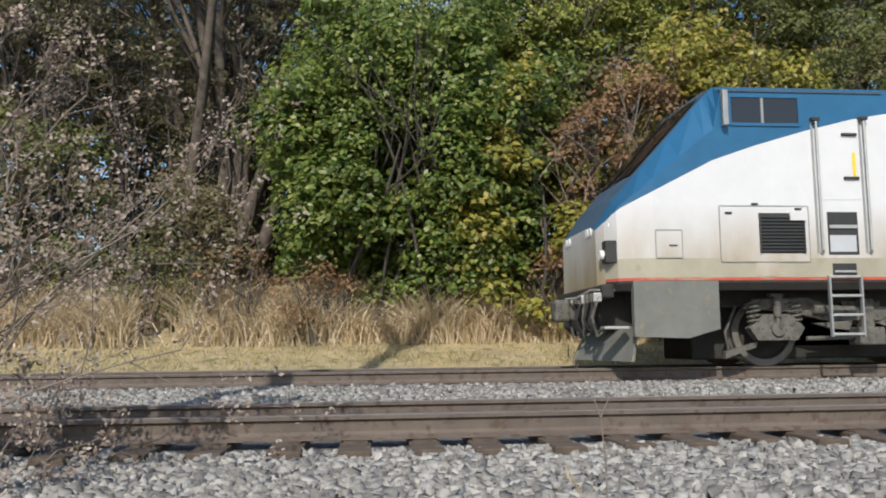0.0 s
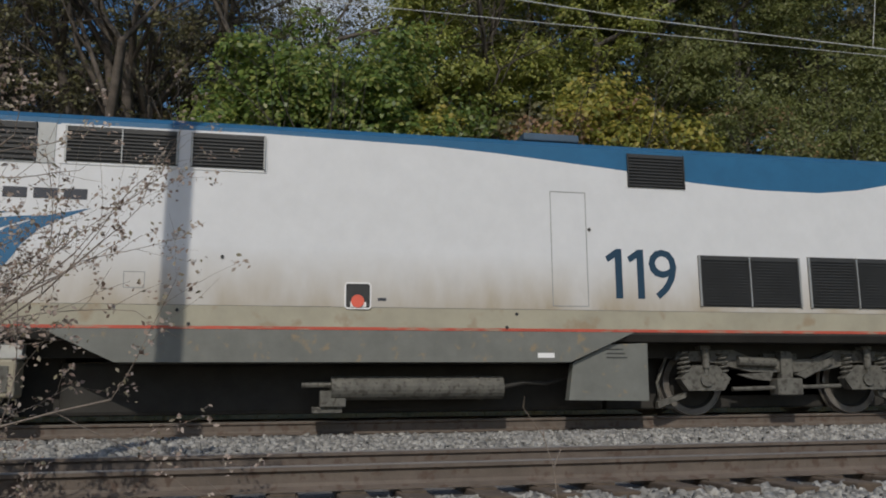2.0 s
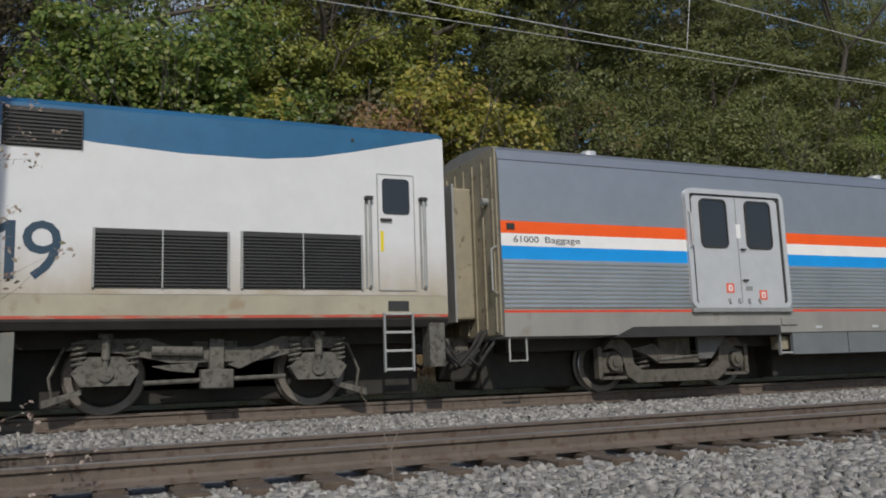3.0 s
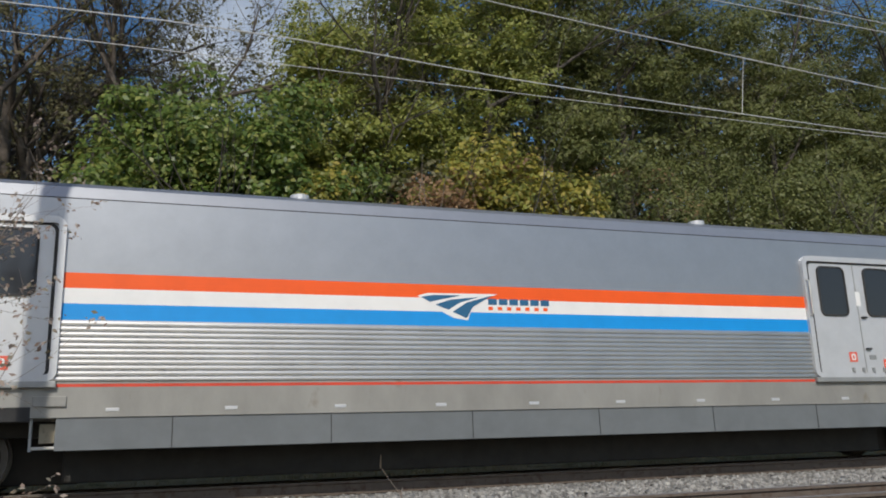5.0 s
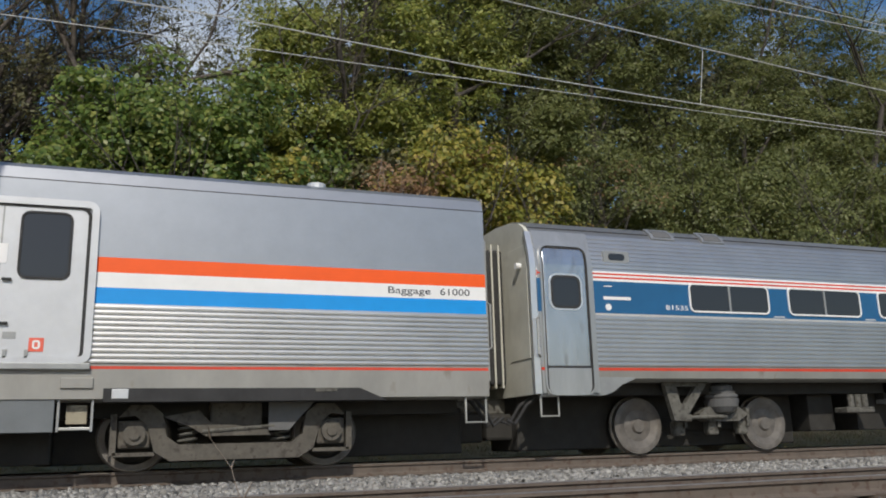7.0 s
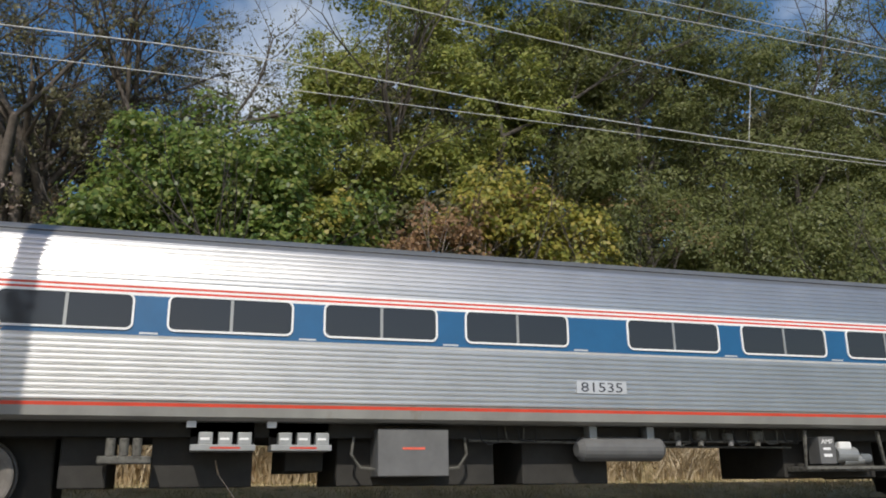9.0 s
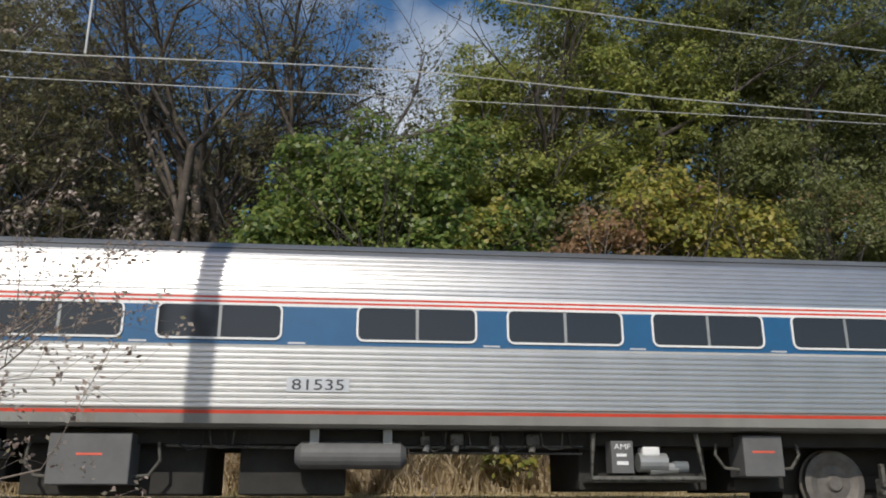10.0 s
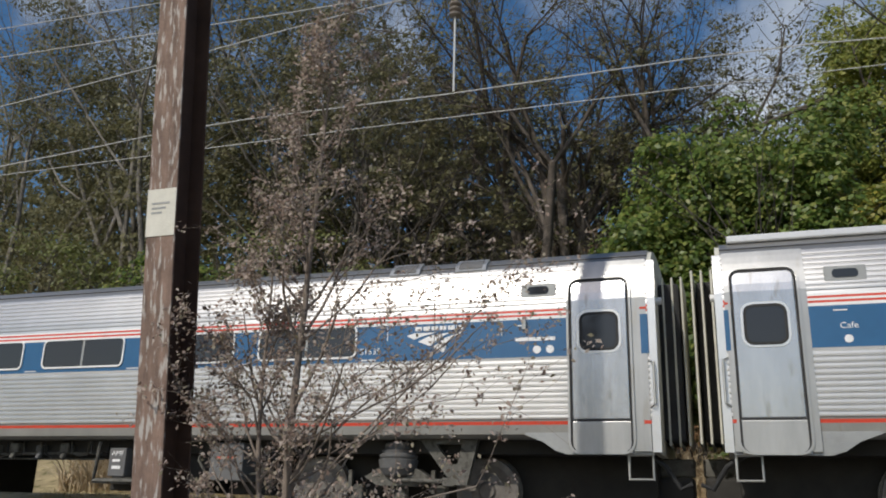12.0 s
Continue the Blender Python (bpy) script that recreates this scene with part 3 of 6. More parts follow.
def leafy_tree(x, y, top, rx, low, n_clumps, per, size, material, label, radius=0.2, sigma=0.42, aspect=0.5, bark=M_DARKBARK, stems=1, gap=0.0, ry=None, clear=0.5, flat=0.75):
    """A tree whose crown fills an uneven volume from low to top, with limbs inside it and gaps between its clumps."""
    z0 = ground_z(y)
    t = thing("tree", label, "tree", at=(x, y, z0))
    h = top - z0
    segs, tips = [], []
    for i in range(stems):
        lean = (rng.uniform(-0.25, 0.25) if stems > 1 else rng.uniform(-0.06, 0.06), 0)
        s, tp = grow((0.25 * (i - (stems - 1) / 2), rng.uniform(-0.2, 0.2), -0.2), (lean[0], lean[1], 1), h * clear, radius, 4 if stems > 1 else 3, 4 if stems > 3 else 3, 0.35, 0.6, 0.1)
        segs += s
        tips += list(tp)
    tubes("trunk", segs, bark, t, 6)
    c = []
    lo, mid = low - z0, (low - z0 + h) / 2
    half = (h - lo) / 2
    while len(c) < n_clumps:
        d = rng.normal(size=3)
        d /= np.linalg.norm(d)
        r = rng.uniform(0.1, 1.0) ** 0.4
        p = np.array([d[0] * rx * r, d[1] * (ry or rx * 0.8) * r, mid + d[2] * half * r])
        if noise.noise(Vector((p[0] * 0.6 + x, p[1] * 0.6, p[2] * 0.6))) < gap:
            continue
        c.append(p)
    foliage("crown", c, per, sigma, size, material, t, aspect, flat)
    return t


for x, y, r in [(-4.5, 6.4, 1.2), (-2.6, 6.0, 1.0), (-0.8, 5.4, 0.9), (-7.0, 6.6, 1.3), (-10.5, 6.8, 1.4), (4.4, 5.6, 0.9)]:
    bush(x, y, r, 0.7, ground_z(y) + 1.0 + r, 34, 22, 0.09, L_BROWN if x > -3 else L_OLIVE, "low tangled dry brush at the bank's foot", stems=M_BARK, sigma=0.25)

def open_tree(x, y, top, spread, label, radius, stems, n_clumps, per, size, material, levels=4, lean=0.22, bark=M_DARKBARK, rise=0.42):
    """A thinly leaved tree: forking limbs that show against the sky, with small leaf sprays at some of the twig ends."""
    z0 = ground_z(y)
    t = thing("tree", label, "tree", at=(x, y, z0))
    segs, tips = [], []
    for i in range(stems):
        k = (i + 0.5) / stems * 2 - 1
        s, tp = grow((0.16 * k * stems * 0.5, rng.uniform(-0.2, 0.2), -0.2), (lean * k * spread, rng.uniform(-0.1, 0.1), 1), (top - z0) * rise * rng.uniform(0.85, 1.1), radius * rng.uniform(0.8, 1.1), levels, 3, 0.34, 0.62, 0.07)
        segs += s
        tips += list(tp)
    tubes("trunk", segs, bark, t, 5)
    tips = np.array(tips)
    tips = tips[rng.choice(len(tips), min(n_clumps, len(tips)), replace=False)]
    foliage("crown", tips, per, 0.2, size, material, t, 0.5, 0.5)
    return t


# taller trees
FINE = "tall feathery green tree behind the bushes"
THIN = "slim woodland tree with thin dark foliage"
open_tree(-3.75, 10.6, 19.5, 1.5, "tall many-stemmed tree with brown trunks and thin leaves", 0.25, 8, 800, 13, 0.12, L_DARK, bark=M_TRUNK)
bush(-3.8, 10.2, 1.2, 0.7, 9.5, 90, 60, 0.085, L_DARK, "dark vines round the tall tree's trunks", name="vine", sigma=0.28, brown=50)
open_tree(-3.7, 10.3, 18.0, 0.3, "thick brown vine-wrapped trunk among the slim ones", 0.42, 1, 200, 13, 0.12, L_DARK, bark=M_TRUNK)
for x, y, top, r, n in [(-1.6, 14.0, 18.0, 0.1, 240), (0.7, 14.0, 17.5, 0.1, 240)]:
    open_tree(x, y, top, 0.8, "slender bare-limbed tree with thin dark foliage", r, 3, n, 14, 0.13, L_DARK)
open_tree(2.2, 14.0, 18.5, 1.0, "slender dark tree with sparse leaves", 0.13, 5, 420, 13, 0.15, L_DARK)
open_tree(5.2, 14.5, 18.0, 1.0, "thin bare-limbed tree behind the bushes", 0.12, 2, 150, 12, 0.15, L_DARK)
leafy_tree(4.5, 9.8, 14.2, 2.0, 5.5, 110, 180, 0.14, L_LIGHT, "slim tree with light green leaves", 0.14, 0.42)
leafy_tree(6.6, 10.5, 19.0, 2.8, 6.5, 165, 180, 0.14, L_LIGHT, "tall tree with light green leaves", 0.2, 0.45)
leafy_tree(9.2, 10.5, 20.5, 2.9, 7.0, 185, 180, 0.135, L_LIGHT, "tall tree with light green leaves", 0.2, 0.48)
for x, y, top, rx, n, m in [(11.9, 11.5, 18.5, 2.6, 110, L_OLIVE), (15.0, 11.0, 18.0, 2.7, 115, L_OLIVE), (18.6, 11.5, 18.6, 2.7, 115, L_OLIVE), (22.4, 12.0, 17.0, 2.7, 105, L_OLIVE), (26.5, 12.0, 18.0, 3.0, 105, L_OLIVE), (31.0, 12.5, 18.0, 3.2, 100, L_OLIVE), (36.0, 13.0, 18.0, 3.4, 90, L_OLIVE)]:
    leafy_tree(x + 0.3, y, top + 2.5, rx + 0.15, 5.0, int(n * 1.7), 190, 0.145, m, FINE, 0.17, 0.6, 0.4, clear=0.62, gap=0.04, flat=0.5)
for x, y, top, rx, n in [(5.0, 17, 13, 2.6, 36), (9.5, 16.5, 20, 3.5, 70), (14.0, 16, 21, 3.5, 75), (19.0, 17, 21, 3.5, 75), (24.5, 17, 20, 3.8, 75), (30.0, 17, 21, 4.0, 75), (37.0, 18, 21, 4.0, 70)]:
    leafy_tree(x, y, top, rx, 5.0, int(n * 1.3), 150, 0.24, L_DARK, "dark green tree deeper in the woods", 0.2, 0.8, gap=-0.1, flat=0.6)
for x, y, top, n in [(-5.6, 13.0, 17.0, 380), (-6.7, 11.5, 17.0, 420), (-7.7, 9.8, 13.0, 380), (-8.5, 10.6, 18.0, 480), (-9.8, 12.5, 18.5, 480), (-11.2, 10.6, 18.5, 520), (-12.9, 12.0, 18.5, 520)]:
    open_tree(x, y, top, 0.7, THIN, 0.1, 3, int(n * 0.62), 18, 0.14, L_DARK, bark=M_BARK if x < -9 else M_DARKBARK)
for x, y, top, rx, n, low in [(-12.4, 13.5, 21.0, 2.2, 70, 6.0), (-14.9, 11.5, 21.5, 2.4, 110, 4.0), (-17.6, 10.6, 21.0, 2.6, 115, 4.0), (-20.6, 12, 23.0, 2.9, 125, 4.0), (-24.0, 11.6, 22.0, 3.0, 115, 4.0), (-28.0, 12.5, 23.0, 3.2, 110, 4.0)]:
    leafy_tree(x, y, top, rx, low, n, 110, 0.14, L_DARK, THIN, 0.12, 0.5, bark=M_PALEBARK, stems=3, clear=0.6, gap=0.06)
for x, y, top, rx, n in [(-10.5, 17, 15.5, 2.4, 36), (-14.0, 16.5, 23.0, 3.2, 75), (-18.5, 17, 25, 3.6, 90), (-24.5, 17, 25, 3.8, 90), (-31.0, 18, 25, 4.0, 80)]:
    leafy_tree(x, y, top, rx, 4.5, n, 120, 0.24, L_DARK, "dark tree deeper in the woods", 0.18, 0.75)
for i in range(22):
    open_tree(-13.5 + 0.85 * i + rng.uniform(-0.4, 0.4), 17 + rng.uniform(0, 6), rng.uniform(13, 17), 0.6, "thin dark trunk deeper in the woods", 0.1, 1, 130, 14, 0.2, L_DARK, 3, rise=0.5)


def far_woods():
    n = 80000
    x = rng.uniform(-75, 90, n)
    y = rng.uniform(21, 34, n)
    top = np.array([9.5 + 3.0 * noise.noise(Vector((a * 0.14, 1.0, 0))) + (10.0 if a > 9 else 8.0 if a < -12 else 0) - (3.0 if -5 < a < 6 else 0) + (2.5 if -14 < a < -5 else 0) for a in x])
    z = 3.0 + rng.uniform(0, 1, n) ** 0.8 * top
    ob = leaves("far_woods", np.stack([x, y, z], 1), 0.6, L_DARK)
    tagged(ob, "dark far woods behind the bank", "woods", kind="stuff")
    segs = []
    for i in range(110):
        a, b = rng.uniform(-50, 65), rng.uniform(18, 32)
        s, _ = grow((a, b, 3.5), (rng.uniform(-0.1, 0.1), 0, 1), rng.uniform(5, 8), rng.uniform(0.08, 0.16), 2, 3, 0.4, 0.6)
        segs += s
    tagged(tubes("far_trunk", segs, M_DARKBARK, None, 4), "dark slim trunks of the far woods", "woods", kind="stuff")


far_woods()


def roadside_tree(x, y):
    """The sapling in front of the tracks: a crooked stem with a second one beside it, long rising boughs, and dry leaves in bunches at the twig ends."""
    z0 = ground_z(y)
    t = thing("sapling", "thin sapling with sparse dry pinkish leaves beside the steel pole", "tree", at=(x, y, z0))
    segs, tips = [], []

    def stem(p, d, top, radius, wander):
        pts, n = [], 18
        for i in range(n):
            d = (d + Vector((rng.normal() * wander - d.x * 0.25, rng.normal() * wander - d.y * 0.3, 0.05))).normalized()
            q = p + d * top / n
            r0, r1 = radius * (1 - i / n) + 0.005, radius * (1 - (i + 1) / n) + 0.005
            segs.append((*p, *q, r0, r1))
            pts.append((q, r1))
            p = q
        return pts

    def bough(q, radius, azimuth, rise, reach):
        s, tp = grow(q, (math.cos(azimuth), math.sin(azimuth) * 0.8, rise), reach * 0.62, radius, 2, 2, 0.42, 0.6, 0.05, 5)
        segs.extend(s)
        tips.extend(tp)

    main = stem(Vector((0, 0, -0.1)), Vector((0.03, 0, 1)), 4.3, 0.034, 0.035)
    side = stem(Vector((-0.06, 0.03, 0.0)), Vector((-0.45, -0.05, 1)), 2.7, 0.02, 0.03)
    for k, (pts, top) in enumerate(((main, 4.3), (side, 2.7))):
        for i, (q, r1) in enumerate(pts):
            if i < 2:
                continue
            for n in range(2 if k == 0 and i > 6 else 1):
                u = q.z / top
                a = i * 2.4 + n * 3.0 + k + rng.normal() * 0.35
                bough(q, r1 * 0.42 + 0.0025, a, rng.uniform(0.75, 1.7), rng.uniform(0.75, 1.1) * lerp([(0, 1.2), (0.25, 1.35), (0.5, 1.1), (1, 0.5)], u) * (0.7 if k else 1.0))
    # long boughs low down that arch out over the ballast
    for a, h, reach in ((0.05, 0.55, 2.6), (-0.25, 0.35, 2.5), (0.3, 0.8, 2.4), (-0.1, 1.05, 2.4), (0.0, 0.9, 2.5), (-0.6, 0.3, 1.8), (0.7, 0.6, 1.7), (0.2, 1.7, 1.6), (-0.5, 0.95, 1.7), (2.9, 0.5, 1.7), (3.4, 0.8, 1.6), (2.6, 1.1, 1.4), (3.7, 0.4, 1.4)):
        q = min(main, key=lambda m: abs(m[0].z - h))[0]
        bough(q, 0.009, a, rng.uniform(0.6, 1.0), reach)
    for a in np.linspace(0.2, 6.0, 7):
        bough(Vector((0.1 * math.cos(a), 0.1 * math.sin(a), -0.05)), 0.007, a, rng.uniform(0.3, 0.8), rng.uniform(0.9, 1.6))
    tagged(tubes("stem", segs, M_TWIG, t), kind="stuff")
    tips = np.array(tips)
    tips = tips[rng.uniform(size=len(tips)) < np.where(tips[:, 2] < 0.9, 0.8, np.where(tips[:, 2] > 2.4, 0.4, 0.55))]
    tagged(leaves("foliage", clumps(tips, 10, 0.032), 0.036, L_PINK, t, 0.55), kind="stuff")
    return t


roadside_tree(-2.42, -7.5)


def weed(x, y, h, label, n=4):
    z0 = ground_z(y)
    t = thing("weed", label, "weed", at=(x, y, z0))
    segs = []
    for i in range(n):
        a, hh = rng.uniform(0, 6.28), h * (1.0 if i == 0 else rng.uniform(0.5, 0.75))
        p = Vector((0.02 * math.cos(a), 0.02 * math.sin(a), 0))
        d = Vector((0.16 * math.cos(a), 0.16 * math.sin(a), 1)) if i else Vector((0, 0, 1))
        for k in range(8):
            q = p + d.normalized() * hh / 8
            segs.append((*p, *q, 0.006 * (1 - k / 10), 0.006 * (1 - (k + 1) / 10)))
            if k > 3:
                e = q + Vector(rng.normal(size=3)) * 0.04 + Vector((0, 0, 0.04))
                segs.append((*q, *e, 0.004, 0.002))
            p = q
            d += Vector((-0.02 * max(0, k - 2) * (k - 2) if i == 0 else rng.normal() * 0.08, 0.0, -0.03 * max(0, k - 3)))
    tagged(tubes("stalk", segs, L_STRAW if n > 1 else M_TWIG, t, 4), kind="stuff")
    return t


weed(1.02, -9.65, 1.12, "tall dry weed stalk on the ballast shoulder", 1)
weed(0.95, -9.6, 0.6, "small dry weed on the ballast shoulder", 11)
weed(0.72, -9.5, 0.4, "small dry weed on the ballast shoulder", 9)

# ---- overhead line and pole ----


def steel_pole():
    x, y = -3.34, -7.58
    z0 = ground_z(y)
    t = thing("catenary_pole", "rusty brown steel line pole with flaking pale paint", "pole", at=(x, y, z0))

    def slab(x0, x1, y0, y1, m, name):
        bm = boxed(x0, x1, y0, y1, -0.3, 13.1, bevel=0.004)
        bmesh.ops.subdivide_edges(bm, edges=[e for e in bm.edges if abs(e.verts[0].co.z - e.verts[1].co.z) > 1], cuts=10)
        for v in bm.verts:
            v.co.x -= 0.012 * v.co.z
            v.co.y -= 0.09 * v.co.z
        return part(name, bm, m, t)

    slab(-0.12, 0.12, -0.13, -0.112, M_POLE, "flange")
    # rear flange and web: shade of the pole's side put into a darker rust colour
    slab(-0.12, 0.12, 0.172, 0.19, M_POLESHADE, "flange")
    slab(-0.006, 0.006, -0.112, 0.172, M_POLESHADE, "web")
    for k in (-1, 1):
        part("bracket", tube(bmesh.new(), [(-0.08, -1.16, 12.9), (-0.08 + k * 0.8, -1.2, 14.3)], 0.17, 6), M_POLE, t, "diagonal bracket at the pole's head")
    s = tagged(part("sign_plate", boxed(-0.122, 0.122, -0.003, 0.0, -0.175, 0.175, bevel=0.001), M_SIGN), "weathered off-white sign plate on the steel pole", "sign")
    s.location = (x - 0.033, y - 0.13 - 0.09 * (2.215 - z0) - 0.003, 2.215)
    s.rotation_euler = (math.atan(0.09), 0, 0)
    for i in range(3):
        part("printed_bar", boxed(-0.08, 0.07 - 0.03 * i, -0.005, -0.002, 0.06 - 0.035 * i, 0.075 - 0.035 * i), M_STEELGREY, s)
    return t


steel_pole()


def wire(name, pts, r, label, n=40):
    bm = bmesh.new()
    xs = [pts[0][0] + (pts[-1][0] - pts[0][0]) * i / n for i in range(n + 1)]
    tab = [(p[0], p[2]) for p in pts]
    ys = [(p[0], p[1]) for p in pts]
    tube(bm, [(x, lerp(ys, x), lerp(tab, x)) for x in xs], r, 5)
    return tagged(part(name, bm, M_WIRE), label, "overhead wire")


def from_support(x):
    """How far x lies from the nearest support of the overhead line; the supports stand 44 m apart."""
    return abs((x + 3.8 + 22) % 44 - 22)


def sag(x):
    """The height of the messenger wire."""
    return lerp([(0, 9.38), (1.3, 9.3), (5, 8.93), (7.2, 8.68), (10.3, 8.4), (15.1, 8.05), (20.3, 7.7), (22, 7.65)], from_support(x))


def aux(x):
    return lerp([(0, 7.2), (4.2, 7.25), (6.2, 7.2), (8.1, 7.06), (10, 6.94), (13.3, 6.83), (15, 6.79), (18.2, 6.72), (22, 6.7)], from_support(x))


wire("contact_wire", [(-90, 0, 6.66), (-45, 0, 6.62), (-3.8, 0, 6.76), (12.5, 0, 6.63), (40, 0, 6.74), (90, 0, 6.65)], 0.0075, "grey contact wire above the track", 30)
wire("auxiliary_wire", [(-60 + 2 * i, 0, aux(-60 + 2 * i)) for i in range(61)], 0.011, "grey auxiliary wire above the contact wire", 60)
wire("messenger_wire", [(-60 + 2 * i, 0, sag(-60 + 2 * i)) for i in range(61)], 0.012, "sagging grey messenger wire above the track", 60)
wire("feeder_wire", [(-80, 0.6, 10.6), (-16, 0.6, 10.1), (-6, 0.6, 9.85), (10, 0.6, 9.74), (16, 0.6, 9.58), (90, 0.6, 9.5)], 0.011, "straight grey feeder wire beside the catenary", 40)
wire("feeder_wire", [(-80, 1.2, 12.2), (-16, 1.2, 11.35), (10, 1.2, 10.55), (18, 1.2, 10.2), (90, 1.2, 9.8)], 0.011, "straight grey feeder wire beside the catenary", 40)


def dropper(x, z0, z1, r=0.006, dx=0.0):
    return tagged(part("dropper_wire", tube(bmesh.new(), [(x, 0, z0), (x + dx, 0, z1)], r, 5), M_WIRE), "thin dropper between the overhead wires", "overhead wire", "droppers of the overhead line")


for x in (-29.2, -18.6, 11.1, 18.4, 26.0):
    dropper(x, aux(x), sag(x + 0.2), dx=0.2)

def hanger():
    t = thing("hanger_rod", "pale hanger rod with brown insulators carrying the overhead wire", "insulator", at=(-3.85, 0, 7.24))
    part("rod", tube(bmesh.new(), [(0, 0, 0), (0, 0, 1.5)], 0.02, 8), M_WIRE, t)
    for k in range(3):
        bm = lathe([(0.03, 0), (0.11, 0.02), (0.12, 0.05), (0.05, 0.08), (0.03, 0.1)], 16)
        for v in bm.verts:
            v.co = Vector((v.co.x, v.co.z, 1.5 + 0.11 * k + v.co.y))
        part("insulator_disc", bm, M_INSUL, t)
    part("upper_rod", tube(bmesh.new(), [(0, 0, 1.82), (0, 0, 2.16)], 0.015, 8), M_WIRE, t)


hanger()

# ---- the train ----
ROLLING = []  # (wheel, place on its truck, radius)
SIDE = -1.53


def wheelset(parent, x, r, outside, y_face=-0.79):
    """Two wheels on an axle, built round its own centre so that it can turn."""
    if outside:
        prof = [(0.09, y_face - 0.02), (0.1, y_face - 0.02), (0.13, y_face + 0.02), (r * 0.55, y_face + 0.035), (r * 0.8, y_face), (r - 0.035, y_face), (r - 0.005, y_face + 0.005), (r + 0.003, y_face + 0.09), (r + 0.028, y_face + 0.11), (r + 0.028, y_face + 0.135), (r * 0.75, y_face + 0.135), (0.09, y_face + 0.15)]
    else:
        prof = [(0.12, y_face), (0.14, y_face + 0.03), (r * 0.72, y_face + 0.05), (r * 0.8, y_face), (r - 0.01, y_face), (r, y_face + 0.01), (r + 0.002, y_face + 0.09), (r + 0.028, y_face + 0.11), (r + 0.028, y_face + 0.135), (r * 0.75, y_face + 0.135), (0.1, y_face + 0.15)]
    bm = lathe(prof, 40)
    for f in bm.faces:
        rr = [math.hypot(v.co.x, v.co.z) for v in f.verts]
        if min(rr) > r - 0.012 and max(rr) < r + 0.01:
            f.material_index = 1
        elif not outside and max(rr) < r * 0.82:
            f.material_index = 2
    far = lathe([(a, -b) for a, b in prof], 40)
    me = bpy.data.meshes.new("tmp")
    far.to_mesh(me)
    far.free()
    bm.from_mesh(me)
    bpy.data.meshes.remove(me)
    cyl(bm, (0, y_face + 0.1, 0), (0, -y_face - 0.1, 0), 0.085, 12)
    if outside and r > 0.47:
        for k in range(6):
            a = k * math.pi / 3
            cyl(bm, (0.14 * math.cos(a), y_face - 0.03, 0.14 * math.sin(a)), (0.14 * math.cos(a), y_face + 0.03, 0.14 * math.sin(a)), 0.018, 6)
    ob = part("wheelset", bm, [M_WHEEL, M_TREAD, M_UNDERSHADE], parent, "worn grey steel wheels on an axle", smooth=False)
    ob.location = (x, 0, r)
    ROLLING.append((ob, (x, 0, r), r))
    return ob


def spring(parent, x, y, z0, z1, r, turns=5):
    bm = bmesh.new()
    pts = [(x + r * math.cos(2 * math.pi * k / 10), y + r * math.sin(2 * math.pi * k / 10), z0 + (z1 - z0) * k / (10 * turns)) for k in range(10 * turns + 1)]
    tube(bm, pts, 0.02, 6)
    return part("coil_spring", bm, M_TRUCK, parent)


def ladder(parent, x0, x1, z0, z1, y, rungs, name="ladder"):
    lad = part(name, boxed(x0, x0 + 0.03, y - 0.03, y + 0.03, z0, z1, bevel=0.004), M_STEELGREY, parent, "grey steel step ladder")
    part("stile", boxed(x1 - 0.03, x1, y - 0.03, y + 0.03, z0, z1, bevel=0.004), M_STEELGREY, lad)
    for i in range(rungs):
        z = z0 + 0.02 + (z1 - z0 - 0.06) * i / max(1, rungs - 1)
        part("rung", boxed(x0 + 0.03, x1 - 0.03, y - 0.03, y + 0.06, z, z + 0.036, bevel=0.006), M_RAILING, lad)
    return lad


def louvre(parent, x0, x1, z0, z1, y, slats, cols=1, frame=0.03, notch=None):
    """A louvred grille: dark back plate, tilted slats and a frame with mullions."""
    g = part("grille", boxed(x0, x1, y - 0.006, y + 0.01, z0, z1), M_BLACK, parent, "black louvred grille")
    bm = bmesh.new()
    w = (z1 - z0 - 2 * frame) / slats
    for i in range(slats):
        z = z0 + frame + w * i
        prism(bm, [(x0 + frame, z), (x1 - frame, z), (x1 - frame, z + w * 0.45), (x0 + frame, z + w * 0.45)], y - 0.03, y - 0.022)
    tagged(part("slat", bm, M_BLACK, g), kind="stuff")
    for c in range(cols + 1):
        x = x0 + (x1 - x0 - frame) * c / cols
        part("frame_bar", boxed(x, x + frame * (1 if c in (0, cols) else 0.7), y - 0.034, y - 0.004, z0, z1, bevel=0.003), M_BLACK if frame < 0.025 else M_STEELGREY, g)
    return g


def handrail(parent, x, z0, z1, y):
    h = part("handrail", tube(bmesh.new(), [(x, y, z0), (x, y - 0.07, z0 + 0.04), (x, y - 0.07, z1 - 0.04), (x, y, z1)], 0.018, 8), M_RAILING, parent, "vertical steel grab rail")
    part("rail_recess", boxed(x - 0.055, x - 0.02, y - 0.008, y + 0.01, z0, z1), M_STEELGREY, h)
    part("rail_recess", boxed(x + 0.02, x + 0.055, y - 0.008, y + 0.01, z0, z1), M_STEELGREY, h)
    part("rail_cap", boxed(x - 0.06, x + 0.06, y - 0.085, y, z1 - 0.02, z1 + 0.03, bevel=0.006), M_BLACK, h)
    return h


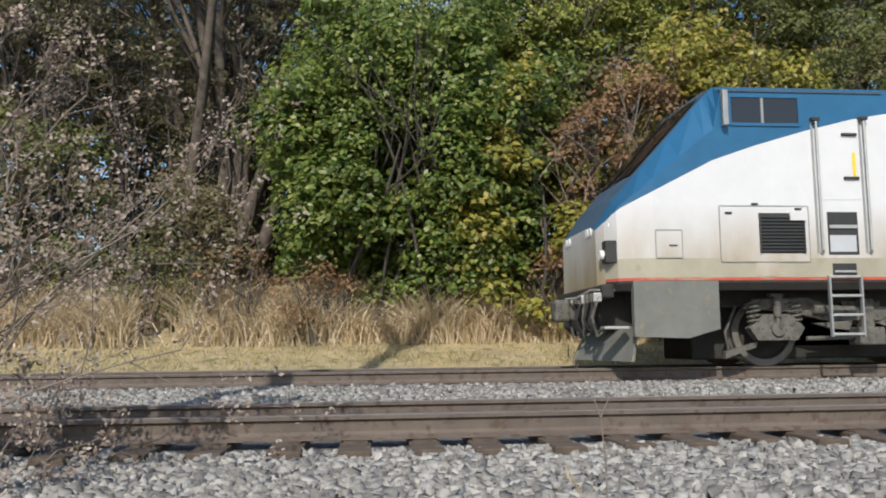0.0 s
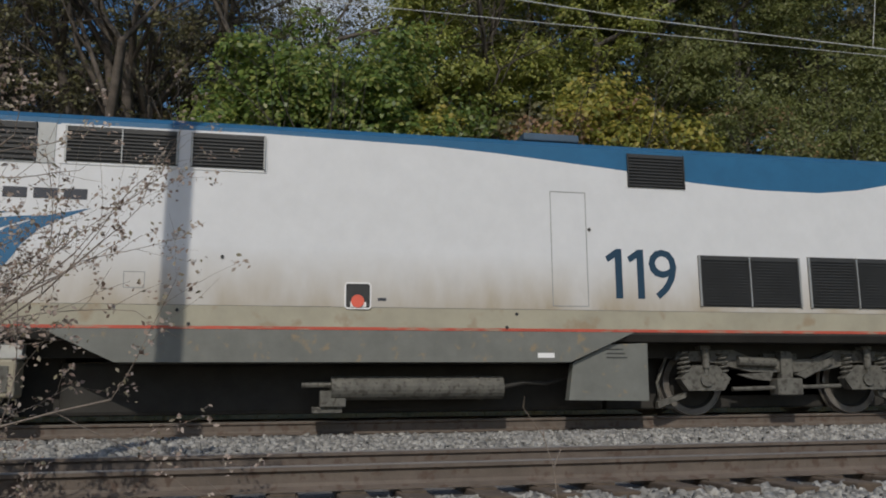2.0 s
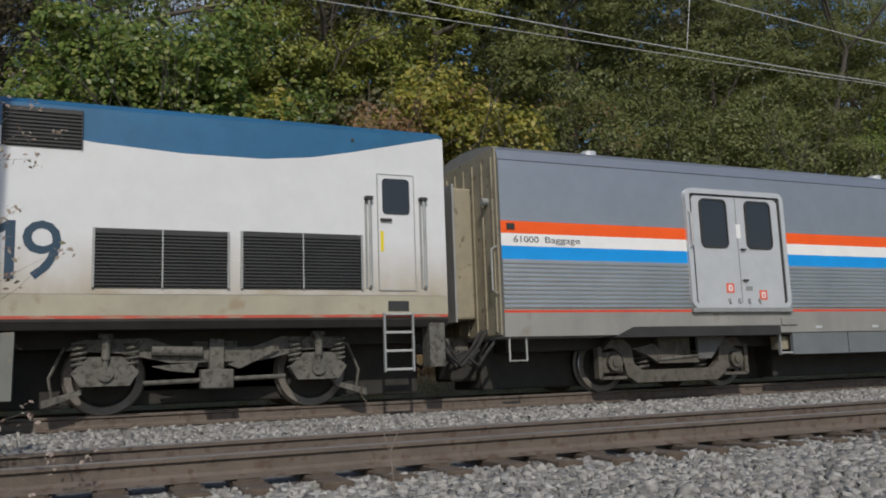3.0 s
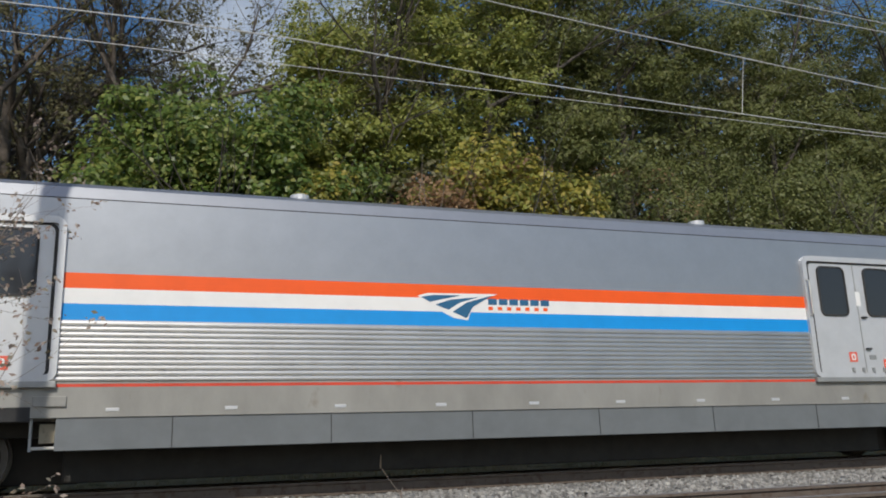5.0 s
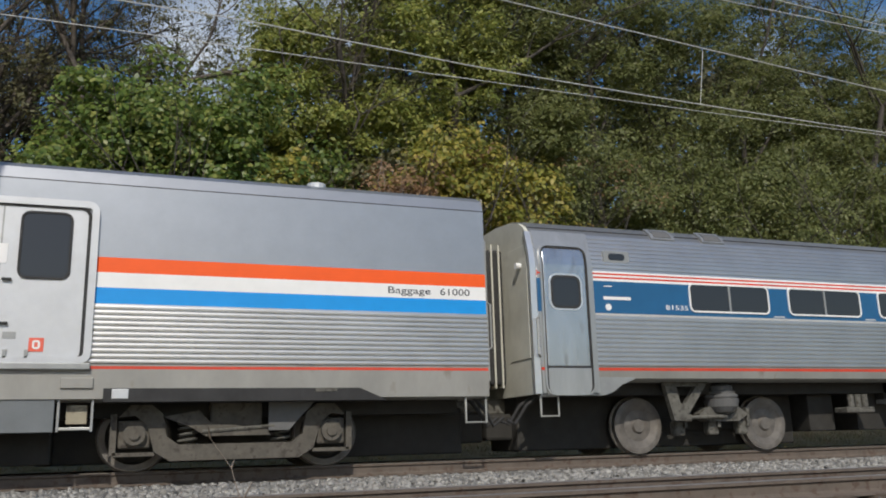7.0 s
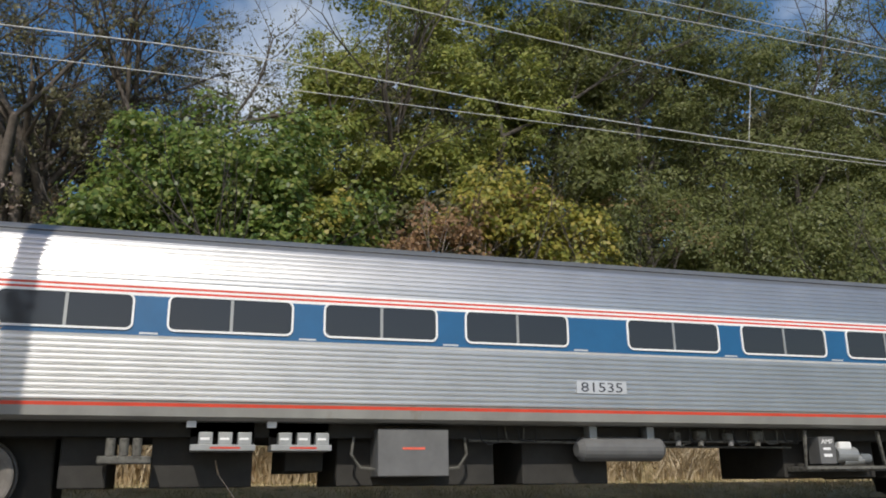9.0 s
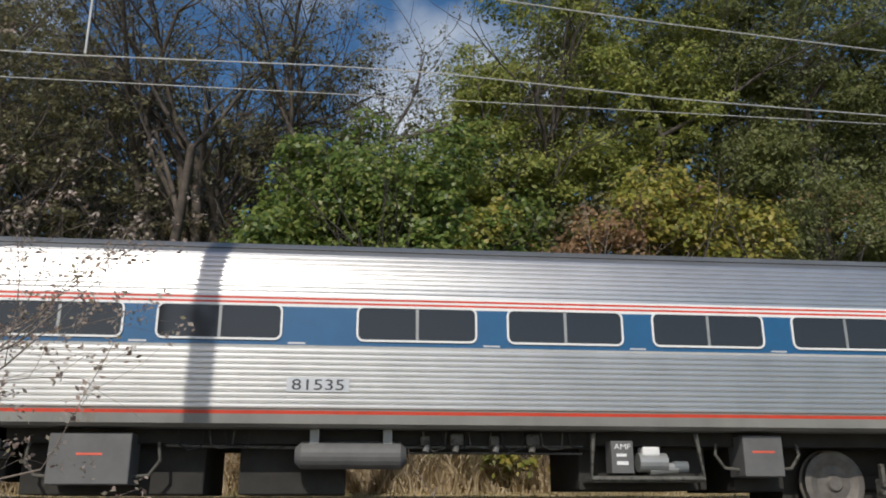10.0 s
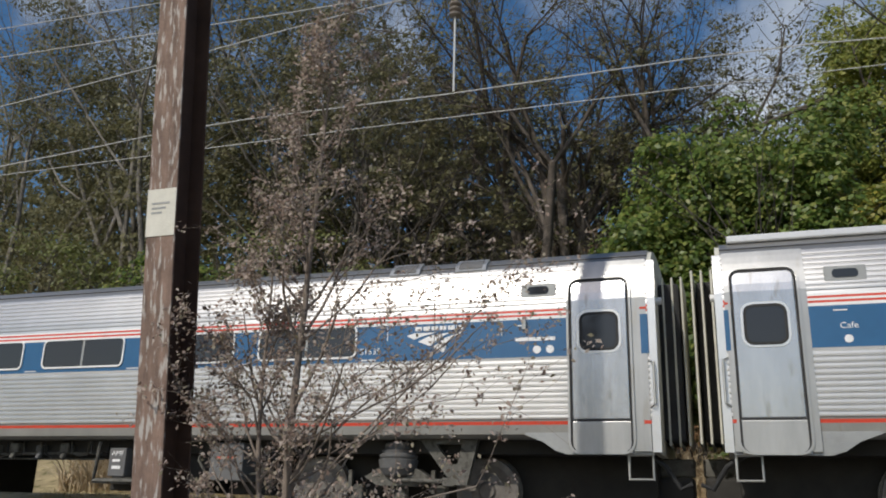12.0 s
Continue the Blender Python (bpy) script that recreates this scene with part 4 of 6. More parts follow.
def window(parent, x0, x1, z0, z1, y, frame_mat, w=0.03, r=0.08, divider=None, label="", name="window", proud=0.02):
    g = part(name, prism(bmesh.new(), rounded(x0 + w * 0.6, x1 - w * 0.6, z0 + w * 0.6, z1 - w * 0.6, max(0.01, r - w * 0.6)), y - 0.006, y + 0.004), M_GLASS, parent, label or "dark tinted window pane")
    part("window_frame", ring_frame(x0, x1, z0, z1, r, w, y - proud, y + 0.002), frame_mat, g)
    if divider:
        part("window_divider", boxed(divider - 0.02, divider + 0.02, y - 0.012, y, z0 + w, z1 - w), M_STEELGREY, g)
    return g


BLUE_EDGE = [(0.9, 2.2), (1.0, 2.28), (2.36, 2.97), (3.0, 3.19), (3.78, 3.42), (4.5, 3.6), (5.25, 3.73), (6.2, 3.85), (7.4, 3.92), (10.0, 3.945), (12.4, 3.9), (13.4, 3.84), (14.4, 3.76), (15.35, 3.68), (16.5, 3.54), (17.6, 3.475), (18.7, 3.475), (19.4, 3.55), (20.0, 3.67), (20.7, 3.83), (21.35, 3.98)]


def loco_ring(x):
    low = lerp([(0.75, 1.0), (0.82, 1.2), (0.95, 1.4), (1.15, 1.5), (1.45, 1.53)], x)
    zs = lerp([(0.75, 2.02), (0.97, 2.3), (2.39, 3.43), (2.52, 4.0)], x)
    zt = lerp([(0.75, 2.1), (0.85, 2.26), (1.0, 2.5), (2.5, 4.17), (2.75, 4.26)], x)
    wt = lerp([(0.75, 0.85), (1.0, 1.0), (2.4, 1.18), (2.6, 1.3)], x)
    zb = min(lerp(BLUE_EDGE, x), zs - 0.015)
    near = [(-low + 0.06, 1.1), (-low, 1.2), (-low, 1.235), (-low, 1.275), (-low, 1.55), (-low, zb), (-low, zs), (-wt, min(zt, zs + 0.13) if x > 2.5 else zt - 0.05), (-wt * 0.65, zt)]
    ring = near + [(-y, z) for y, z in near[::-1]]
    return [(x, y, z) for y, z in ring]


def locomotive():
    t = thing("locomotive", "white and blue diesel locomotive with sloping nose and dirty sides", "locomotive")
    xs = sorted({0.75, 0.82, 0.95, 1.0, 1.15, 1.45, 2.39, 2.45, 2.52, 2.6, 2.75, 21.45} | {p[0] for p in BLUE_EDGE if p[0] > 0.75 and p[0] < 21.4} | {1.45 + 0.4 * i for i in range(50)})
    # near-black lowest strips as painted shade under the body, red, white, blue, roof
    m = [5, 5, 1, 6, 0, 3, 3, 4, 4, 4, 3, 3, 0, 6, 1, 5, 5, 5]
    body = part("body", loft([loco_ring(x) for x in xs], m), [M_WHITE, M_REDDIRTY, M_SKIRT, M_BLUE, M_ROOF, M_UNDERSHADE, M_SILLDIRT], t, "white body shell with a blue top band")
    for f in body.data.polygons:
        if abs(f.normal.x) > 0.9 and not 1.2 < f.center.x < 21:
            f.material_index = 0
    # skirts
    part("front_skirt", prism(bmesh.new(), [(1.12, 1.23), (1.12, 0.45), (1.9, 0.42), (2.36, 0.55), (2.36, 1.23)], -1.535, -1.42), M_SKIRT, t, "grey front skirt panel")
    part("front_skirt", prism(bmesh.new(), [(1.12, 1.19), (1.12, 0.45), (1.9, 0.42), (2.36, 0.55), (2.36, 1.23)], 1.42, 1.535), M_SKIRT, t)
    part("fuel_tank_skirt", prism(bmesh.new(), [(7.3, 1.23), (8.2, 0.8), (14.4, 0.8), (15.4, 1.23)], -1.535, 1.535), M_SKIRT, t, "grey fuel tank skirt with sloping ends")
    part("underframe", boxed(1.2, 21.4, -0.95, 0.95, 0.88, 1.2), M_UNDERSHADE, t)
    # sill and motors as black blocks, lowered to stand for the shade below
    for a, b in ((2.3, 7.45), (15.3, 21.3)):
        part("centre_sill_shade", boxed(a, b, -0.6, 0.6, 0.1, 0.95, bevel=0.03), M_UNDERSHADE, t, "black sill and motors, deepened to stand for shade between the wheels")
    part("fuel_tank", boxed(7.42, 15.2, -0.78, 0.78, 0.1, 0.82, bevel=0.06), M_UNDERSHADE, t, "dark fuel tank")
    part("tank_label", boxed(13.9, 14.15, -1.541, -1.53, 0.86, 0.93), M_WSTRIPE, t)
    # cab
    cw = window(t, 2.62, 3.73, 3.48, 3.95, SIDE, M_BLUE, 0.045, 0.05, 3.14, "dark cab side window with a sliding pane")
    part("mirror", boxed(2.5, 2.58, -1.66, -1.58, 3.46, 3.98, bevel=0.01), M_STEELGREY, t, "folded grey mirror panel by the cab window")
    part("rain_gutter", boxed(2.5, 5.0, -1.55, -1.5, 3.99, 4.02), M_ROOF, t)
    for s in (-1, 1):
        bm = bmesh.new()
        pts = [(1.32, s * 0.06), (1.32, s * 0.92), (2.38, s * 1.05), (2.38, s * 0.06)]
        vs = [bm.verts.new((x, y, lerp([(1.0, 2.5), (2.5, 4.17)], x) + 0.03 - 0.1 * max(0, (abs(y) - 0.78)))) for x, y in pts]
        bm.faces.new(vs)
        bmesh.ops.solidify(bm, geom=bm.faces[:], thickness=0.01)
        part("windshield", bm, M_GLASS, t, "dark sloping windshield pane")
        part("headlight", lathe_x(0.735, s * 0.55, 2.02, 0.07, 0.0), M_WSTRIPE, t, "round headlight")
        part("headlight", lathe_x(0.735, s * 0.72, 2.02, 0.07, 0.0), M_WSTRIPE, t)
    part("marker_lamp", lathe_x(0.88, -1.22, 2.06, 0.06, 0.02), M_WSTRIPE, t, "round lamp at the nose corner")
    part("ditch_light_box", boxed(0.78, 0.99, -1.39, -1.2, 1.5, 1.82, bevel=0.01), M_BLACK, t, "black recessed box at the nose corner")
    part("ditch_light", lathe_x(0.775, -1.26, 1.62, 0.07, 0.05), M_WSTRIPE, t)
    part("nose_hatch", boxed(1.47, 1.85, SIDE - 0.01, SIDE, 1.56, 1.95, bevel=0.004), M_WHITE, t, "small square hatch")
    part("hatch_rim", ring_frame(1.46, 1.86, 1.55, 1.96, 0.02, 0.014, SIDE - 0.016, SIDE - 0.006), M_STEELGREY, t, "thin rim of the square hatch")
    part("panel_rim", ring_frame(2.41, 3.76, 1.49, 2.31, 0.03, 0.014, SIDE - 0.014, SIDE - 0.004), M_STEELGREY, t, "thin rim of the access panel")
    part("hatch_latch", boxed(1.66, 1.78, SIDE - 0.02, SIDE, 1.72, 1.74), M_BLACK, t)
    part("side_panel", boxed(2.42, 3.75, SIDE - 0.008, SIDE, 1.5, 2.3, bevel=0.003), M_WHITE, t, "bolted access panel")
    for x, z in ((2.55, 2.2), (2.95, 2.33), (3.6, 2.26)):
        part("lifting_lug", boxed(x - 0.05, x + 0.05, SIDE - 0.025, SIDE, z - 0.015, z + 0.015, bevel=0.004), M_BLACK, t)
    louvre(t, 3.0, 3.68, 1.62, 2.2, SIDE - 0.008, 11, 1, 0.02)
    part("grille_step", boxed(3.46, 3.7, SIDE - 0.05, SIDE - 0.01, 2.09, 2.21), M_WHITE, t)
    part("builder_plate", boxed(2.93, 3.27, SIDE - 0.006, SIDE, 1.29, 1.53), M_WHITE, t, "pale patch on the sill")
    handrail(t, 3.92, 1.62, 3.58, SIDE)
    handrail(t, 4.66, 1.62, 3.6, SIDE)
    part("cab_door", boxed(4.0, 4.58, SIDE - 0.006, SIDE, 2.4, 3.44, bevel=0.003), M_WHITE, t, "white cab door")
    for z in (2.7, 3.35):
        part("door_hinge", boxed(4.33, 4.56, SIDE - 0.04, SIDE, z, z + 0.04, bevel=0.006), M_BLACK, t)
    part("yellow_mark", boxed(4.48, 4.53, SIDE - 0.012, SIDE, 2.75, 3.1), M_YELLOW, t)
    st = part("step_well", boxed(4.04, 4.5, SIDE - 0.008, SIDE, 1.6, 2.22), M_BLACK, t, "dark recessed door step")
    part("step_plate", boxed(4.06, 4.48, SIDE - 0.03, SIDE, 1.98, 2.03), M_RAILING, st)
    part("step_panel", boxed(4.06, 4.46, SIDE - 0.016, SIDE, 1.64, 1.88), M_DOOR, st)
    part("step_well", boxed(4.08, 4.44, SIDE - 0.008, SIDE, 1.3, 1.47), M_BLACK, t)
    part("step_plate", boxed(4.1, 4.42, SIDE - 0.03, SIDE, 1.34, 1.37), M_RAILING, t)
    ladder(t, 3.99, 4.5, 0.42, 1.3, -1.55, 4)
    # upper vents
    part("vent_surround", boxed(5.29, 7.33, SIDE - 0.012, SIDE, 3.38, 3.93, bevel=0.004), M_STEELGREY, t, "pale vent surround")
    for a, b in ((5.52, 6.16), (6.46, 7.1)):
        louvre(t, a, b, 3.4, 3.92, SIDE - 0.014, 7, 1, 0.02)
    part("vent_surround", boxed(7.38, 10.06, SIDE - 0.01, SIDE, 3.38, 3.93, bevel=0.004), M_WHITE, t)
    louvre(t, 7.45, 8.88, 3.42, 3.9, SIDE - 0.014, 9, 2, 0.026)
    louvre(t, 9.04, 10.03, 3.42, 3.9, SIDE - 0.014, 9, 1, 0.026)
    louvre(t, 15.4, 16.34, 3.43, 3.95, SIDE - 0.006, 10, 1, 0.015)
    part("roof_hatch", boxed(13.9, 14.8, -1.15, 0.6, 4.2, 4.32, bevel=0.02), M_ROOF, t)
    # emblem as plain shapes, lettering as bars
    for poly in ([(5.17, 2.64), (5.6, 2.74), (6.0, 2.765), (6.42, 2.76), (6.85, 2.71), (6.5, 2.68), (6.2, 2.64), (5.85, 2.55), (5.49, 2.45)],
                 [(5.69, 2.36), (5.95, 2.47), (6.25, 2.57), (6.6, 2.63), (7.0, 2.67), (7.35, 2.69), (7.0, 2.6), (6.7, 2.49), (6.35, 2.34), (6.08, 2.18)],
                 [(6.26, 2.09), (6.5, 2.31), (6.82, 2.51), (7.3, 2.69), (7.82, 2.8), (7.45, 2.64), (7.2, 2.5), (7.0, 2.3), (6.9, 2.13), (6.73, 1.9)]):
        part("emblem_blade", prism(bmesh.new(), poly, SIDE - 0.004, SIDE + 0.001), M_BLUE, t)
    for i in range(6):
        x = 5.64 + i * 0.366
        part("letter_bar", boxed(x, x + 0.29, SIDE - 0.004, SIDE, 2.91, 3.05), M_LETTER, t)
    for n0 in (14.99, 15.34):
        part("road_number_digit", prism(bmesh.new(), [(n0 + 0.15, 1.73), (n0 + 0.26, 1.73), (n0 + 0.26, 2.47), (n0 + 0.17, 2.47), (n0, 2.35), (n0 + 0.04, 2.27), (n0 + 0.15, 2.34)], SIDE - 0.005, SIDE), M_LETTERB, t, "large dark blue digit one")
    part("road_number_digit", lettering("9", 15.68, 16.13, 1.73, 2.48, SIDE - 0.005), M_LETTERB, t, "large dark blue digit nine")
    # flank details
    fp = part("fuel_port", prism(bmesh.new(), rounded(11.15, 11.5, 1.53, 1.88, 0.04), SIDE - 0.008, SIDE), M_BLACK, t, "recessed fuel filler with a red cap")
    part("filler_rim", ring_frame(11.14, 11.51, 1.52, 1.89, 0.05, 0.02, SIDE - 0.02, SIDE), M_WSTRIPE, fp)
    bm = bmesh.new()
    cyl(bm, (11.32, SIDE - 0.03, 1.63), (11.32, SIDE, 1.63), 0.09, 16)
    part("filler_cap", bm, M_PINK, fp)
    part("filler_plate", boxed(11.22, 11.44, SIDE - 0.014, SIDE, 1.55, 1.62), M_WSTRIPE, fp)
    part("label_plate", boxed(11.6, 11.72, SIDE - 0.006, SIDE, 1.64, 1.68), M_LETTER, t)
    for x, z in ((13.6, 1.48), (13.45, 1.29), (8.95, 1.48), (9.1, 1.3), (20.0, 3.85), (14.75, 2.75), (9.5, 2.2)):
        part("bolt", cyl(bmesh.new(), (x, SIDE - 0.015, z), (x, SIDE, z), 0.025, 8), M_BLACK, t)
    part("access_panel", ring_frame(14.15, 14.71, 1.6, 3.31, 0.01, 0.012, SIDE - 0.004, SIDE), M_STEELGREY, t, "thin outline of an access panel")
    part("access_panel", ring_frame(8.26, 8.53, 1.76, 1.98, 0.01, 0.012, SIDE - 0.004, SIDE), M_STEELGREY, t)
    part("seam", boxed(7.4, 21.4, SIDE - 0.002, SIDE, 1.545, 1.552), M_SKIRT, t)
    louvre(t, 16.49, 18.22, 1.63, 2.41, SIDE - 0.006, 16, 2, 0.03)
    louvre(t, 18.37, 20.12, 1.63, 2.43, SIDE - 0.006, 16, 2, 0.03)
    # rear door
    d = part("rear_door", boxed(20.37, 20.94, SIDE - 0.01, SIDE, 1.63, 3.36, bevel=0.004), M_WHITE, t, "white side door near the rear")
    part("door_seal", ring_frame(20.36, 20.95, 1.62, 3.37, 0.02, 0.014, SIDE - 0.016, SIDE), M_STEELGREY, d)
    part("door_window", prism(bmesh.new(), rounded(20.44, 20.87, 2.76, 3.3, 0.06), SIDE - 0.02, SIDE - 0.006), M_GLASS, d, "dark door window")
    part("yellow_mark", boxed(20.4, 20.45, SIDE - 0.016, SIDE, 2.2, 2.5), M_YELLOW, d)
    part("door_handle", boxed(20.4, 20.58, SIDE - 0.05, SIDE - 0.01, 2.65, 2.69, bevel=0.006), M_BLACK, d)
    handrail(t, 20.22, 1.65, 2.98, SIDE)
    handrail(t, 21.08, 1.65, 3.0, SIDE)
    ladder(t, 20.41, 20.88, 0.44, 1.3, -1.55, 4)
    part("step_well", boxed(20.5, 20.82, SIDE - 0.008, SIDE, 1.32, 1.47), M_BLACK, t)
    # underside
    bm = bmesh.new()
    cyl(bm, (11.0, -1.2, 0.45), (13.45, -1.2, 0.45), 0.165, 20)
    cyl(bm, (13.1, -1.2, 0.45), (13.16, -1.2, 0.45), 0.175, 20)
    cyl(bm, (10.6, -1.2, 0.5), (11.0, -1.2, 0.5), 0.04, 8)
    tk = part("air_tank", bm, M_TRUCK, t, "long grey cylindrical air tank")
    part("tank_bracket", boxed(10.85, 11.2, -1.3, -1.1, 0.2, 0.42, bevel=0.01), M_TRUCK, tk)
    part("tank_bracket", boxed(10.75, 11.15, -1.25, -1.0, 0.12, 0.2), M_TRUCK, tk)
    part("air_hose", tube(bmesh.new(), [(13.45, -1.2, 0.45), (13.8, -1.2, 0.52), (14.15, -1.15, 0.5), (14.5, -1.1, 0.6)], 0.03, 8), M_UNDERSHADE, t)
    part("sand_box", prism(bmesh.new(), [(14.38, 0.26), (15.62, 0.24), (15.63, 1.08), (15.05, 1.06), (14.46, 0.79)], -1.46, -1.3), M_SKIRT, t, "angular grey sand box with slits near its top")
    for k in range(3):
        part("box_slit", boxed(14.98, 15.3 - 0.03 * k, -1.466, -1.455, 0.86 + 0.06 * k, 0.875 + 0.06 * k), M_BLACK, t)
    eb = part("equipment_box", boxed(6.62, 7.02, -1.4, -1.0, 0.36, 0.84, bevel=0.03), M_TAN, t, "dusty tan underfloor box")
    part("box_panel", boxed(6.7, 6.94, -1.412, -1.39, 0.42, 0.76, bevel=0.01), M_TRUCK, eb)
    part("box_pipe", tube(bmesh.new(), [(6.45, -1.25, 0.62), (6.62, -1.25, 0.62)], 0.07, 10), M_TAN, eb)
    part("box_bracket", boxed(6.8, 7.08, -1.38, -1.2, 0.84, 1.05, bevel=0.02), M_RAILING, eb)
    # front end: coupler, plow
    for k in range(7):
        yy = -1.3 + 0.22 * k
        part("air_hose", tube(bmesh.new(), [(0.92, yy, 1.12), (0.66, yy - 0.02, 1.0 + 0.03 * (k % 3)), (0.58 + 0.05 * (k % 2), yy, 0.72), (0.66, yy + 0.05, 0.46 + 0.05 * (k % 3)), (0.8, yy + 0.1, 0.55)], 0.024 + 0.006 * (k % 2), 6), M_RUBBERSHADE if k % 3 else M_TRUCK, t, "hanging hose at the nose")
        part("hose_fitting", boxed(0.6, 0.72, yy - 0.04, yy + 0.04, 0.95, 1.08, bevel=0.015), M_TRUCK if k % 3 else M_RAILING, t)
    part("end_beam", boxed(0.72, 0.9, -1.36, 1.36, 1.0, 1.2, bevel=0.03), M_UNDERSHADE, t, "grimy black end beam")
    for k in range(5):
        yy = -1.1 + 0.25 * k
        part("air_hose", tube(bmesh.new(), [(21.4, yy, 1.05), (21.6, yy, 0.85 - 0.05 * (k % 2)), (21.85, yy + 0.03, 0.5 + 0.06 * (k % 3)), (22.15, yy, 0.75)], 0.028, 6), M_RUBBERSHADE, t)
    part("corner_step", boxed(0.72, 1.08, -1.42, -1.2, 0.56, 0.6, bevel=0.008), M_RAILING, t)
    part("coupler_pocket", boxed(0.8, 1.4, -0.9, 0.9, 0.55, 1.25, bevel=0.03), M_UNDERSHADE, t)
    cp = part("coupler", boxed(0.35, 1.0, -0.12, 0.12, 0.72, 1.0, bevel=0.04), M_TRUCK, t, "steel knuckle coupler")
    part("coupler_knuckle", boxed(0.3, 0.55, -0.2, 0.1, 0.7, 1.04, bevel=0.05), M_TRUCK, cp)
    part("uncoupling_lever", tube(bmesh.new(), [(0.72, -1.25, 1.12), (0.68, -0.9, 1.14), (0.6, -0.4, 1.05), (0.5, -0.1, 1.05)], 0.02, 6), M_RAILING, t)
    bm = bmesh.new()
    a = [(0.62, -0.05, 0.12), (1.12, -1.35, 0.1), (1.2, -1.35, 0.6), (0.95, -0.05, 0.62)]
    for s in (1, -1):
        vs = [bm.verts.new((x, s * y, z)) for x, y, z in a]
        ws = [bm.verts.new((x + 0.04, s * y, z)) for x, y, z in a]
        bm.faces.new(vs), bm.faces.new(ws[::-1])
        for i in range(4):
            bm.faces.new((vs[i], ws[i], ws[(i + 1) % 4], vs[(i + 1) % 4]))
    part("snow_plow", bm, M_SKIRT, t, "grey pointed snow plow below the nose")
    for y in (-0.95, -0.75, -0.55, 0.55, 0.75):
        part("air_hose", tube(bmesh.new(), [(0.85, y, 1.1), (0.68, y, 0.9), (0.7, y + 0.04, 0.65), (0.85, y + 0.06, 0.5)], 0.028, 8), M_RUBBERSHADE, t)
    # rear end
    part("rear_diaphragm", boxed(21.45, 21.75, -0.65, 0.65, 1.3, 3.5, bevel=0.03), M_RUBBERSHADE, t, "black rubber diaphragm")
    part("rear_coupler", boxed(21.2, 22.0, -0.12, 0.12, 0.72, 0.98, bevel=0.03), M_TRUCK, t)
    part("rear_step", boxed(21.15, 21.4, -1.5, -1.2, 0.5, 1.2, bevel=0.01), M_TRUCK, t)
    for k, y in enumerate((-1.1, -0.9, 0.6)):
        part("jumper_cable", tube(bmesh.new(), [(21.45, y, 1.15), (21.6, y, 0.7), (21.85, y + 0.05, 0.5), (22.1, y, 0.75), (22.3, y, 1.05)], 0.03, 8), M_RUBBERSHADE, t)
    for xc in (4.78, 18.11):
        loco_truck(t, xc)
    return t


def lathe_x(x, y, z, r, d):
    bm = bmesh.new()
    cyl(bm, (x - d, y, z), (x + 0.05, y, z), r, 16)
    return bm


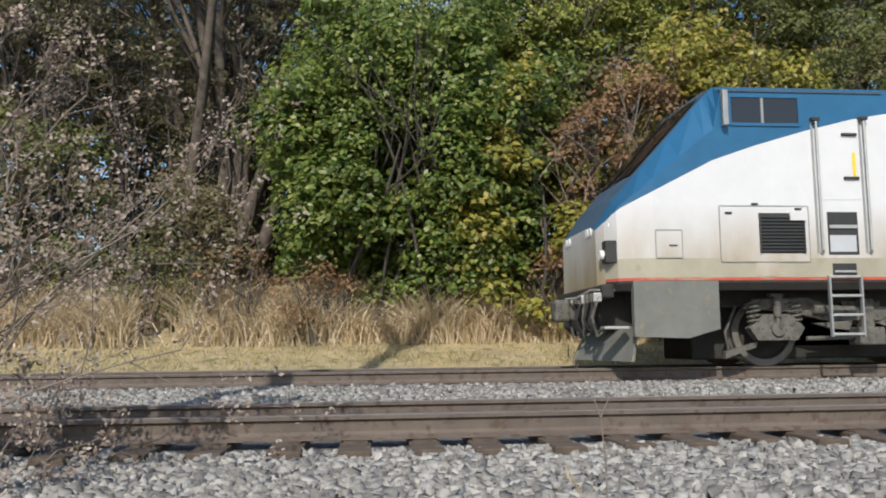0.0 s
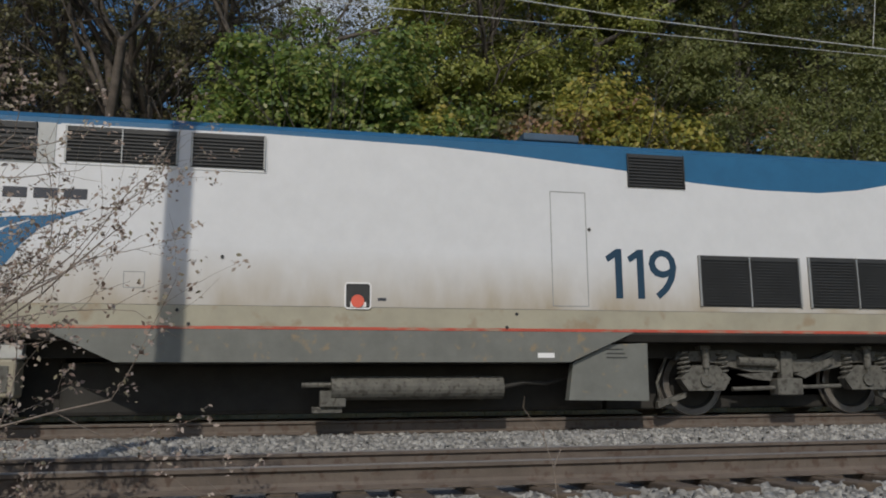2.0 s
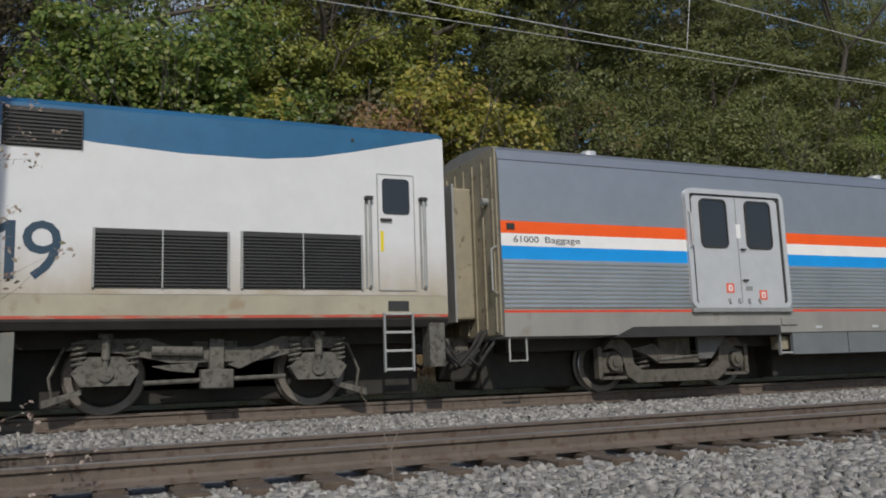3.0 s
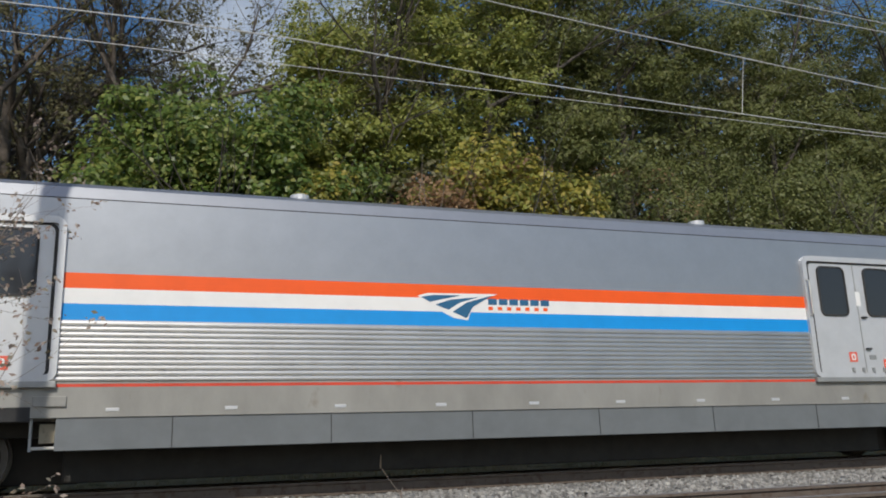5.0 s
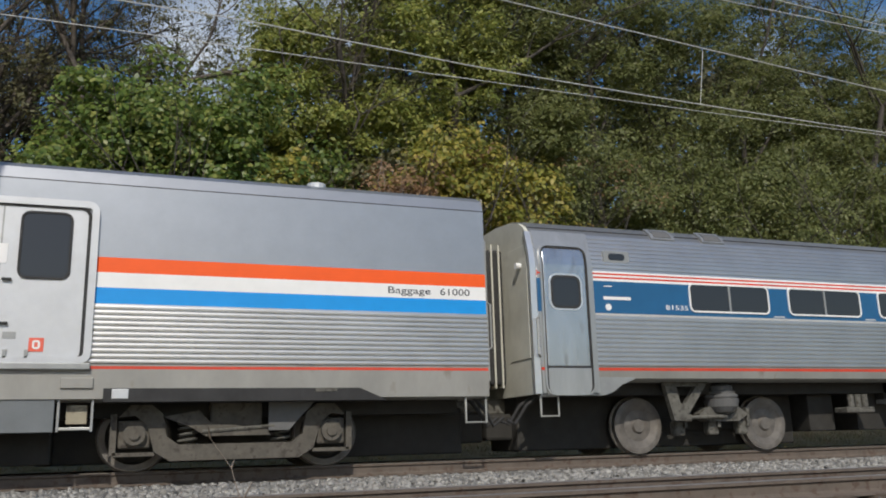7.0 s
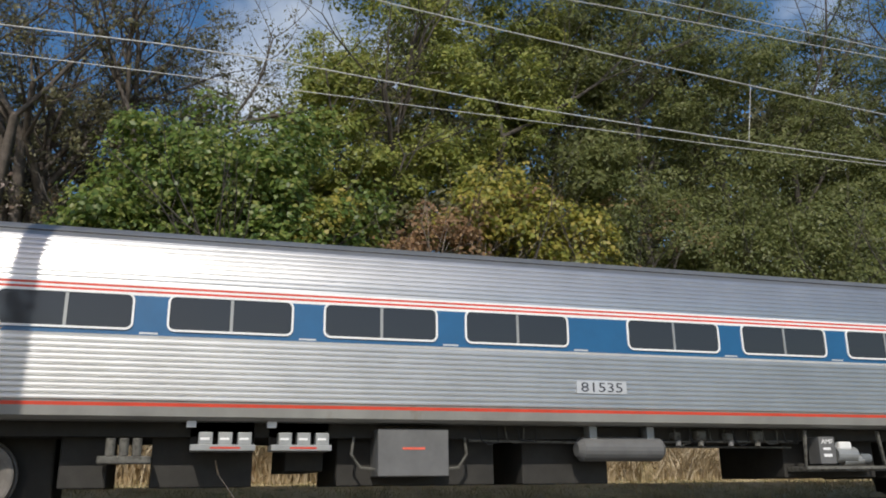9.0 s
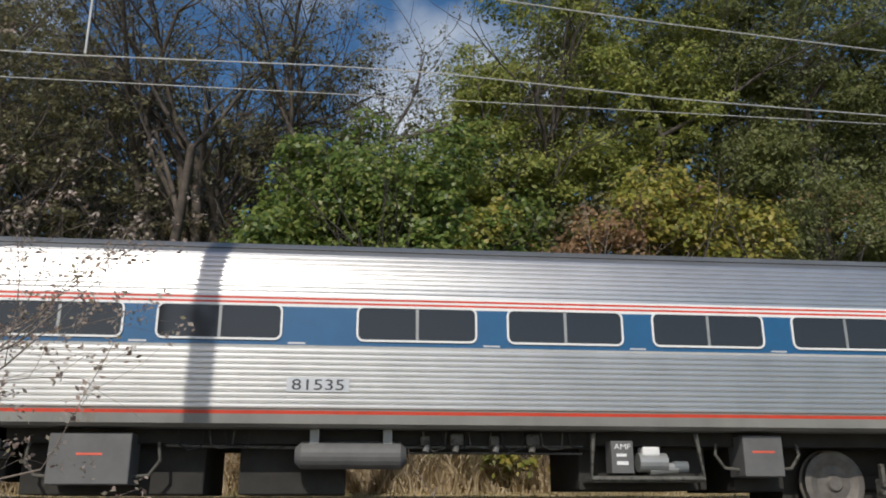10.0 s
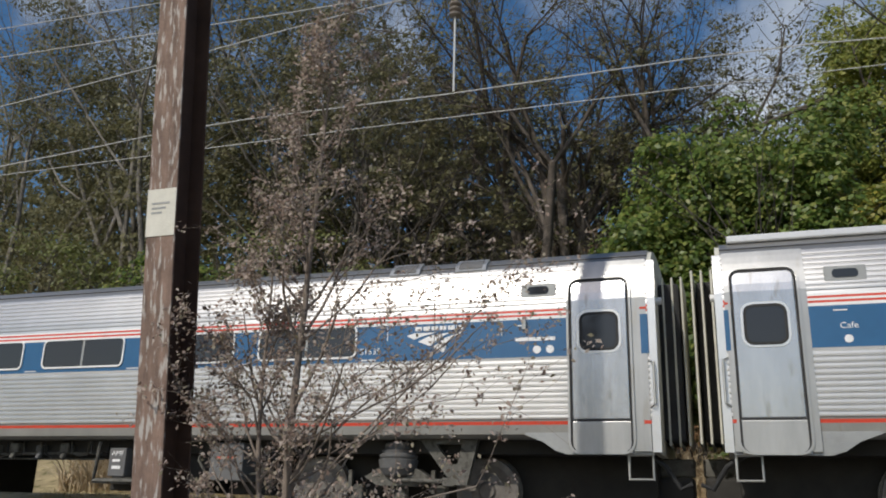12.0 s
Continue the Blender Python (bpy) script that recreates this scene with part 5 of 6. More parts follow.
def loco_truck(t, xc):
    """A two-axle power truck: frame, journal boxes, coil springs, dampers, traction rod."""
    bm = bmesh.new()
    poly = [(xc - 1.9, 0.85), (xc - 1.75, 0.98), (xc - 0.9, 1.0), (xc - 0.5, 0.86), (xc + 0.5, 0.86), (xc + 0.9, 1.0), (xc + 1.75, 0.98), (xc + 1.9, 0.85), (xc + 1.2, 0.8), (xc + 0.6, 0.66), (xc - 0.6, 0.66), (xc - 1.2, 0.8)]
    for y in (-1.15, 1.03):
        prism(bm, poly, y, y + 0.12)
    box(bm, xc - 0.3, xc + 0.3, -1.03, 1.03, 0.6, 0.95)
    tr = part("truck", bm, M_TRUCK, t, "dusty grey power truck with coil springs")
    part("motor_casing", boxed(xc - 1.0, xc + 1.0, -0.6, 0.6, 0.25, 0.75, bevel=0.05), M_UNDERSHADE, tr)
    for dx in (-1.42, 1.42):
        x = xc + dx
        wheelset(tr, x, 0.508, False, -0.8)
        part("journal_box", prism(bmesh.new(), [(x - 0.42, 0.56), (x - 0.2, 0.76), (x + 0.2, 0.76), (x + 0.42, 0.56), (x + 0.3, 0.38), (x - 0.3, 0.38)], -1.22, -1.04), M_TRUCK, tr)
        part("journal_cap", cyl(bmesh.new(), (x, -1.26, 0.54), (x, -1.2, 0.54), 0.1, 14), M_TRUCK, tr)
        for sx in (-0.32, 0.32):
            spring(tr, x + sx, -1.14, 0.62, 0.96, 0.085)
        part("damper", cyl(cyl(bmesh.new(), (x, -1.24, 0.72), (x, -1.24, 1.02), 0.055, 10), (x, -1.24, 0.6), (x, -1.24, 0.75), 0.035, 8), M_TRUCK, tr)
        part("damper_bracket", boxed(x - 0.09, x + 0.09, -1.26, -1.1, 1.0, 1.06, bevel=0.01), M_TRUCK, tr)
        part("sanding_pipe", tube(bmesh.new(), [(x + math.copysign(0.5, dx), -0.95, 0.9), (x + math.copysign(0.68, dx), -0.95, 0.5), (x + math.copysign(0.62, dx), -0.95, 0.15), (x + math.copysign(0.42, dx), -0.92, 0.12)], 0.022, 6), M_TRUCK, tr)
        sx = math.copysign(1, dx)
        part("brake_beam", prism(bmesh.new(), [(x + sx * 0.25, 0.36), (x + sx * 0.28, 0.28), (x + sx * 0.75, 0.12), (x + sx * 0.75, 0.22)], -1.1, -1.0), M_TRUCK, tr)
    part("centre_block", boxed(xc - 0.22, xc + 0.22, -1.26, -1.02, 0.3, 0.56, bevel=0.02), M_TRUCK, tr)
    part("centre_post", boxed(xc - 0.1, xc + 0.1, -1.2, -1.05, 0.5, 0.98, bevel=0.015), M_TRUCK, tr)
    part("traction_rod", cyl(bmesh.new(), (xc - 0.95, -1.16, 0.4), (xc + 0.95, -1.16, 0.44), 0.032, 8), M_TRUCK, tr)
    part("brake_cylinder", cyl(bmesh.new(), (xc - 0.85, -1.18, 0.83), (xc - 0.2, -1.18, 0.8), 0.075, 12), M_TRUCK, tr)
    part("yaw_damper", prism(bmesh.new(), [(xc + 0.15, 0.62), (xc + 0.85, 0.92), (xc + 0.85, 0.8), (xc + 0.3, 0.56)], -1.2, -1.1), M_TRUCK, tr)
    part("bracket", prism(bmesh.new(), [(xc - 0.85, 0.62), (xc - 0.25, 0.66), (xc - 0.3, 0.52), (xc - 0.6, 0.55)], -1.2, -1.1), M_TRUCK, tr)
    return tr


def flutes(z0, z1, n, y, depth):
    """Points of a fluted side, from z0 up to z1."""
    out = []
    p = (z1 - z0) / n
    for i in range(n):
        z = z0 + p * i
        out += [(y, z), (y - depth * 0.92, z + p * 0.1), (y - depth, z + p * 0.4), (y - depth * 0.84, z + p * 0.74), (y, z + p * 0.88)]
    return out + [(y, z1)]


def shell(near, strips, x0, x1, mats, parent, name, label, extra=()):
    """A car body of constant section: near is the near half from sill to the roof's middle, strips the material of each step along it."""
    ring = near + [(-y, z) for y, z in near[::-1]]
    k = len(near)
    m = list(strips) + [strips[-1]] + list(strips[::-1]) + [strips[0]]
    xs = [x0, *extra, x1]
    return part(name, loft([[(x, y, z) for y, z in ring] for x in xs], m[:2 * k]), mats, parent, label)


def outboard_truck(t, xc):
    """A truck with outside frame and journals, under the baggage car."""
    tr = part("truck", prism(bmesh.new(), [(xc - 1.5, 0.7), (xc - 1.35, 0.86), (xc - 1.1, 0.86), (xc - 0.95, 0.74), (xc - 0.9, 0.45), (xc - 0.75, 0.34), (xc + 0.75, 0.34), (xc + 0.9, 0.45), (xc + 0.95, 0.74), (xc + 1.1, 0.86), (xc + 1.35, 0.86), (xc + 1.5, 0.7), (xc + 1.3, 0.72), (xc + 1.15, 0.6), (xc + 1.05, 0.25), (xc + 0.85, 0.13), (xc - 0.85, 0.13), (xc - 1.05, 0.25), (xc - 1.15, 0.6), (xc - 1.3, 0.72)], -1.2, -1.06), M_TRUCKBROWN, t, "dusty grey car truck with a dropped side frame")
    part("far_frame", prism(bmesh.new(), [(xc - 1.4, 0.8), (xc - 0.9, 0.35), (xc + 0.9, 0.35), (xc + 1.4, 0.8), (xc + 1.1, 0.2), (xc - 1.1, 0.2)], 1.06, 1.2), M_TRUCKBROWN, tr)
    part("bolster", boxed(xc - 0.35, xc + 0.35, -1.15, 1.15, 0.55, 0.9, bevel=0.03), M_TRUCKBROWN, tr)
    part("bolster_arm", prism(bmesh.new(), [(xc - 0.95, 0.7), (xc - 0.5, 0.78), (xc - 0.35, 0.62), (xc + 0.4, 0.52), (xc + 0.45, 0.44), (xc - 0.4, 0.44), (xc - 0.6, 0.56)], -1.24, -1.14), M_TRUCKBROWN, tr)
    part("hanger_bracket", prism(bmesh.new(), [(xc + 0.42, 1.05), (xc + 0.75, 1.05), (xc + 0.9, 0.96), (xc + 1.2, 1.05), (xc + 0.7, 0.5), (xc + 0.42, 0.5)], -1.26, -1.2), M_DARKBOX, tr, "dark angular bracket")
    part("traction_rod", cyl(bmesh.new(), (xc - 0.45, -1.24, 0.5), (xc + 0.5, -1.24, 0.56), 0.026, 8), M_TRUCK, tr)
    for sx in (-0.62, 0.62):
        spring(tr, xc + sx, -1.02, 0.34, 0.66, 0.12, 4)
    for dx in (-1.3, 1.3):
        x = xc + dx
        wheelset(tr, x, 0.457, False, -0.8)
        part("journal_box", boxed(x - 0.2, x + 0.2, -1.16, -0.98, 0.3, 0.66, bevel=0.03), M_TRUCKBROWN, tr)
        part("journal_cap", cyl(cyl(bmesh.new(), (x, -1.24, 0.48), (x, -1.14, 0.48), 0.14, 18), (x, -1.27, 0.48), (x, -1.2, 0.48), 0.07, 12), M_TRUCKBROWN, tr)
        part("pedestal_tie", boxed(x - 0.26, x + 0.26, -1.18, -1.06, 0.2, 0.25), M_TRUCKBROWN, tr)
        part("pedestal", boxed(x + math.copysign(0.22, dx), x + math.copysign(0.3, dx), -1.18, -1.04, 0.22, 0.74), M_TRUCKBROWN, tr)
    return tr


def stirrup(t, x0, x1, z0, z1, y=-1.5):
    return part("stirrup_step", tube(bmesh.new(), [(x0, y, z1), (x0, y, z0), (x1, y, z0), (x1, y, z1), (x0, y, z1)], 0.02, 6), M_RAILING, t, "steel stirrup step")


def baggage_door(t, x, y):
    """A double plug door: surround, two leaves with dark windows, latches, placards."""
    d = part("baggage_door", prism(bmesh.new(), rounded(x, x + 2.0, 1.38, 3.36, 0.12), y - 0.03, y + 0.02), M_DOOR, t, "grey double baggage door with two dark windows")
    part("door_surround", ring_frame(x - 0.12, x + 2.12, 1.35, 3.46, 0.14, 0.09, y - 0.06, y + 0.02), M_DOOR, d)
    part("side_rail", tube(bmesh.new(), [(x - 0.075, y - 0.05, 2.4), (x - 0.075, y - 0.12, 2.43), (x - 0.075, y - 0.12, 3.0), (x - 0.075, y - 0.05, 3.03)], 0.016, 6), M_RAILING, d, "pale grab rail beside the door")
    part("door_gasket", ring_frame(x - 0.032, x + 2.032, 1.36, 3.385, 0.14, 0.045, y - 0.042, y), M_RUBBERSHADE, d)
    part("door_seam", boxed(x + 0.99, x + 1.01, y - 0.034, y, 1.42, 3.34), M_STEELGREY, d)
    for a in (0.2, 1.22):
        w = part("door_window", prism(bmesh.new(), rounded(x + a, x + a + 0.57, 2.43, 3.27, 0.1), y - 0.04, y - 0.02), M_GLASS, d, "dark rounded window")
        part("window_seal", ring_frame(x + a - 0.02, x + a + 0.59, 2.41, 3.29, 0.11, 0.03, y - 0.05, y - 0.02), M_RUBBERSHADE, w)
    for z in (2.38, 1.83):
        part("latch", boxed(x + 1.04, x + 1.15, y - 0.08, y - 0.03, z, z + 0.03, bevel=0.01), M_BLACK, d)
    part("label_plate", boxed(x + 0.98, x + 1.08, y - 0.036, y - 0.03, 2.6, 2.85), M_WSTRIPE, d)
    part("label_plate", boxed(x + 1.1, x + 1.25, y - 0.036, y - 0.03, 1.66, 1.74), M_STEELGREY, d)
    for a, z in ((0.66, 1.62), (1.4, 1.5)):
        p = part("placard", boxed(x + a, x + a + 0.17, y - 0.037, y - 0.03, z, z + 0.17), M_PINK, d, "red and white placard")
        part("placard_mark", ring_frame(x + a + 0.04, x + a + 0.13, z + 0.03, z + 0.14, 0.03, 0.025, y - 0.041, y - 0.036), M_WSTRIPE, p)
    for a in (0.68, 0.9, 1.12, 1.36):
        part("door_foot", boxed(x + a, x + a + 0.04, y - 0.06, y - 0.03, 1.42, 1.52), M_STEELGREY, d)
    part("door_sill", boxed(x - 0.12, x + 2.12, y - 0.07, y + 0.02, 1.28, 1.36, bevel=0.01), M_STEELGREY, d)
    return d


M_SILLGREY = mat("dirty_grey_sill", (0.3, 0.295, 0.275), 0.55, metal=0.2, var=0.15, scale=1.5, stain=(0.23, 0.205, 0.17), stain_at=0.64, stretch=(1.0, 1.0, 0.5))


def baggage_car():
    t = thing("baggage_car", "silver-grey baggage car with orange, white and blue stripes over fluted sides", "railway car")
    o, y = 22.38, -1.57
    L = 47.58 - o
    fl = flutes(1.36, 2.13, 11, y, 0.02)
    near = [(y + 0.12, 0.9), (y, 0.92), (y, 1.29), (y, 1.33)] + fl + [(y, 2.34), (y, 2.54), (y, 2.74), (y, 3.72), (y - 0.004, 3.725), (y, 3.735), (y + 0.07, 3.9), (y + 0.25, 4.0), (y + 0.75, 4.1), (y + 1.35, 4.15)]
    strips = [4, 4, 3, 4] + [0] * (len(fl) - 1) + [2, 5, 1, 6, 7, 7, 6, 6, 6]
    strips += [6] * (len(near) - 1 - len(strips))
    shell(near, strips, 0, L, [M_STAINLESS, M_ORANGE, M_CYAN, M_RED, M_SILLGREY, M_WSTRIPE, M_SILVER, M_BLACK], t, "body", "fluted silver body shell with three stripes")
    # the ends: sheathing, diaphragms
    for x, s in ((0.0, -1), (L, 1)):
        e = part("end_wall", boxed(min(x, x + s * 0.03), max(x, x + s * 0.03), -1.5, 1.5, 0.95, 3.95, bevel=0.01), M_TAN, t, "tan painted end wall")
        for k in range(9):
            yy = -1.4 + 0.35 * k
            part("end_rib", boxed(min(x + s * 0.03, x + s * 0.05), max(x + s * 0.03, x + s * 0.05), yy, yy + 0.05, 1.0, 3.8), M_TAN, e)
        part("diaphragm", boxed(min(x + s * 0.03, x + s * 0.38), max(x + s * 0.03, x + s * 0.38), -0.62, 0.62, 1.25, 3.45, bevel=0.04), M_TAN, t, "tan diaphragm at the car end")
        part("buffer_plate", boxed(min(x + s * 0.38, x + s * 0.42), max(x + s * 0.38, x + s * 0.42), -0.68, 0.68, 1.2, 3.5, bevel=0.01), M_STEELGREY, t)
        part("end_lamp", cyl(bmesh.new(), (x + s * 0.03, -1.2, 3.1), (x + s * 0.14, -1.2, 3.1), 0.06, 12), M_STEELGREY, t)
        part("grab_rail", tube(bmesh.new(), [(x + s * 0.03, -1.45, 1.6), (x + s * 0.12, -1.45, 1.65), (x + s * 0.12, -1.45, 2.3), (x + s * 0.03, -1.45, 2.35)], 0.016, 6), M_RAILING, t)
        part("coupler", boxed(min(x - s * 0.3, x + s * 0.42), max(x - s * 0.3, x + s * 0.42), -0.12, 0.12, 0.72, 0.98, bevel=0.03), M_TRUCK, t)
        part("coupler_housing", boxed(min(x - s * 0.1, x + s * 0.4), max(x - s * 0.1, x + s * 0.4), -0.35, 0.35, 0.25, 0.72, bevel=0.05), M_UNDERSHADE, t)
        for yy in (-1.15, -0.9):
            part("brake_hose", tube(bmesh.new(), [(x - s * 0.1, yy, 0.95), (x + s * 0.12, yy, 0.7), (x + s * 0.25, yy + 0.05, 0.5), (x + s * 0.42, yy + 0.05, 0.62)], 0.028, 8), M_RUBBERSHADE, t)
    stirrup(t, L - 0.35, L - 0.03, 0.55, 0.92)
    stirrup(t, 0.1, 0.4, 0.55, 0.92)
    part("underframe", boxed(0.3, L - 0.3, -1.0, 1.0, 0.7, 0.98), M_UNDERSHADE, t)
    # centre sills reach low so their black replaces the shaded ground behind
    for a, b in ((0.05, 6.1), (19.1, L - 0.05)):
        part("centre_sill_shade", boxed(a, b, -0.55, 0.55, 0.1, 0.8, bevel=0.03), M_UNDERSHADE, t, "black centre sill, deepened to stand for shade between the wheels")
    # black sheets on the sill, painted shade for cut-aways above trucks; the middle skirt
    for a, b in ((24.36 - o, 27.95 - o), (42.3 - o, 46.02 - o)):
        part("truck_recess_shade", prism(bmesh.new(), [(a, 0.88), (b, 0.88), (b - (0.4 if a > 10 else 0), 1.05), (a + (0.4 if a < 10 else 0), 1.05)], y - 0.004, y + 0.3), M_RUBBERSHADE, t)
    part("side_skirt", boxed(28.24 - o, 41.75 - o, y + 0.02, y + 0.1, 0.52, 1.06, bevel=0.006), M_SKIRT2, t, "smooth dark grey side skirt")
    part("side_skirt", boxed(28.24 - o, 41.75 - o, -y - 0.1, -y - 0.02, 0.52, 1.06, bevel=0.006), M_SKIRT2, t)
    # unseen block added behind the skirts to keep the gap below them black
    part("underfloor_filler", boxed(28.3 - o, 41.7 - o, -0.95, 0.95, 0.12, 0.8, bevel=0.03), M_UNDERSHADE, t, "unseen black casing added to darken the gap below the skirts")
    for k in range(6):
        xx = 29.6 - o + 2.05 * k
        part("skirt_seam", boxed(xx, xx + 0.012, y + 0.014, y + 0.03, 0.53, 1.05), M_BLACK, t)
    for k in range(9):
        xx = 28.8 - o + 1.45 * k
        part("skirt_latch", boxed(xx, xx + 0.16, y - 0.005, y + 0.03, 0.985, 1.03, bevel=0.005), M_DOOR, t)
    baggage_door(t, 26.1 - o, y)
    baggage_door(t, 40.01 - o, y)
    for xx in (27.95 - o, 41.78 - o):
        st = ladder(t, xx, xx + 0.42, 0.52, 1.0, -1.5, 2, "side_step")
        part("step_bracket", boxed(xx + 0.02, xx + 0.4, y - 0.03, y + 0.05, 1.05, 1.18, bevel=0.008), M_SILLGREY, st)
        part("step_box", boxed(xx + 0.1, xx + 0.34, -1.4, -1.2, 0.62, 0.85), M_TAN, st)
    part("data_plate", boxed(45.0 - o, 45.3 - o, y - 0.012, y, 1.0, 1.05), M_TRUCK, t)
    part("corner_bracket", boxed(42.4 - o, 42.6 - o, y - 0.01, y + 0.1, 0.92, 1.04, bevel=0.006), M_DOOR, t)
    # lettering and emblem
    part("car_number", lettering("61000", 22.6 - o, 23.05 - o, 2.4, 2.5, y - 0.004), M_LETTER, t)
    part("car_lettering", lettering("Baggage", 23.17 - o, 23.82 - o, 2.37, 2.5, y - 0.004), M_LETTER, t)
    part("car_lettering", lettering("Baggage", 46.05 - o, 46.7 - o, 2.37, 2.5, y - 0.004), M_LETTER, t)
    part("car_number", lettering("61000", 46.85 - o, 47.32 - o, 2.4, 2.5, y - 0.004), M_LETTER, t)
    part("marker_plate", boxed(22.48 - o, 22.62 - o, y - 0.02, y, 2.6, 2.7, bevel=0.005), M_BLACK, t)
    ex = 32.97 - o
    part("emblem_ground", prism(bmesh.new(), [(ex - 0.05, 2.57), (ex + 0.1, 2.61), (ex + 0.98, 2.62), (ex + 1.2, 2.62), (ex + 0.8, 2.47), (ex + 0.72, 2.22), (ex + 0.5, 2.25), (ex + 0.15, 2.42)], y - 0.003, y), M_WSTRIPE, t)
    for poly in ([(0.0, 2.55), (0.2, 2.585), (0.62, 2.585), (0.3, 2.52), (0.14, 2.48)], [(0.22, 2.44), (0.45, 2.52), (0.9, 2.57), (0.6, 2.48), (0.42, 2.37)], [(0.48, 2.34), (0.7, 2.48), (1.12, 2.6), (0.8, 2.42), (0.7, 2.25)]):
        part("emblem_blade", prism(bmesh.new(), [(ex + a, b) for a, b in poly], y - 0.006, y), M_BLUE, t)
    for i in range(6):
        part("letter_bar", boxed(ex + 1.05 + 0.172 * i, ex + 1.19 + 0.172 * i, y - 0.005, y, 2.46, 2.55), M_BLUE, t)
    for i in range(7):
        part("letter_bar", boxed(ex + 1.05 + 0.15 * i, ex + 1.12 + 0.15 * i, y - 0.005, y, 2.38, 2.43), M_ORANGE, t)
    for k in range(4):
        part("roof_vent", cyl(bmesh.new(), (2.0 + 6.9 * k, -1.12, 4.0), (2.0 + 6.9 * k, -1.12, 4.09), 0.14, 14), M_DOOR, t)
    outboard_truck(t, 25.9 - o)
    outboard_truck(t, 44.0 - o)
    return t


M_SKIRT2 = mat("slate_skirt_paint", (0.15, 0.165, 0.175), 0.5, var=0.1)
M_SSFLAT = mat("smooth_stainless", (0.44, 0.445, 0.445), 0.36, metal=0.65, var=0.14, scale=1.2, bump=0.03, bscale=6, stain=(0.4, 0.39, 0.37), stain_at=0.6, stretch=(3.0, 3.0, 0.6))
M_SSDOOR = mat("polished_door_steel", (0.5, 0.515, 0.54), 0.27, metal=0.85, var=0.12, scale=1.4, bump=0.06, bscale=3, stain=(0.42, 0.42, 0.42), stain_at=0.58, stretch=(2.5, 2.5, 0.7))
M_SSBRIGHT = mat("bright_frame_steel", (0.72, 0.73, 0.74), 0.3, metal=0.7, var=0.05)
M_COACHEND = mat("dusty_end_paint", (0.58, 0.57, 0.5), 0.6, var=0.16, scale=1.2)
M_SILVERROOF = mat("dull_steel_roof", (0.44, 0.43, 0.41), 0.42, metal=0.85, var=0.12, scale=1.2)


def coach_truck(t, wheels, bx, flip, sx):
    """An inside-bearing truck: the wheel discs stand outside, with a triangular bracket and an air spring between them."""
    xc = sum(wheels) / 2
    tr = part("truck", boxed(xc - 1.3, xc + 1.3, -0.6, 0.6, 0.35, 0.6, bevel=0.04), M_UNDERSHADE, t, "dark inside-bearing car truck")
    part("side_beam", prism(bmesh.new(), [(sx - 0.5, 0.62), (sx - 0.3, 0.74), (sx + 0.3, 0.74), (sx + 0.5, 0.62), (sx + 0.3, 0.5), (sx - 0.3, 0.5)], -1.15, -0.9), M_TRUCK, tr)
    for x in wheels:
        wheelset(tr, x, 0.457, True, -0.84)
    part("bracket", bmesh_bracket(bx, flip), M_TRUCK, t, "grey triangular bracket")
    bowl = lathe([(0.1, 0.0), (0.2, 0.03), (0.27, 0.12), (0.29, 0.24), (0.26, 0.25), (0.28, 0.28), (0.28, 0.31), (0.24, 0.33), (0.25, 0.37), (0.2, 0.39), (0.2, 0.46), (0.1, 0.5)], 24)
    for v in bowl.verts:
        v.co = Vector((sx + v.co.x, -1.1 + v.co.z, 0.62 + v.co.y))
    part("air_spring", bowl, M_DARKBOX, tr, "ribbed dark air spring")
    s = -1 if flip else 1
    part("traction_rod", cyl(bmesh.new(), (sx, -1.2, 0.58), (bx + 0.43, -1.2, 0.57), 0.03, 8), M_TRUCK, tr)
    part("rod_bracket", boxed(bx + 0.34, bx + 0.52, -1.28, -1.12, 0.5, 0.62, bevel=0.02), M_TRUCK, tr)
    for k, dx in enumerate((-0.62, 0.05, 0.66)):
        part("brake_unit", boxed(xc + dx - 0.1, xc + dx + 0.1, -1.05, -0.88, 0.28, 0.52, bevel=0.03), M_TRUCK, tr)
        part("brake_lever", boxed(xc + dx - 0.03 + 0.08 * s, xc + dx + 0.03 + 0.08 * s, -1.1, -1.02, 0.4, 0.72, bevel=0.01), M_TRUCK, tr)
    return tr


def bmesh_bracket(x, flip):
    bm = bmesh.new()
    out = [(0, 1.15), (0.87, 1.15), (0.36, 0.52), (0.16, 0.52)]
    inn = [(0.24, 1.07), (0.62, 1.07), (0.4, 0.8), (0.3, 0.8)]
    m = (lambda a: 0.87 - a) if flip else (lambda a: a)
    a = [[bm.verts.new((x + m(p), y, q)) for p, q in c] for c, y in ((out, -1.3), (inn, -1.3), (inn, -1.2), (out, -1.2))]
    for i in range(4):
        for k in range(4):
            bm.faces.new((a[i][k], a[i][(k + 1) % 4], a[(i + 1) % 4][(k + 1) % 4], a[(i + 1) % 4][k]))
    return bm


def hug(bm):
    """Bend a flat side piece so that it follows the car side, which leans in above the window band."""
    for z in (2.95, 3.05, 3.15, 3.25, 3.35, 3.45):
        bmesh.ops.bisect_plane(bm, geom=bm.verts[:] + bm.edges[:] + bm.faces[:], plane_co=(0, 0, z), plane_no=(0, 0, 1))
    for v in bm.verts:
        if v.co.z > 2.92:
            v.co.y += 0.156 * ((v.co.z - 2.92) / 0.6) ** 1.6
    return bm


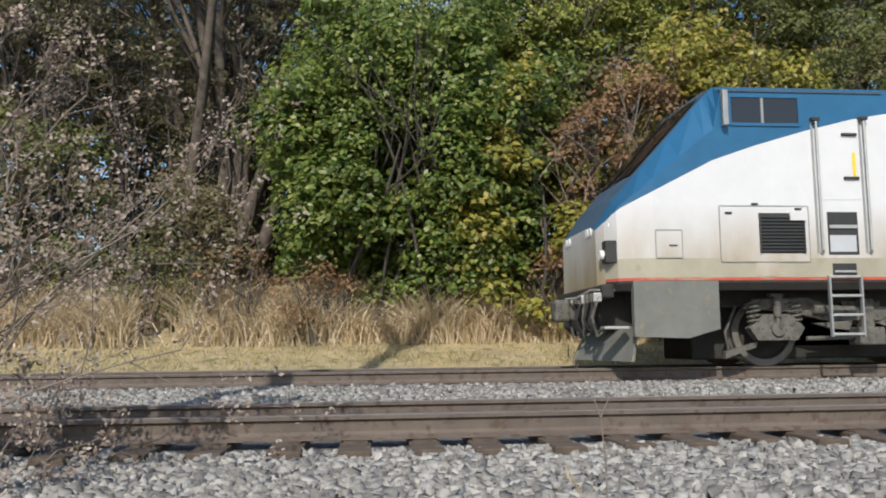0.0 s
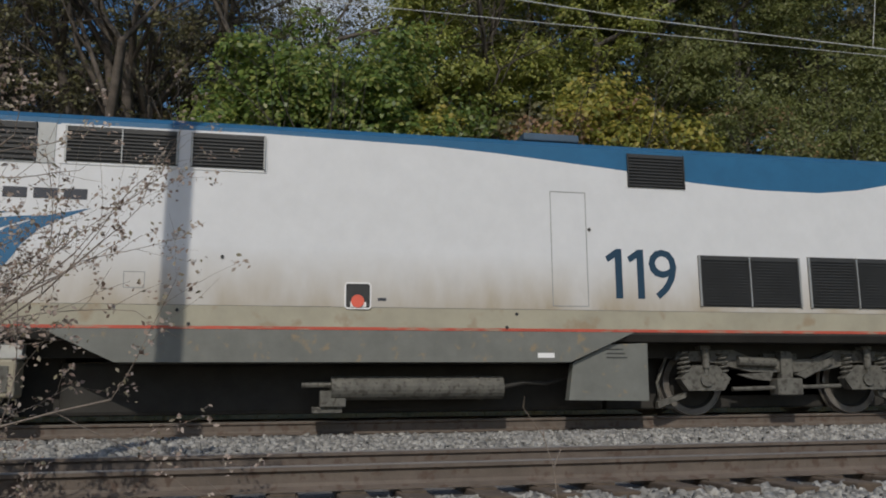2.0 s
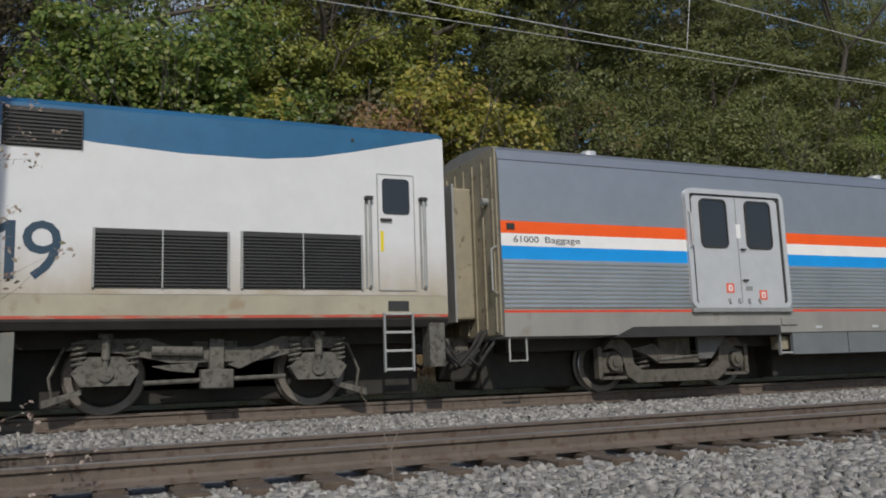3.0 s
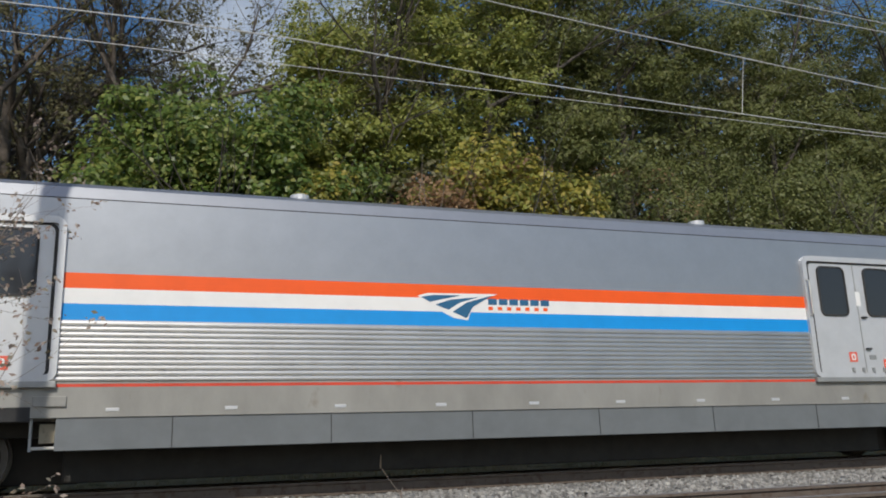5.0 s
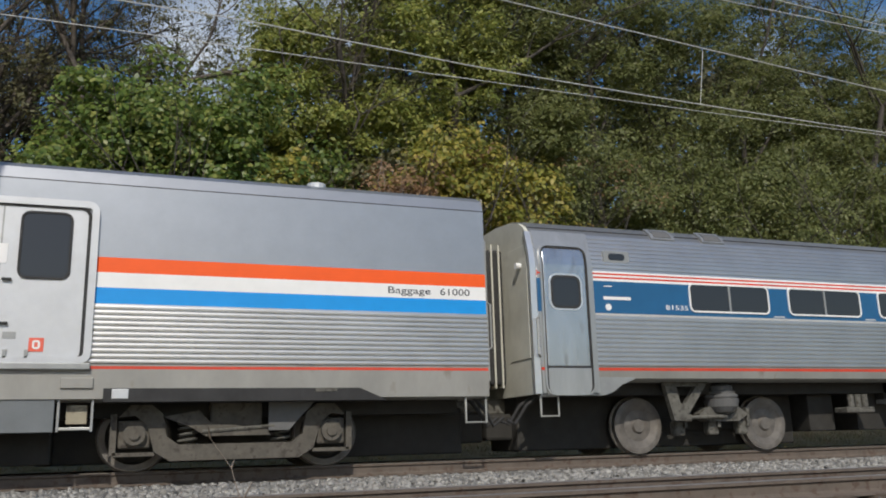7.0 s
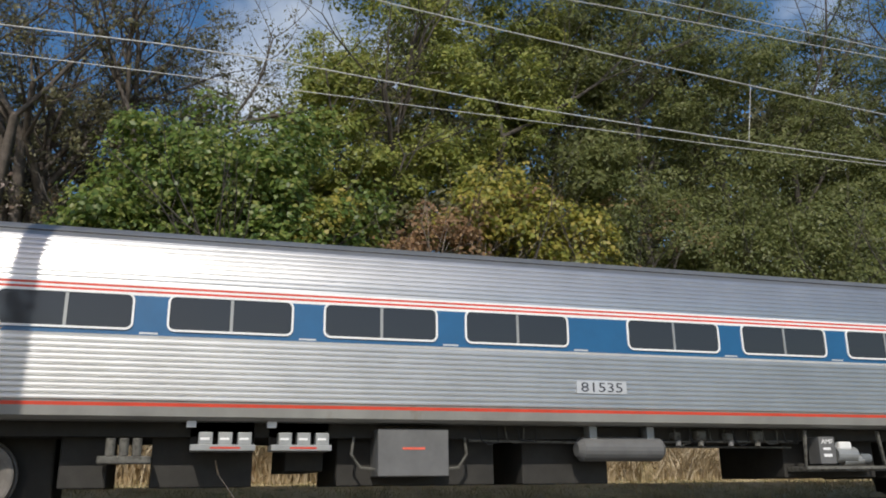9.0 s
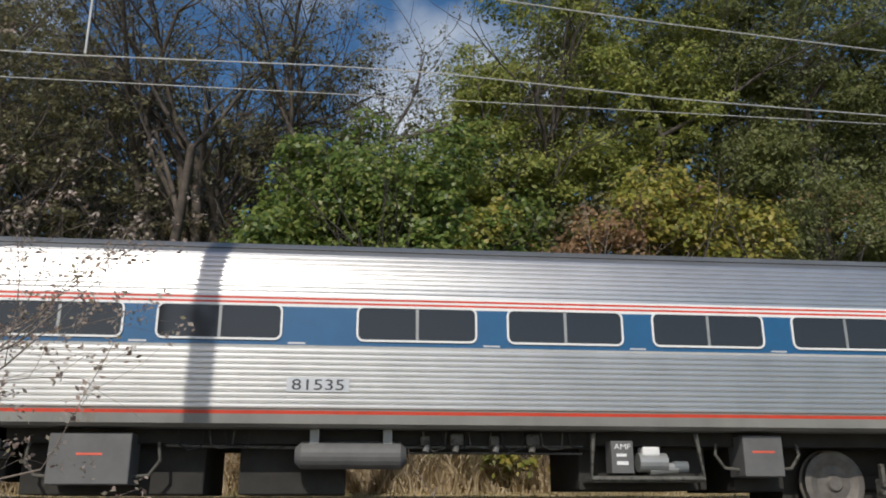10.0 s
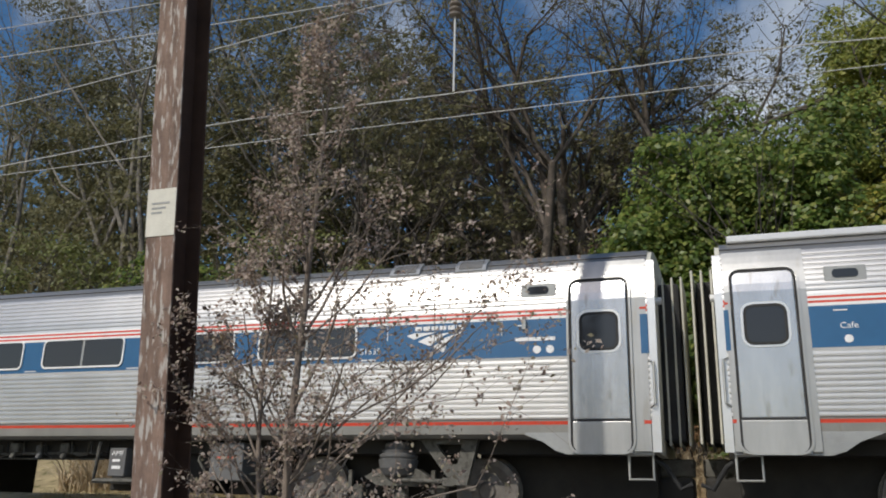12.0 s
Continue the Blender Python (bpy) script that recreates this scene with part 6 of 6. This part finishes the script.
def coach_door(t, x0, x1):
    y = -1.56
    d = part("vestibule_door", hug(boxed(x0 + 0.02, x1 - 0.02, y - 0.055, y + 0.08, 1.36, 3.22, bevel=0.012)), M_SSDOOR, t, "shiny steel vestibule door with a small window")
    part("door_seal", hug(ring_frame(x0 - 0.005, x1 + 0.005, 0.925, 3.245, 0.13, 0.024, y - 0.062, y + 0.05)), M_RUBBERSHADE, d)
    part("door_gap", boxed(x0 + 0.02, x1 - 0.02, y - 0.05, y, 1.33, 1.365), M_RUBBERSHADE, d)
    part("door_frame", hug(ring_frame(x0 - 0.04, x1 + 0.04, 0.92, 3.285, 0.16, 0.03, y - 0.075, y + 0.08)), M_SSFLAT, d, "rounded steel door frame")
    xm = (x0 + x1) / 2
    part("door_window", prism(bmesh.new(), rounded(xm - 0.235, xm + 0.235, 2.28, 2.75, 0.1), y - 0.066, y - 0.03), M_GLASS, d)
    part("window_seal", ring_frame(xm - 0.26, xm + 0.26, 2.255, 2.775, 0.12, 0.035, y - 0.07, y - 0.03), M_RUBBERSHADE, d)
    part("window_rim", ring_frame(xm - 0.29, xm + 0.29, 2.225, 2.805, 0.14, 0.03, y - 0.064, y - 0.03), M_SSBRIGHT, d)
    part("trap_panel", boxed(x0, x1, y - 0.055, y + 0.08, 0.93, 1.335, bevel=0.01), M_SSFLAT, d)
    return d


def roof_plate(x0, x1, h, inset=0.0):
    """A plate lying on the curved roof edge."""
    bm = bmesh.new()
    prof = [(-1.43, 3.47), (-1.37, 3.57), (-1.21, 3.69)]
    if inset:
        prof = [(-1.41, 3.5), (-1.36, 3.575), (-1.25, 3.655)]
    rows = []
    for x in (x0, x1):
        rows.append([bm.verts.new((x, y - h * 0.7, z + h * 0.7)) for y, z in prof] + [bm.verts.new((x, y + 0.05, z - 0.05)) for y, z in prof[::-1]])
    k = len(rows[0])
    for i in range(k):
        bm.faces.new((rows[0][i], rows[0][(i + 1) % k], rows[1][(i + 1) % k], rows[1][i]))
    bm.faces.new(rows[0])
    bm.faces.new(rows[1][::-1])
    return bm


def end_plate(x0, x1, side):
    """A plate across the car with the outline of its section."""
    bm = bmesh.new()
    out = side + [(-p, q) for p, q in side[::-1]]
    a = [bm.verts.new((x0, p, q)) for p, q in out]
    b = [bm.verts.new((x1, p, q)) for p, q in out]
    k = len(out)
    for i in range(k):
        bm.faces.new((a[i], a[(i + 1) % k], b[(i + 1) % k], b[i]))
    bm.faces.new(a[::-1])
    bm.faces.new(b)
    bmesh.ops.recalc_face_normals(bm, faces=bm.faces[:])
    return bm


def coach_body(t, L, label):
    """A tubular fluted car body with a blue window band and thin red lines, 25.55 m long."""
    y = -1.6
    low = flutes(1.37, 2.17, 11, y + 0.018, 0.015)
    up = [(yy + 0.13 * ((z - 2.92) / 0.6) ** 1.6 * 1.2, z) for yy, z in flutes(2.92, 3.5, 8, y + 0.01, 0.012)]
    near = [(y + 0.14, 1.14), (y + 0.05, 1.18), (y + 0.03, 1.3), (y + 0.025, 1.345)] + low + [(y, 2.2), (y, 2.72), (y, 2.76), (y, 2.79), (y, 2.82), (y, 2.85), (y + 0.003, 2.88)] + up
    strips = [2, 2, 1, 2] + [0] * (len(low) - 1) + [3, 4, 3, 1, 3, 1, 3, 0] + [0] * (len(up) - 1)
    near += [(y + 0.24, 3.58), (y + 0.237, 3.6), (y + 0.25, 3.615), (y + 0.4, 3.71), (y + 0.75, 3.8), (y + 1.3, 3.85)]
    strips += [5, 6, 5, 5, 5, 5, 5]
    strips = strips[:len(near) - 1]
    shell(near, strips, 0, L, [M_STAINLESS, M_RED, M_SILLGREY, M_WSTRIPE, M_BELT, M_SILVERROOF, M_BLACK], t, "body", label)


def coach(name, label, number, x0_label):
    t = thing(name, label, "railway car", "fluted passenger cars of the train")
    L, y, o = 25.55, -1.6, 48.43
    coach_body(t, L, "fluted stainless body with a blue window band")
    part("underframe", boxed(0.3, L - 0.3, -1.1, 1.1, 0.95, 1.16), M_UNDERSHADE, t)
    for e in (0, 1):
        f = (lambda a: a) if not e else (lambda a: L - a)
        pts = [(0.0, 0.92), (1.1, 0.92), (1.26, 0.97), (1.42, 1.08), (1.66, 1.17), (1.66, 1.2), (0.0, 1.2)]
        part("end_skirt", prism(bmesh.new(), [(f(a), b) for a, b in pts], y + 0.04, y + 0.16), M_STEELGREY, t, "steel skirt below the vestibule")
        part("end_skirt", prism(bmesh.new(), [(f(a), b) for a, b in pts], -y - 0.16, -y - 0.04), M_STEELGREY, t)
        a, b = (0.1, 0.88) if not e else (24.52, 25.3)
        part("vestibule_panel", hug(boxed(*sorted((f(0.02), f(1.0))), y - 0.004, y + 0.1, 0.96, 3.52)), M_SSFLAT, t, "plain steel panel round the door")
        coach_door(t, a, b)
        part("panel_band", boxed(*sorted((f(0.01), f(0.1))), y - 0.008, y, 2.2, 2.72), M_BELT, t)
        part("panel_band", boxed(*sorted((f(0.01), f(0.1))), y - 0.008, y, 1.3, 1.345), M_RED, t)
        part("panel_band", boxed(*sorted((f(0.01), f(0.1))), y - 0.008, y, 2.79, 2.82), M_RED, t)
        for k in (0, 1):
            q = sorted((f(2.25 + 1.02 * k), f(2.72 + 1.02 * k)))
            hatch = part("roof_hatch", roof_plate(q[0], q[1], 0.055), M_SSFLAT, t, "flat steel hatch on the roof edge")
            part("hatch_panel", roof_plate(q[0] + 0.06, q[1] - 0.06, 0.066, 0.05), M_DARKBOX, hatch)
        w = sorted((f(1.22), f(1.7)))
        v = part("vent", prism(bmesh.new(), rounded(w[0], w[1], 3.03, 3.22, 0.02), y + 0.005, y + 0.1), M_STEELGREY, t)
        part("vent_opening", prism(bmesh.new(), rounded(w[0] + 0.09, w[1] - 0.09, 3.07, 3.18, 0.05), y - 0.004, y + 0.05), M_GLASS, v)
        # diaphragm and end
        x, s = (0.0, -1) if not e else (L, 1)
        part("end_wall", end_plate(x - s * 0.02, x + s * 0.06, [(-1.53, 0.95), (-1.57, 1.4), (-1.57, 2.9), (-1.53, 3.15), (-1.43, 3.48), (-1.33, 3.59), (-1.17, 3.69), (-0.83, 3.78), (-0.3, 3.83)]), M_COACHEND, t, "dusty tan end wall")
        part("end_panel", boxed(*sorted((x + s * 0.055, x + s * 0.075)), -1.42, -0.7, 1.5, 3.3, bevel=0.008), M_COACHEND, t, "raised panel of the end wall")
        part("end_lamp", cyl(bmesh.new(), (x + s * 0.06, -1.2, 2.98), (x + s * 0.16, -1.2, 2.98), 0.05, 12), M_WSTRIPE, t)
        part("corner_post", hug(boxed(*sorted((x - s * 0.01, x + s * 0.1)), y + 0.01, y + 0.07, 0.95, 3.5)), M_SSBRIGHT, t, "bright steel corner post")
        part("diaphragm", boxed(*sorted((x + s * 0.06, x + s * 0.36)), -0.5, 0.5, 1.15, 3.4, bevel=0.05), M_RUBBERSHADE, t, "black folded diaphragm")
        wide = 0.84 if not x0_label and not e else 0.52
        for q in (0.12, 0.25, 0.38):
            part("diaphragm_plate", boxed(*sorted((x + s * q, x + s * (q + 0.03))), -wide, wide, 1.1, 3.48, bevel=0.008), M_COACHEND, t, "pale diaphragm plate")
        part("coupler_housing", boxed(*sorted((x - s * 0.1, x + s * 0.4)), -0.35, 0.35, 0.28, 0.7, bevel=0.05), M_UNDERSHADE, t)
        part("grab_rail", tube(bmesh.new(), [(x - s * 0.02, y + 0.02, 1.5), (x + s * 0.05, y - 0.06, 1.54), (x + s * 0.05, y - 0.06, 2.08), (x - s * 0.02, y + 0.02, 2.12)], 0.016, 6), M_RAILING, t, "steel grab rail at the car's corner")
        part("coupler", boxed(*sorted((x - s * 0.4, x + s * 0.42)), -0.12, 0.12, 0.7, 0.95, bevel=0.03), M_TRUCK, t)
        for yy in (-1.25, -1.0):
            part("brake_hose", tube(bmesh.new(), [(x - s * 0.2, yy, 0.98), (x + s * 0.1, yy, 0.8), (x + s * 0.28, yy + 0.05, 0.52), (x + s * 0.42, yy + 0.05, 0.58)], 0.028, 8), M_RUBBERSHADE, t)
        stirrup(t, *sorted((f(0.02), f(0.32))), 0.62, 0.92)
    for k in range(10):
        a = (51.22 if k < 5 else 62.04) - o + (k % 5) * 2.05
        if k == 9:
            continue
        window(t, a, a + 1.64, 2.26, 2.75, y, M_WSTRIPE, 0.028, 0.1, a + 0.82, "dark tinted window in a pale rounded frame")
        part("sill_mark", boxed(a + 1.72, a + 1.95, y - 0.003, y, 2.215, 2.24), M_DOOR, t)
    # lettering
    if number:
        part("car_number", lettering(number, 61.22 - o, 61.9 - o, 1.61, 1.75, y - 0.012), M_LETTER, t)
    part("number_plate", boxed(61.15 - o, 61.97 - o, y - 0.008, y + 0.02, 1.585, 1.775), M_DOOR, t)
    if x0_label:
        part("car_number", lettering(number, 69.88 - o, 70.2 - o, 2.31, 2.4, y - 0.004), M_WSTRIPE, t)
        ex, ez = 70.6 - o, 2.36
        for poly in ([(0.0, 0.2), (0.12, 0.235), (0.45, 0.235), (0.22, 0.18), (0.12, 0.14)], [(0.18, 0.11), (0.38, 0.2), (0.66, 0.225), (0.48, 0.15), (0.36, 0.04)], [(0.4, 0.02), (0.58, 0.15), (0.86, 0.24), (0.64, 0.12), (0.56, -0.06)]):
            part("emblem_blade", prism(bmesh.new(), [(ex + p, ez + q) for p, q in poly], y - 0.005, y), M_WSTRIPE, t)
        for i in range(6):
            part("letter_bar", boxed(ex + 0.13 + 0.123 * i, ex + 0.23 + 0.123 * i, y - 0.005, y, 2.625, 2.685), M_WSTRIPE, t)
        for a in (70.3, 72.0):
            part("white_tick", boxed(a - o, a - o + 0.012, y - 0.004, y, 2.5, 2.7), M_WSTRIPE, t)
        for a, b in ((49.6, 50.1), (72.2, 72.75)):
            part("letter_bar", boxed(a - o, b - o, y - 0.005, y, 2.42, 2.47), M_WSTRIPE, t)
            part("letter_bar", boxed(a - o + 0.02, a - o + 0.17, y - 0.005, y, 2.63, 2.645), M_WSTRIPE, t)
        part("car_number", lettering(number, 2.33, 2.76, 2.285, 2.365, y - 0.004), M_WSTRIPE, t)
        for a in (49.68, 72.5, 72.68):
            part("door_mark", cyl(bmesh.new(), (a - o, y - 0.006, 2.3), (a - o, y, 2.3), 0.055, 18), M_WSTRIPE, t, "round white mark")
        part("side_lamp", boxed(72.3 - o, 72.36 - o, y - 0.06, y, 2.57, 2.7, bevel=0.006), M_STEELGREY, t)
    else:
        part("car_lettering", lettering("Cafe", 1.34, 1.54, 2.43, 2.505, y - 0.004), M_WSTRIPE, t)
        part("letter_bar", boxed(1.28, 1.44, y - 0.005, y, 2.65, 2.665), M_WSTRIPE, t)
        part("door_mark", cyl(bmesh.new(), (1.42, y - 0.006, 2.3), (1.42, y, 2.3), 0.05, 18), M_WSTRIPE, t, "round white mark")
        part("roof_rail", boxed(0.1, 2.6, -1.25, -1.1, 3.72, 3.82, bevel=0.02), M_DOOR, t, "pale roof moulding")
    # underfloor equipment
    for a, b in ((55.72, 56.55), (56.75, 57.56)):
        bx = part("battery_tray", boxed(a - o, b - o, -1.4, -0.9, 0.76, 0.84, bevel=0.008), M_STEELGREY, t, "battery tray with pale boxes")
        part("tray_back", boxed(a - o, b - o, -1.1, -0.9, 0.84, 1.15), M_UNDERSHADE, bx)
        part("hanger", boxed(a - o - 0.06, a - o + 0.06, -1.42, -1.3, 1.06, 1.14), M_DOOR, bx)
        for k in range(3):
            part("battery", boxed(a - o + 0.1 + 0.25 * k, a - o + 0.28 + 0.25 * k, -1.36, -1.15, 0.84, 1.0, bevel=0.01), M_STEELGREY, bx)
            part("battery_label", boxed(a - o + 0.12 + 0.25 * k, a - o + 0.24 + 0.25 * k, -1.364, -1.358, 0.9, 0.93), M_WSTRIPE, bx)
        part("tray_stripe", boxed(a - o + 0.25, b - o - 0.2, -1.405, -1.4, 0.785, 0.81), M_RED, bx)
    vb = part("valve_unit", boxed(54.6 - o, 55.25 - o, -1.3, -1.0, 0.6, 0.7, bevel=0.02), M_TRUCK, t, "dusty brake valve unit")
    for k in range(3):
        part("valve_body", cyl(bmesh.new(), (54.75 - o + 0.16 * k, -1.25, 0.7), (54.75 - o + 0.16 * k, -1.25, 0.92), 0.06, 10), M_TRUCK, vb)
    for a, b, c, d in ((58.2, 59.22, 0.42, 1.06), (67.4, 67.97, 0.53, 1.08)):
        bx = part("equipment_case", boxed(a - o, b - o, -1.4, -0.9, c, d, bevel=0.015), M_DARKBOX, t, "square grey equipment case with a red label")
        part("case_label", boxed((a + b) / 2 - o - 0.16, (a + b) / 2 - o + 0.16, -1.405, -1.4, (c + d) / 2 + 0.04, (c + d) / 2 + 0.07), M_PINK, bx)
        for s, xx in ((-1, a - o), (1, b - o)):
            part("cable", tube(bmesh.new(), [(xx, -1.2, c + 0.1), (xx + s * 0.2, -1.2, c + 0.12), (xx + s * 0.33, -1.2, c + 0.3), (xx + s * 0.3, -1.2, d - 0.1)], 0.022, 6), M_TRUCK, bx)
    bm = bmesh.new()
    tx0, tx1 = 61.28 - o, 62.75 - o
    cyl(bm, (tx0 + 0.08, -1.2, 0.8), (tx1 - 0.08, -1.2, 0.8), 0.18, 20)
    cyl(bm, (tx0 + 0.08, -1.2, 0.8), (tx0, -1.2, 0.8), 0.18, 20, 0.1)
    cyl(bm, (tx1 - 0.08, -1.2, 0.8), (tx1, -1.2, 0.8), 0.18, 20, 0.1)
    tk = part("air_tank", bm, M_DARKBOX, t, "dark grey cylindrical air tank")
    for xx in (tx0 + 0.25, tx1 - 0.25):
        part("tank_hanger", boxed(xx - 0.06, xx + 0.06, -1.3, -1.1, 0.95, 1.15), M_STEELGREY, tk)
    gs = part("frame_rack", tube(bmesh.new(), [(65.3 - o, -1.35, 1.1), (65.25 - o, -1.35, 0.5), (66.83 - o, -1.35, 0.5), (66.75 - o, -1.35, 1.1)], 0.035, 6), M_TRUCK, t, "open steel rack with machinery")
    part("rack_floor", boxed(65.25 - o, 66.83 - o, -1.35, -0.9, 0.46, 0.54), M_TRUCK, gs)
    cb = part("control_case", boxed(65.53 - o, 65.84 - o, -1.38, -1.1, 0.57, 1.0, bevel=0.01), M_DARKBOX, gs)
    part("case_lettering", lettering("AMF", 65.57 - o, 65.8 - o, 0.89, 0.96, -1.386), M_WSTRIPE, cb)
    part("case_label", boxed(65.6 - o, 65.74 - o, -1.386, -1.38, 0.79, 0.83), M_WSTRIPE, cb)
    part("case_label", boxed(65.6 - o, 65.76 - o, -1.386, -1.38, 0.68, 0.73), M_WSTRIPE, cb)
    bm = bmesh.new()
    cyl(bm, (65.95 - o, -1.2, 0.72), (66.35 - o, -1.2, 0.72), 0.13, 16)
    cyl(bm, (66.1 - o, -1.2, 0.62), (66.5 - o, -1.2, 0.65), 0.08, 12)
    part("compressor", bm, M_STEELGREY, gs, "pale compressor")
    part("compressor_head", boxed(66.0 - o, 66.25 - o, -1.3, -1.05, 0.8, 0.93, bevel=0.03), M_WSTRIPE, gs)
    part("motor", cyl(bmesh.new(), (66.45 - o, -1.2, 0.66), (66.65 - o, -1.2, 0.66), 0.08, 14), M_SKIRT2, gs)
    part("pipe_run", tube(bmesh.new(), [(59.6 - o, -1.15, 0.92), (61.2 - o, -1.15, 0.9), (65.2 - o, -1.15, 0.93)], 0.02, 6), M_TRUCK, t)
    part("pipe_run", tube(bmesh.new(), [(62.8 - o, -1.1, 0.84), (65.2 - o, -1.1, 0.84)], 0.015, 6), M_TRUCK, t)
    for k, xx in enumerate((59.75, 60.15, 60.35, 62.98, 63.25, 63.6, 64.05, 64.6, 65.0)):
        part("cable", tube(bmesh.new(), [(xx - o, -1.2, 1.12), (xx - o + 0.03, -1.2, 0.93), (xx - o + 0.14, -1.18, 0.86 + 0.03 * (k % 3)), (xx - o + 0.3, -1.16, 0.9), (xx - o + 0.32, -1.15, 1.12)], 0.014, 5), M_TRUCK if k % 2 else M_RUBBERSHADE, t)
    for k, xx in enumerate((62.95, 63.35, 63.9, 64.4)):
        part("pipe_fitting", boxed(xx - o, xx - o + 0.12 + 0.06 * (k % 2), -1.25, -1.05, 0.93, 1.06 + 0.03 * (k % 2), bevel=0.03), M_TRUCK, t)
        part("pipe_valve", cyl(bmesh.new(), (xx - o + 0.06, -1.24, 0.84), (xx - o + 0.09, -1.2, 0.94), 0.045, 8), M_TRUCK if k % 2 else M_DARKBOX, t)
    for a, b, z in ((54.12, 54.7, 0.3), (55.24, 56.56, 0.3), (57.0, 57.53, 0.5), (57.72, 60.08, 0.3), (60.53, 61.95, 0.3), (65.2, 67.05, 0.36), (67.45, 68.2, 0.34)):
        part("equipment_casing", boxed(a - o, b - o, -0.88, 0.9, z, 1.14, bevel=0.02), M_UNDERSHADE, t, "black underfloor equipment casing")
    # centre sills drawn deep and black, in place of shade under the car
    for a, b in ((0.05, 5.6), (19.9, L - 0.05)):
        part("centre_sill_shade", boxed(a, b, -0.55, 0.55, 0.1, 1.0, bevel=0.03), M_UNDERSHADE, t, "black centre sill, deepened to stand for shade between the wheels")
    coach_truck(t, (50.56 - o, 53.15 - o), 50.8 - o, False, 52.06 - o)
    coach_truck(t, (69.0 - o, 71.6 - o), 70.73 - o, True, 70.35 - o)
    return t


LOCO = locomotive()
BAGGAGE = baggage_car()
COACH = coach("passenger_coach", "stainless fluted passenger coach with a blue window band", "81535", True)
CAFE = coach("cafe_car", "stainless fluted cafe car with a blue window band", "", False)

# ---- movement ----


def travel(t):
    """How far along the track the train's front coupler stands at t seconds."""
    u = (t - 6) / 6
    return 2.969 - 6.4394 * t - 0.2365 * u * u - 0.4739 * (u ** 3 - u)


def motions():
    times = [0.5 * i for i in range(25)]
    for car, x0 in ((LOCO, 0.0), (BAGGAGE, 22.38), (COACH, 48.43), (CAFE, 74.93)):
        walk(car, [(t, pose(x0 + travel(t), 0, 0)) for t in times])
    for ob, (x, y, z), r in ROLLING:
        walk(ob, [(i / 10, pose(x, y, z, 0, math.degrees((travel(i / 10) - travel(0)) / r), 0)) for i in range(121)])


motions()
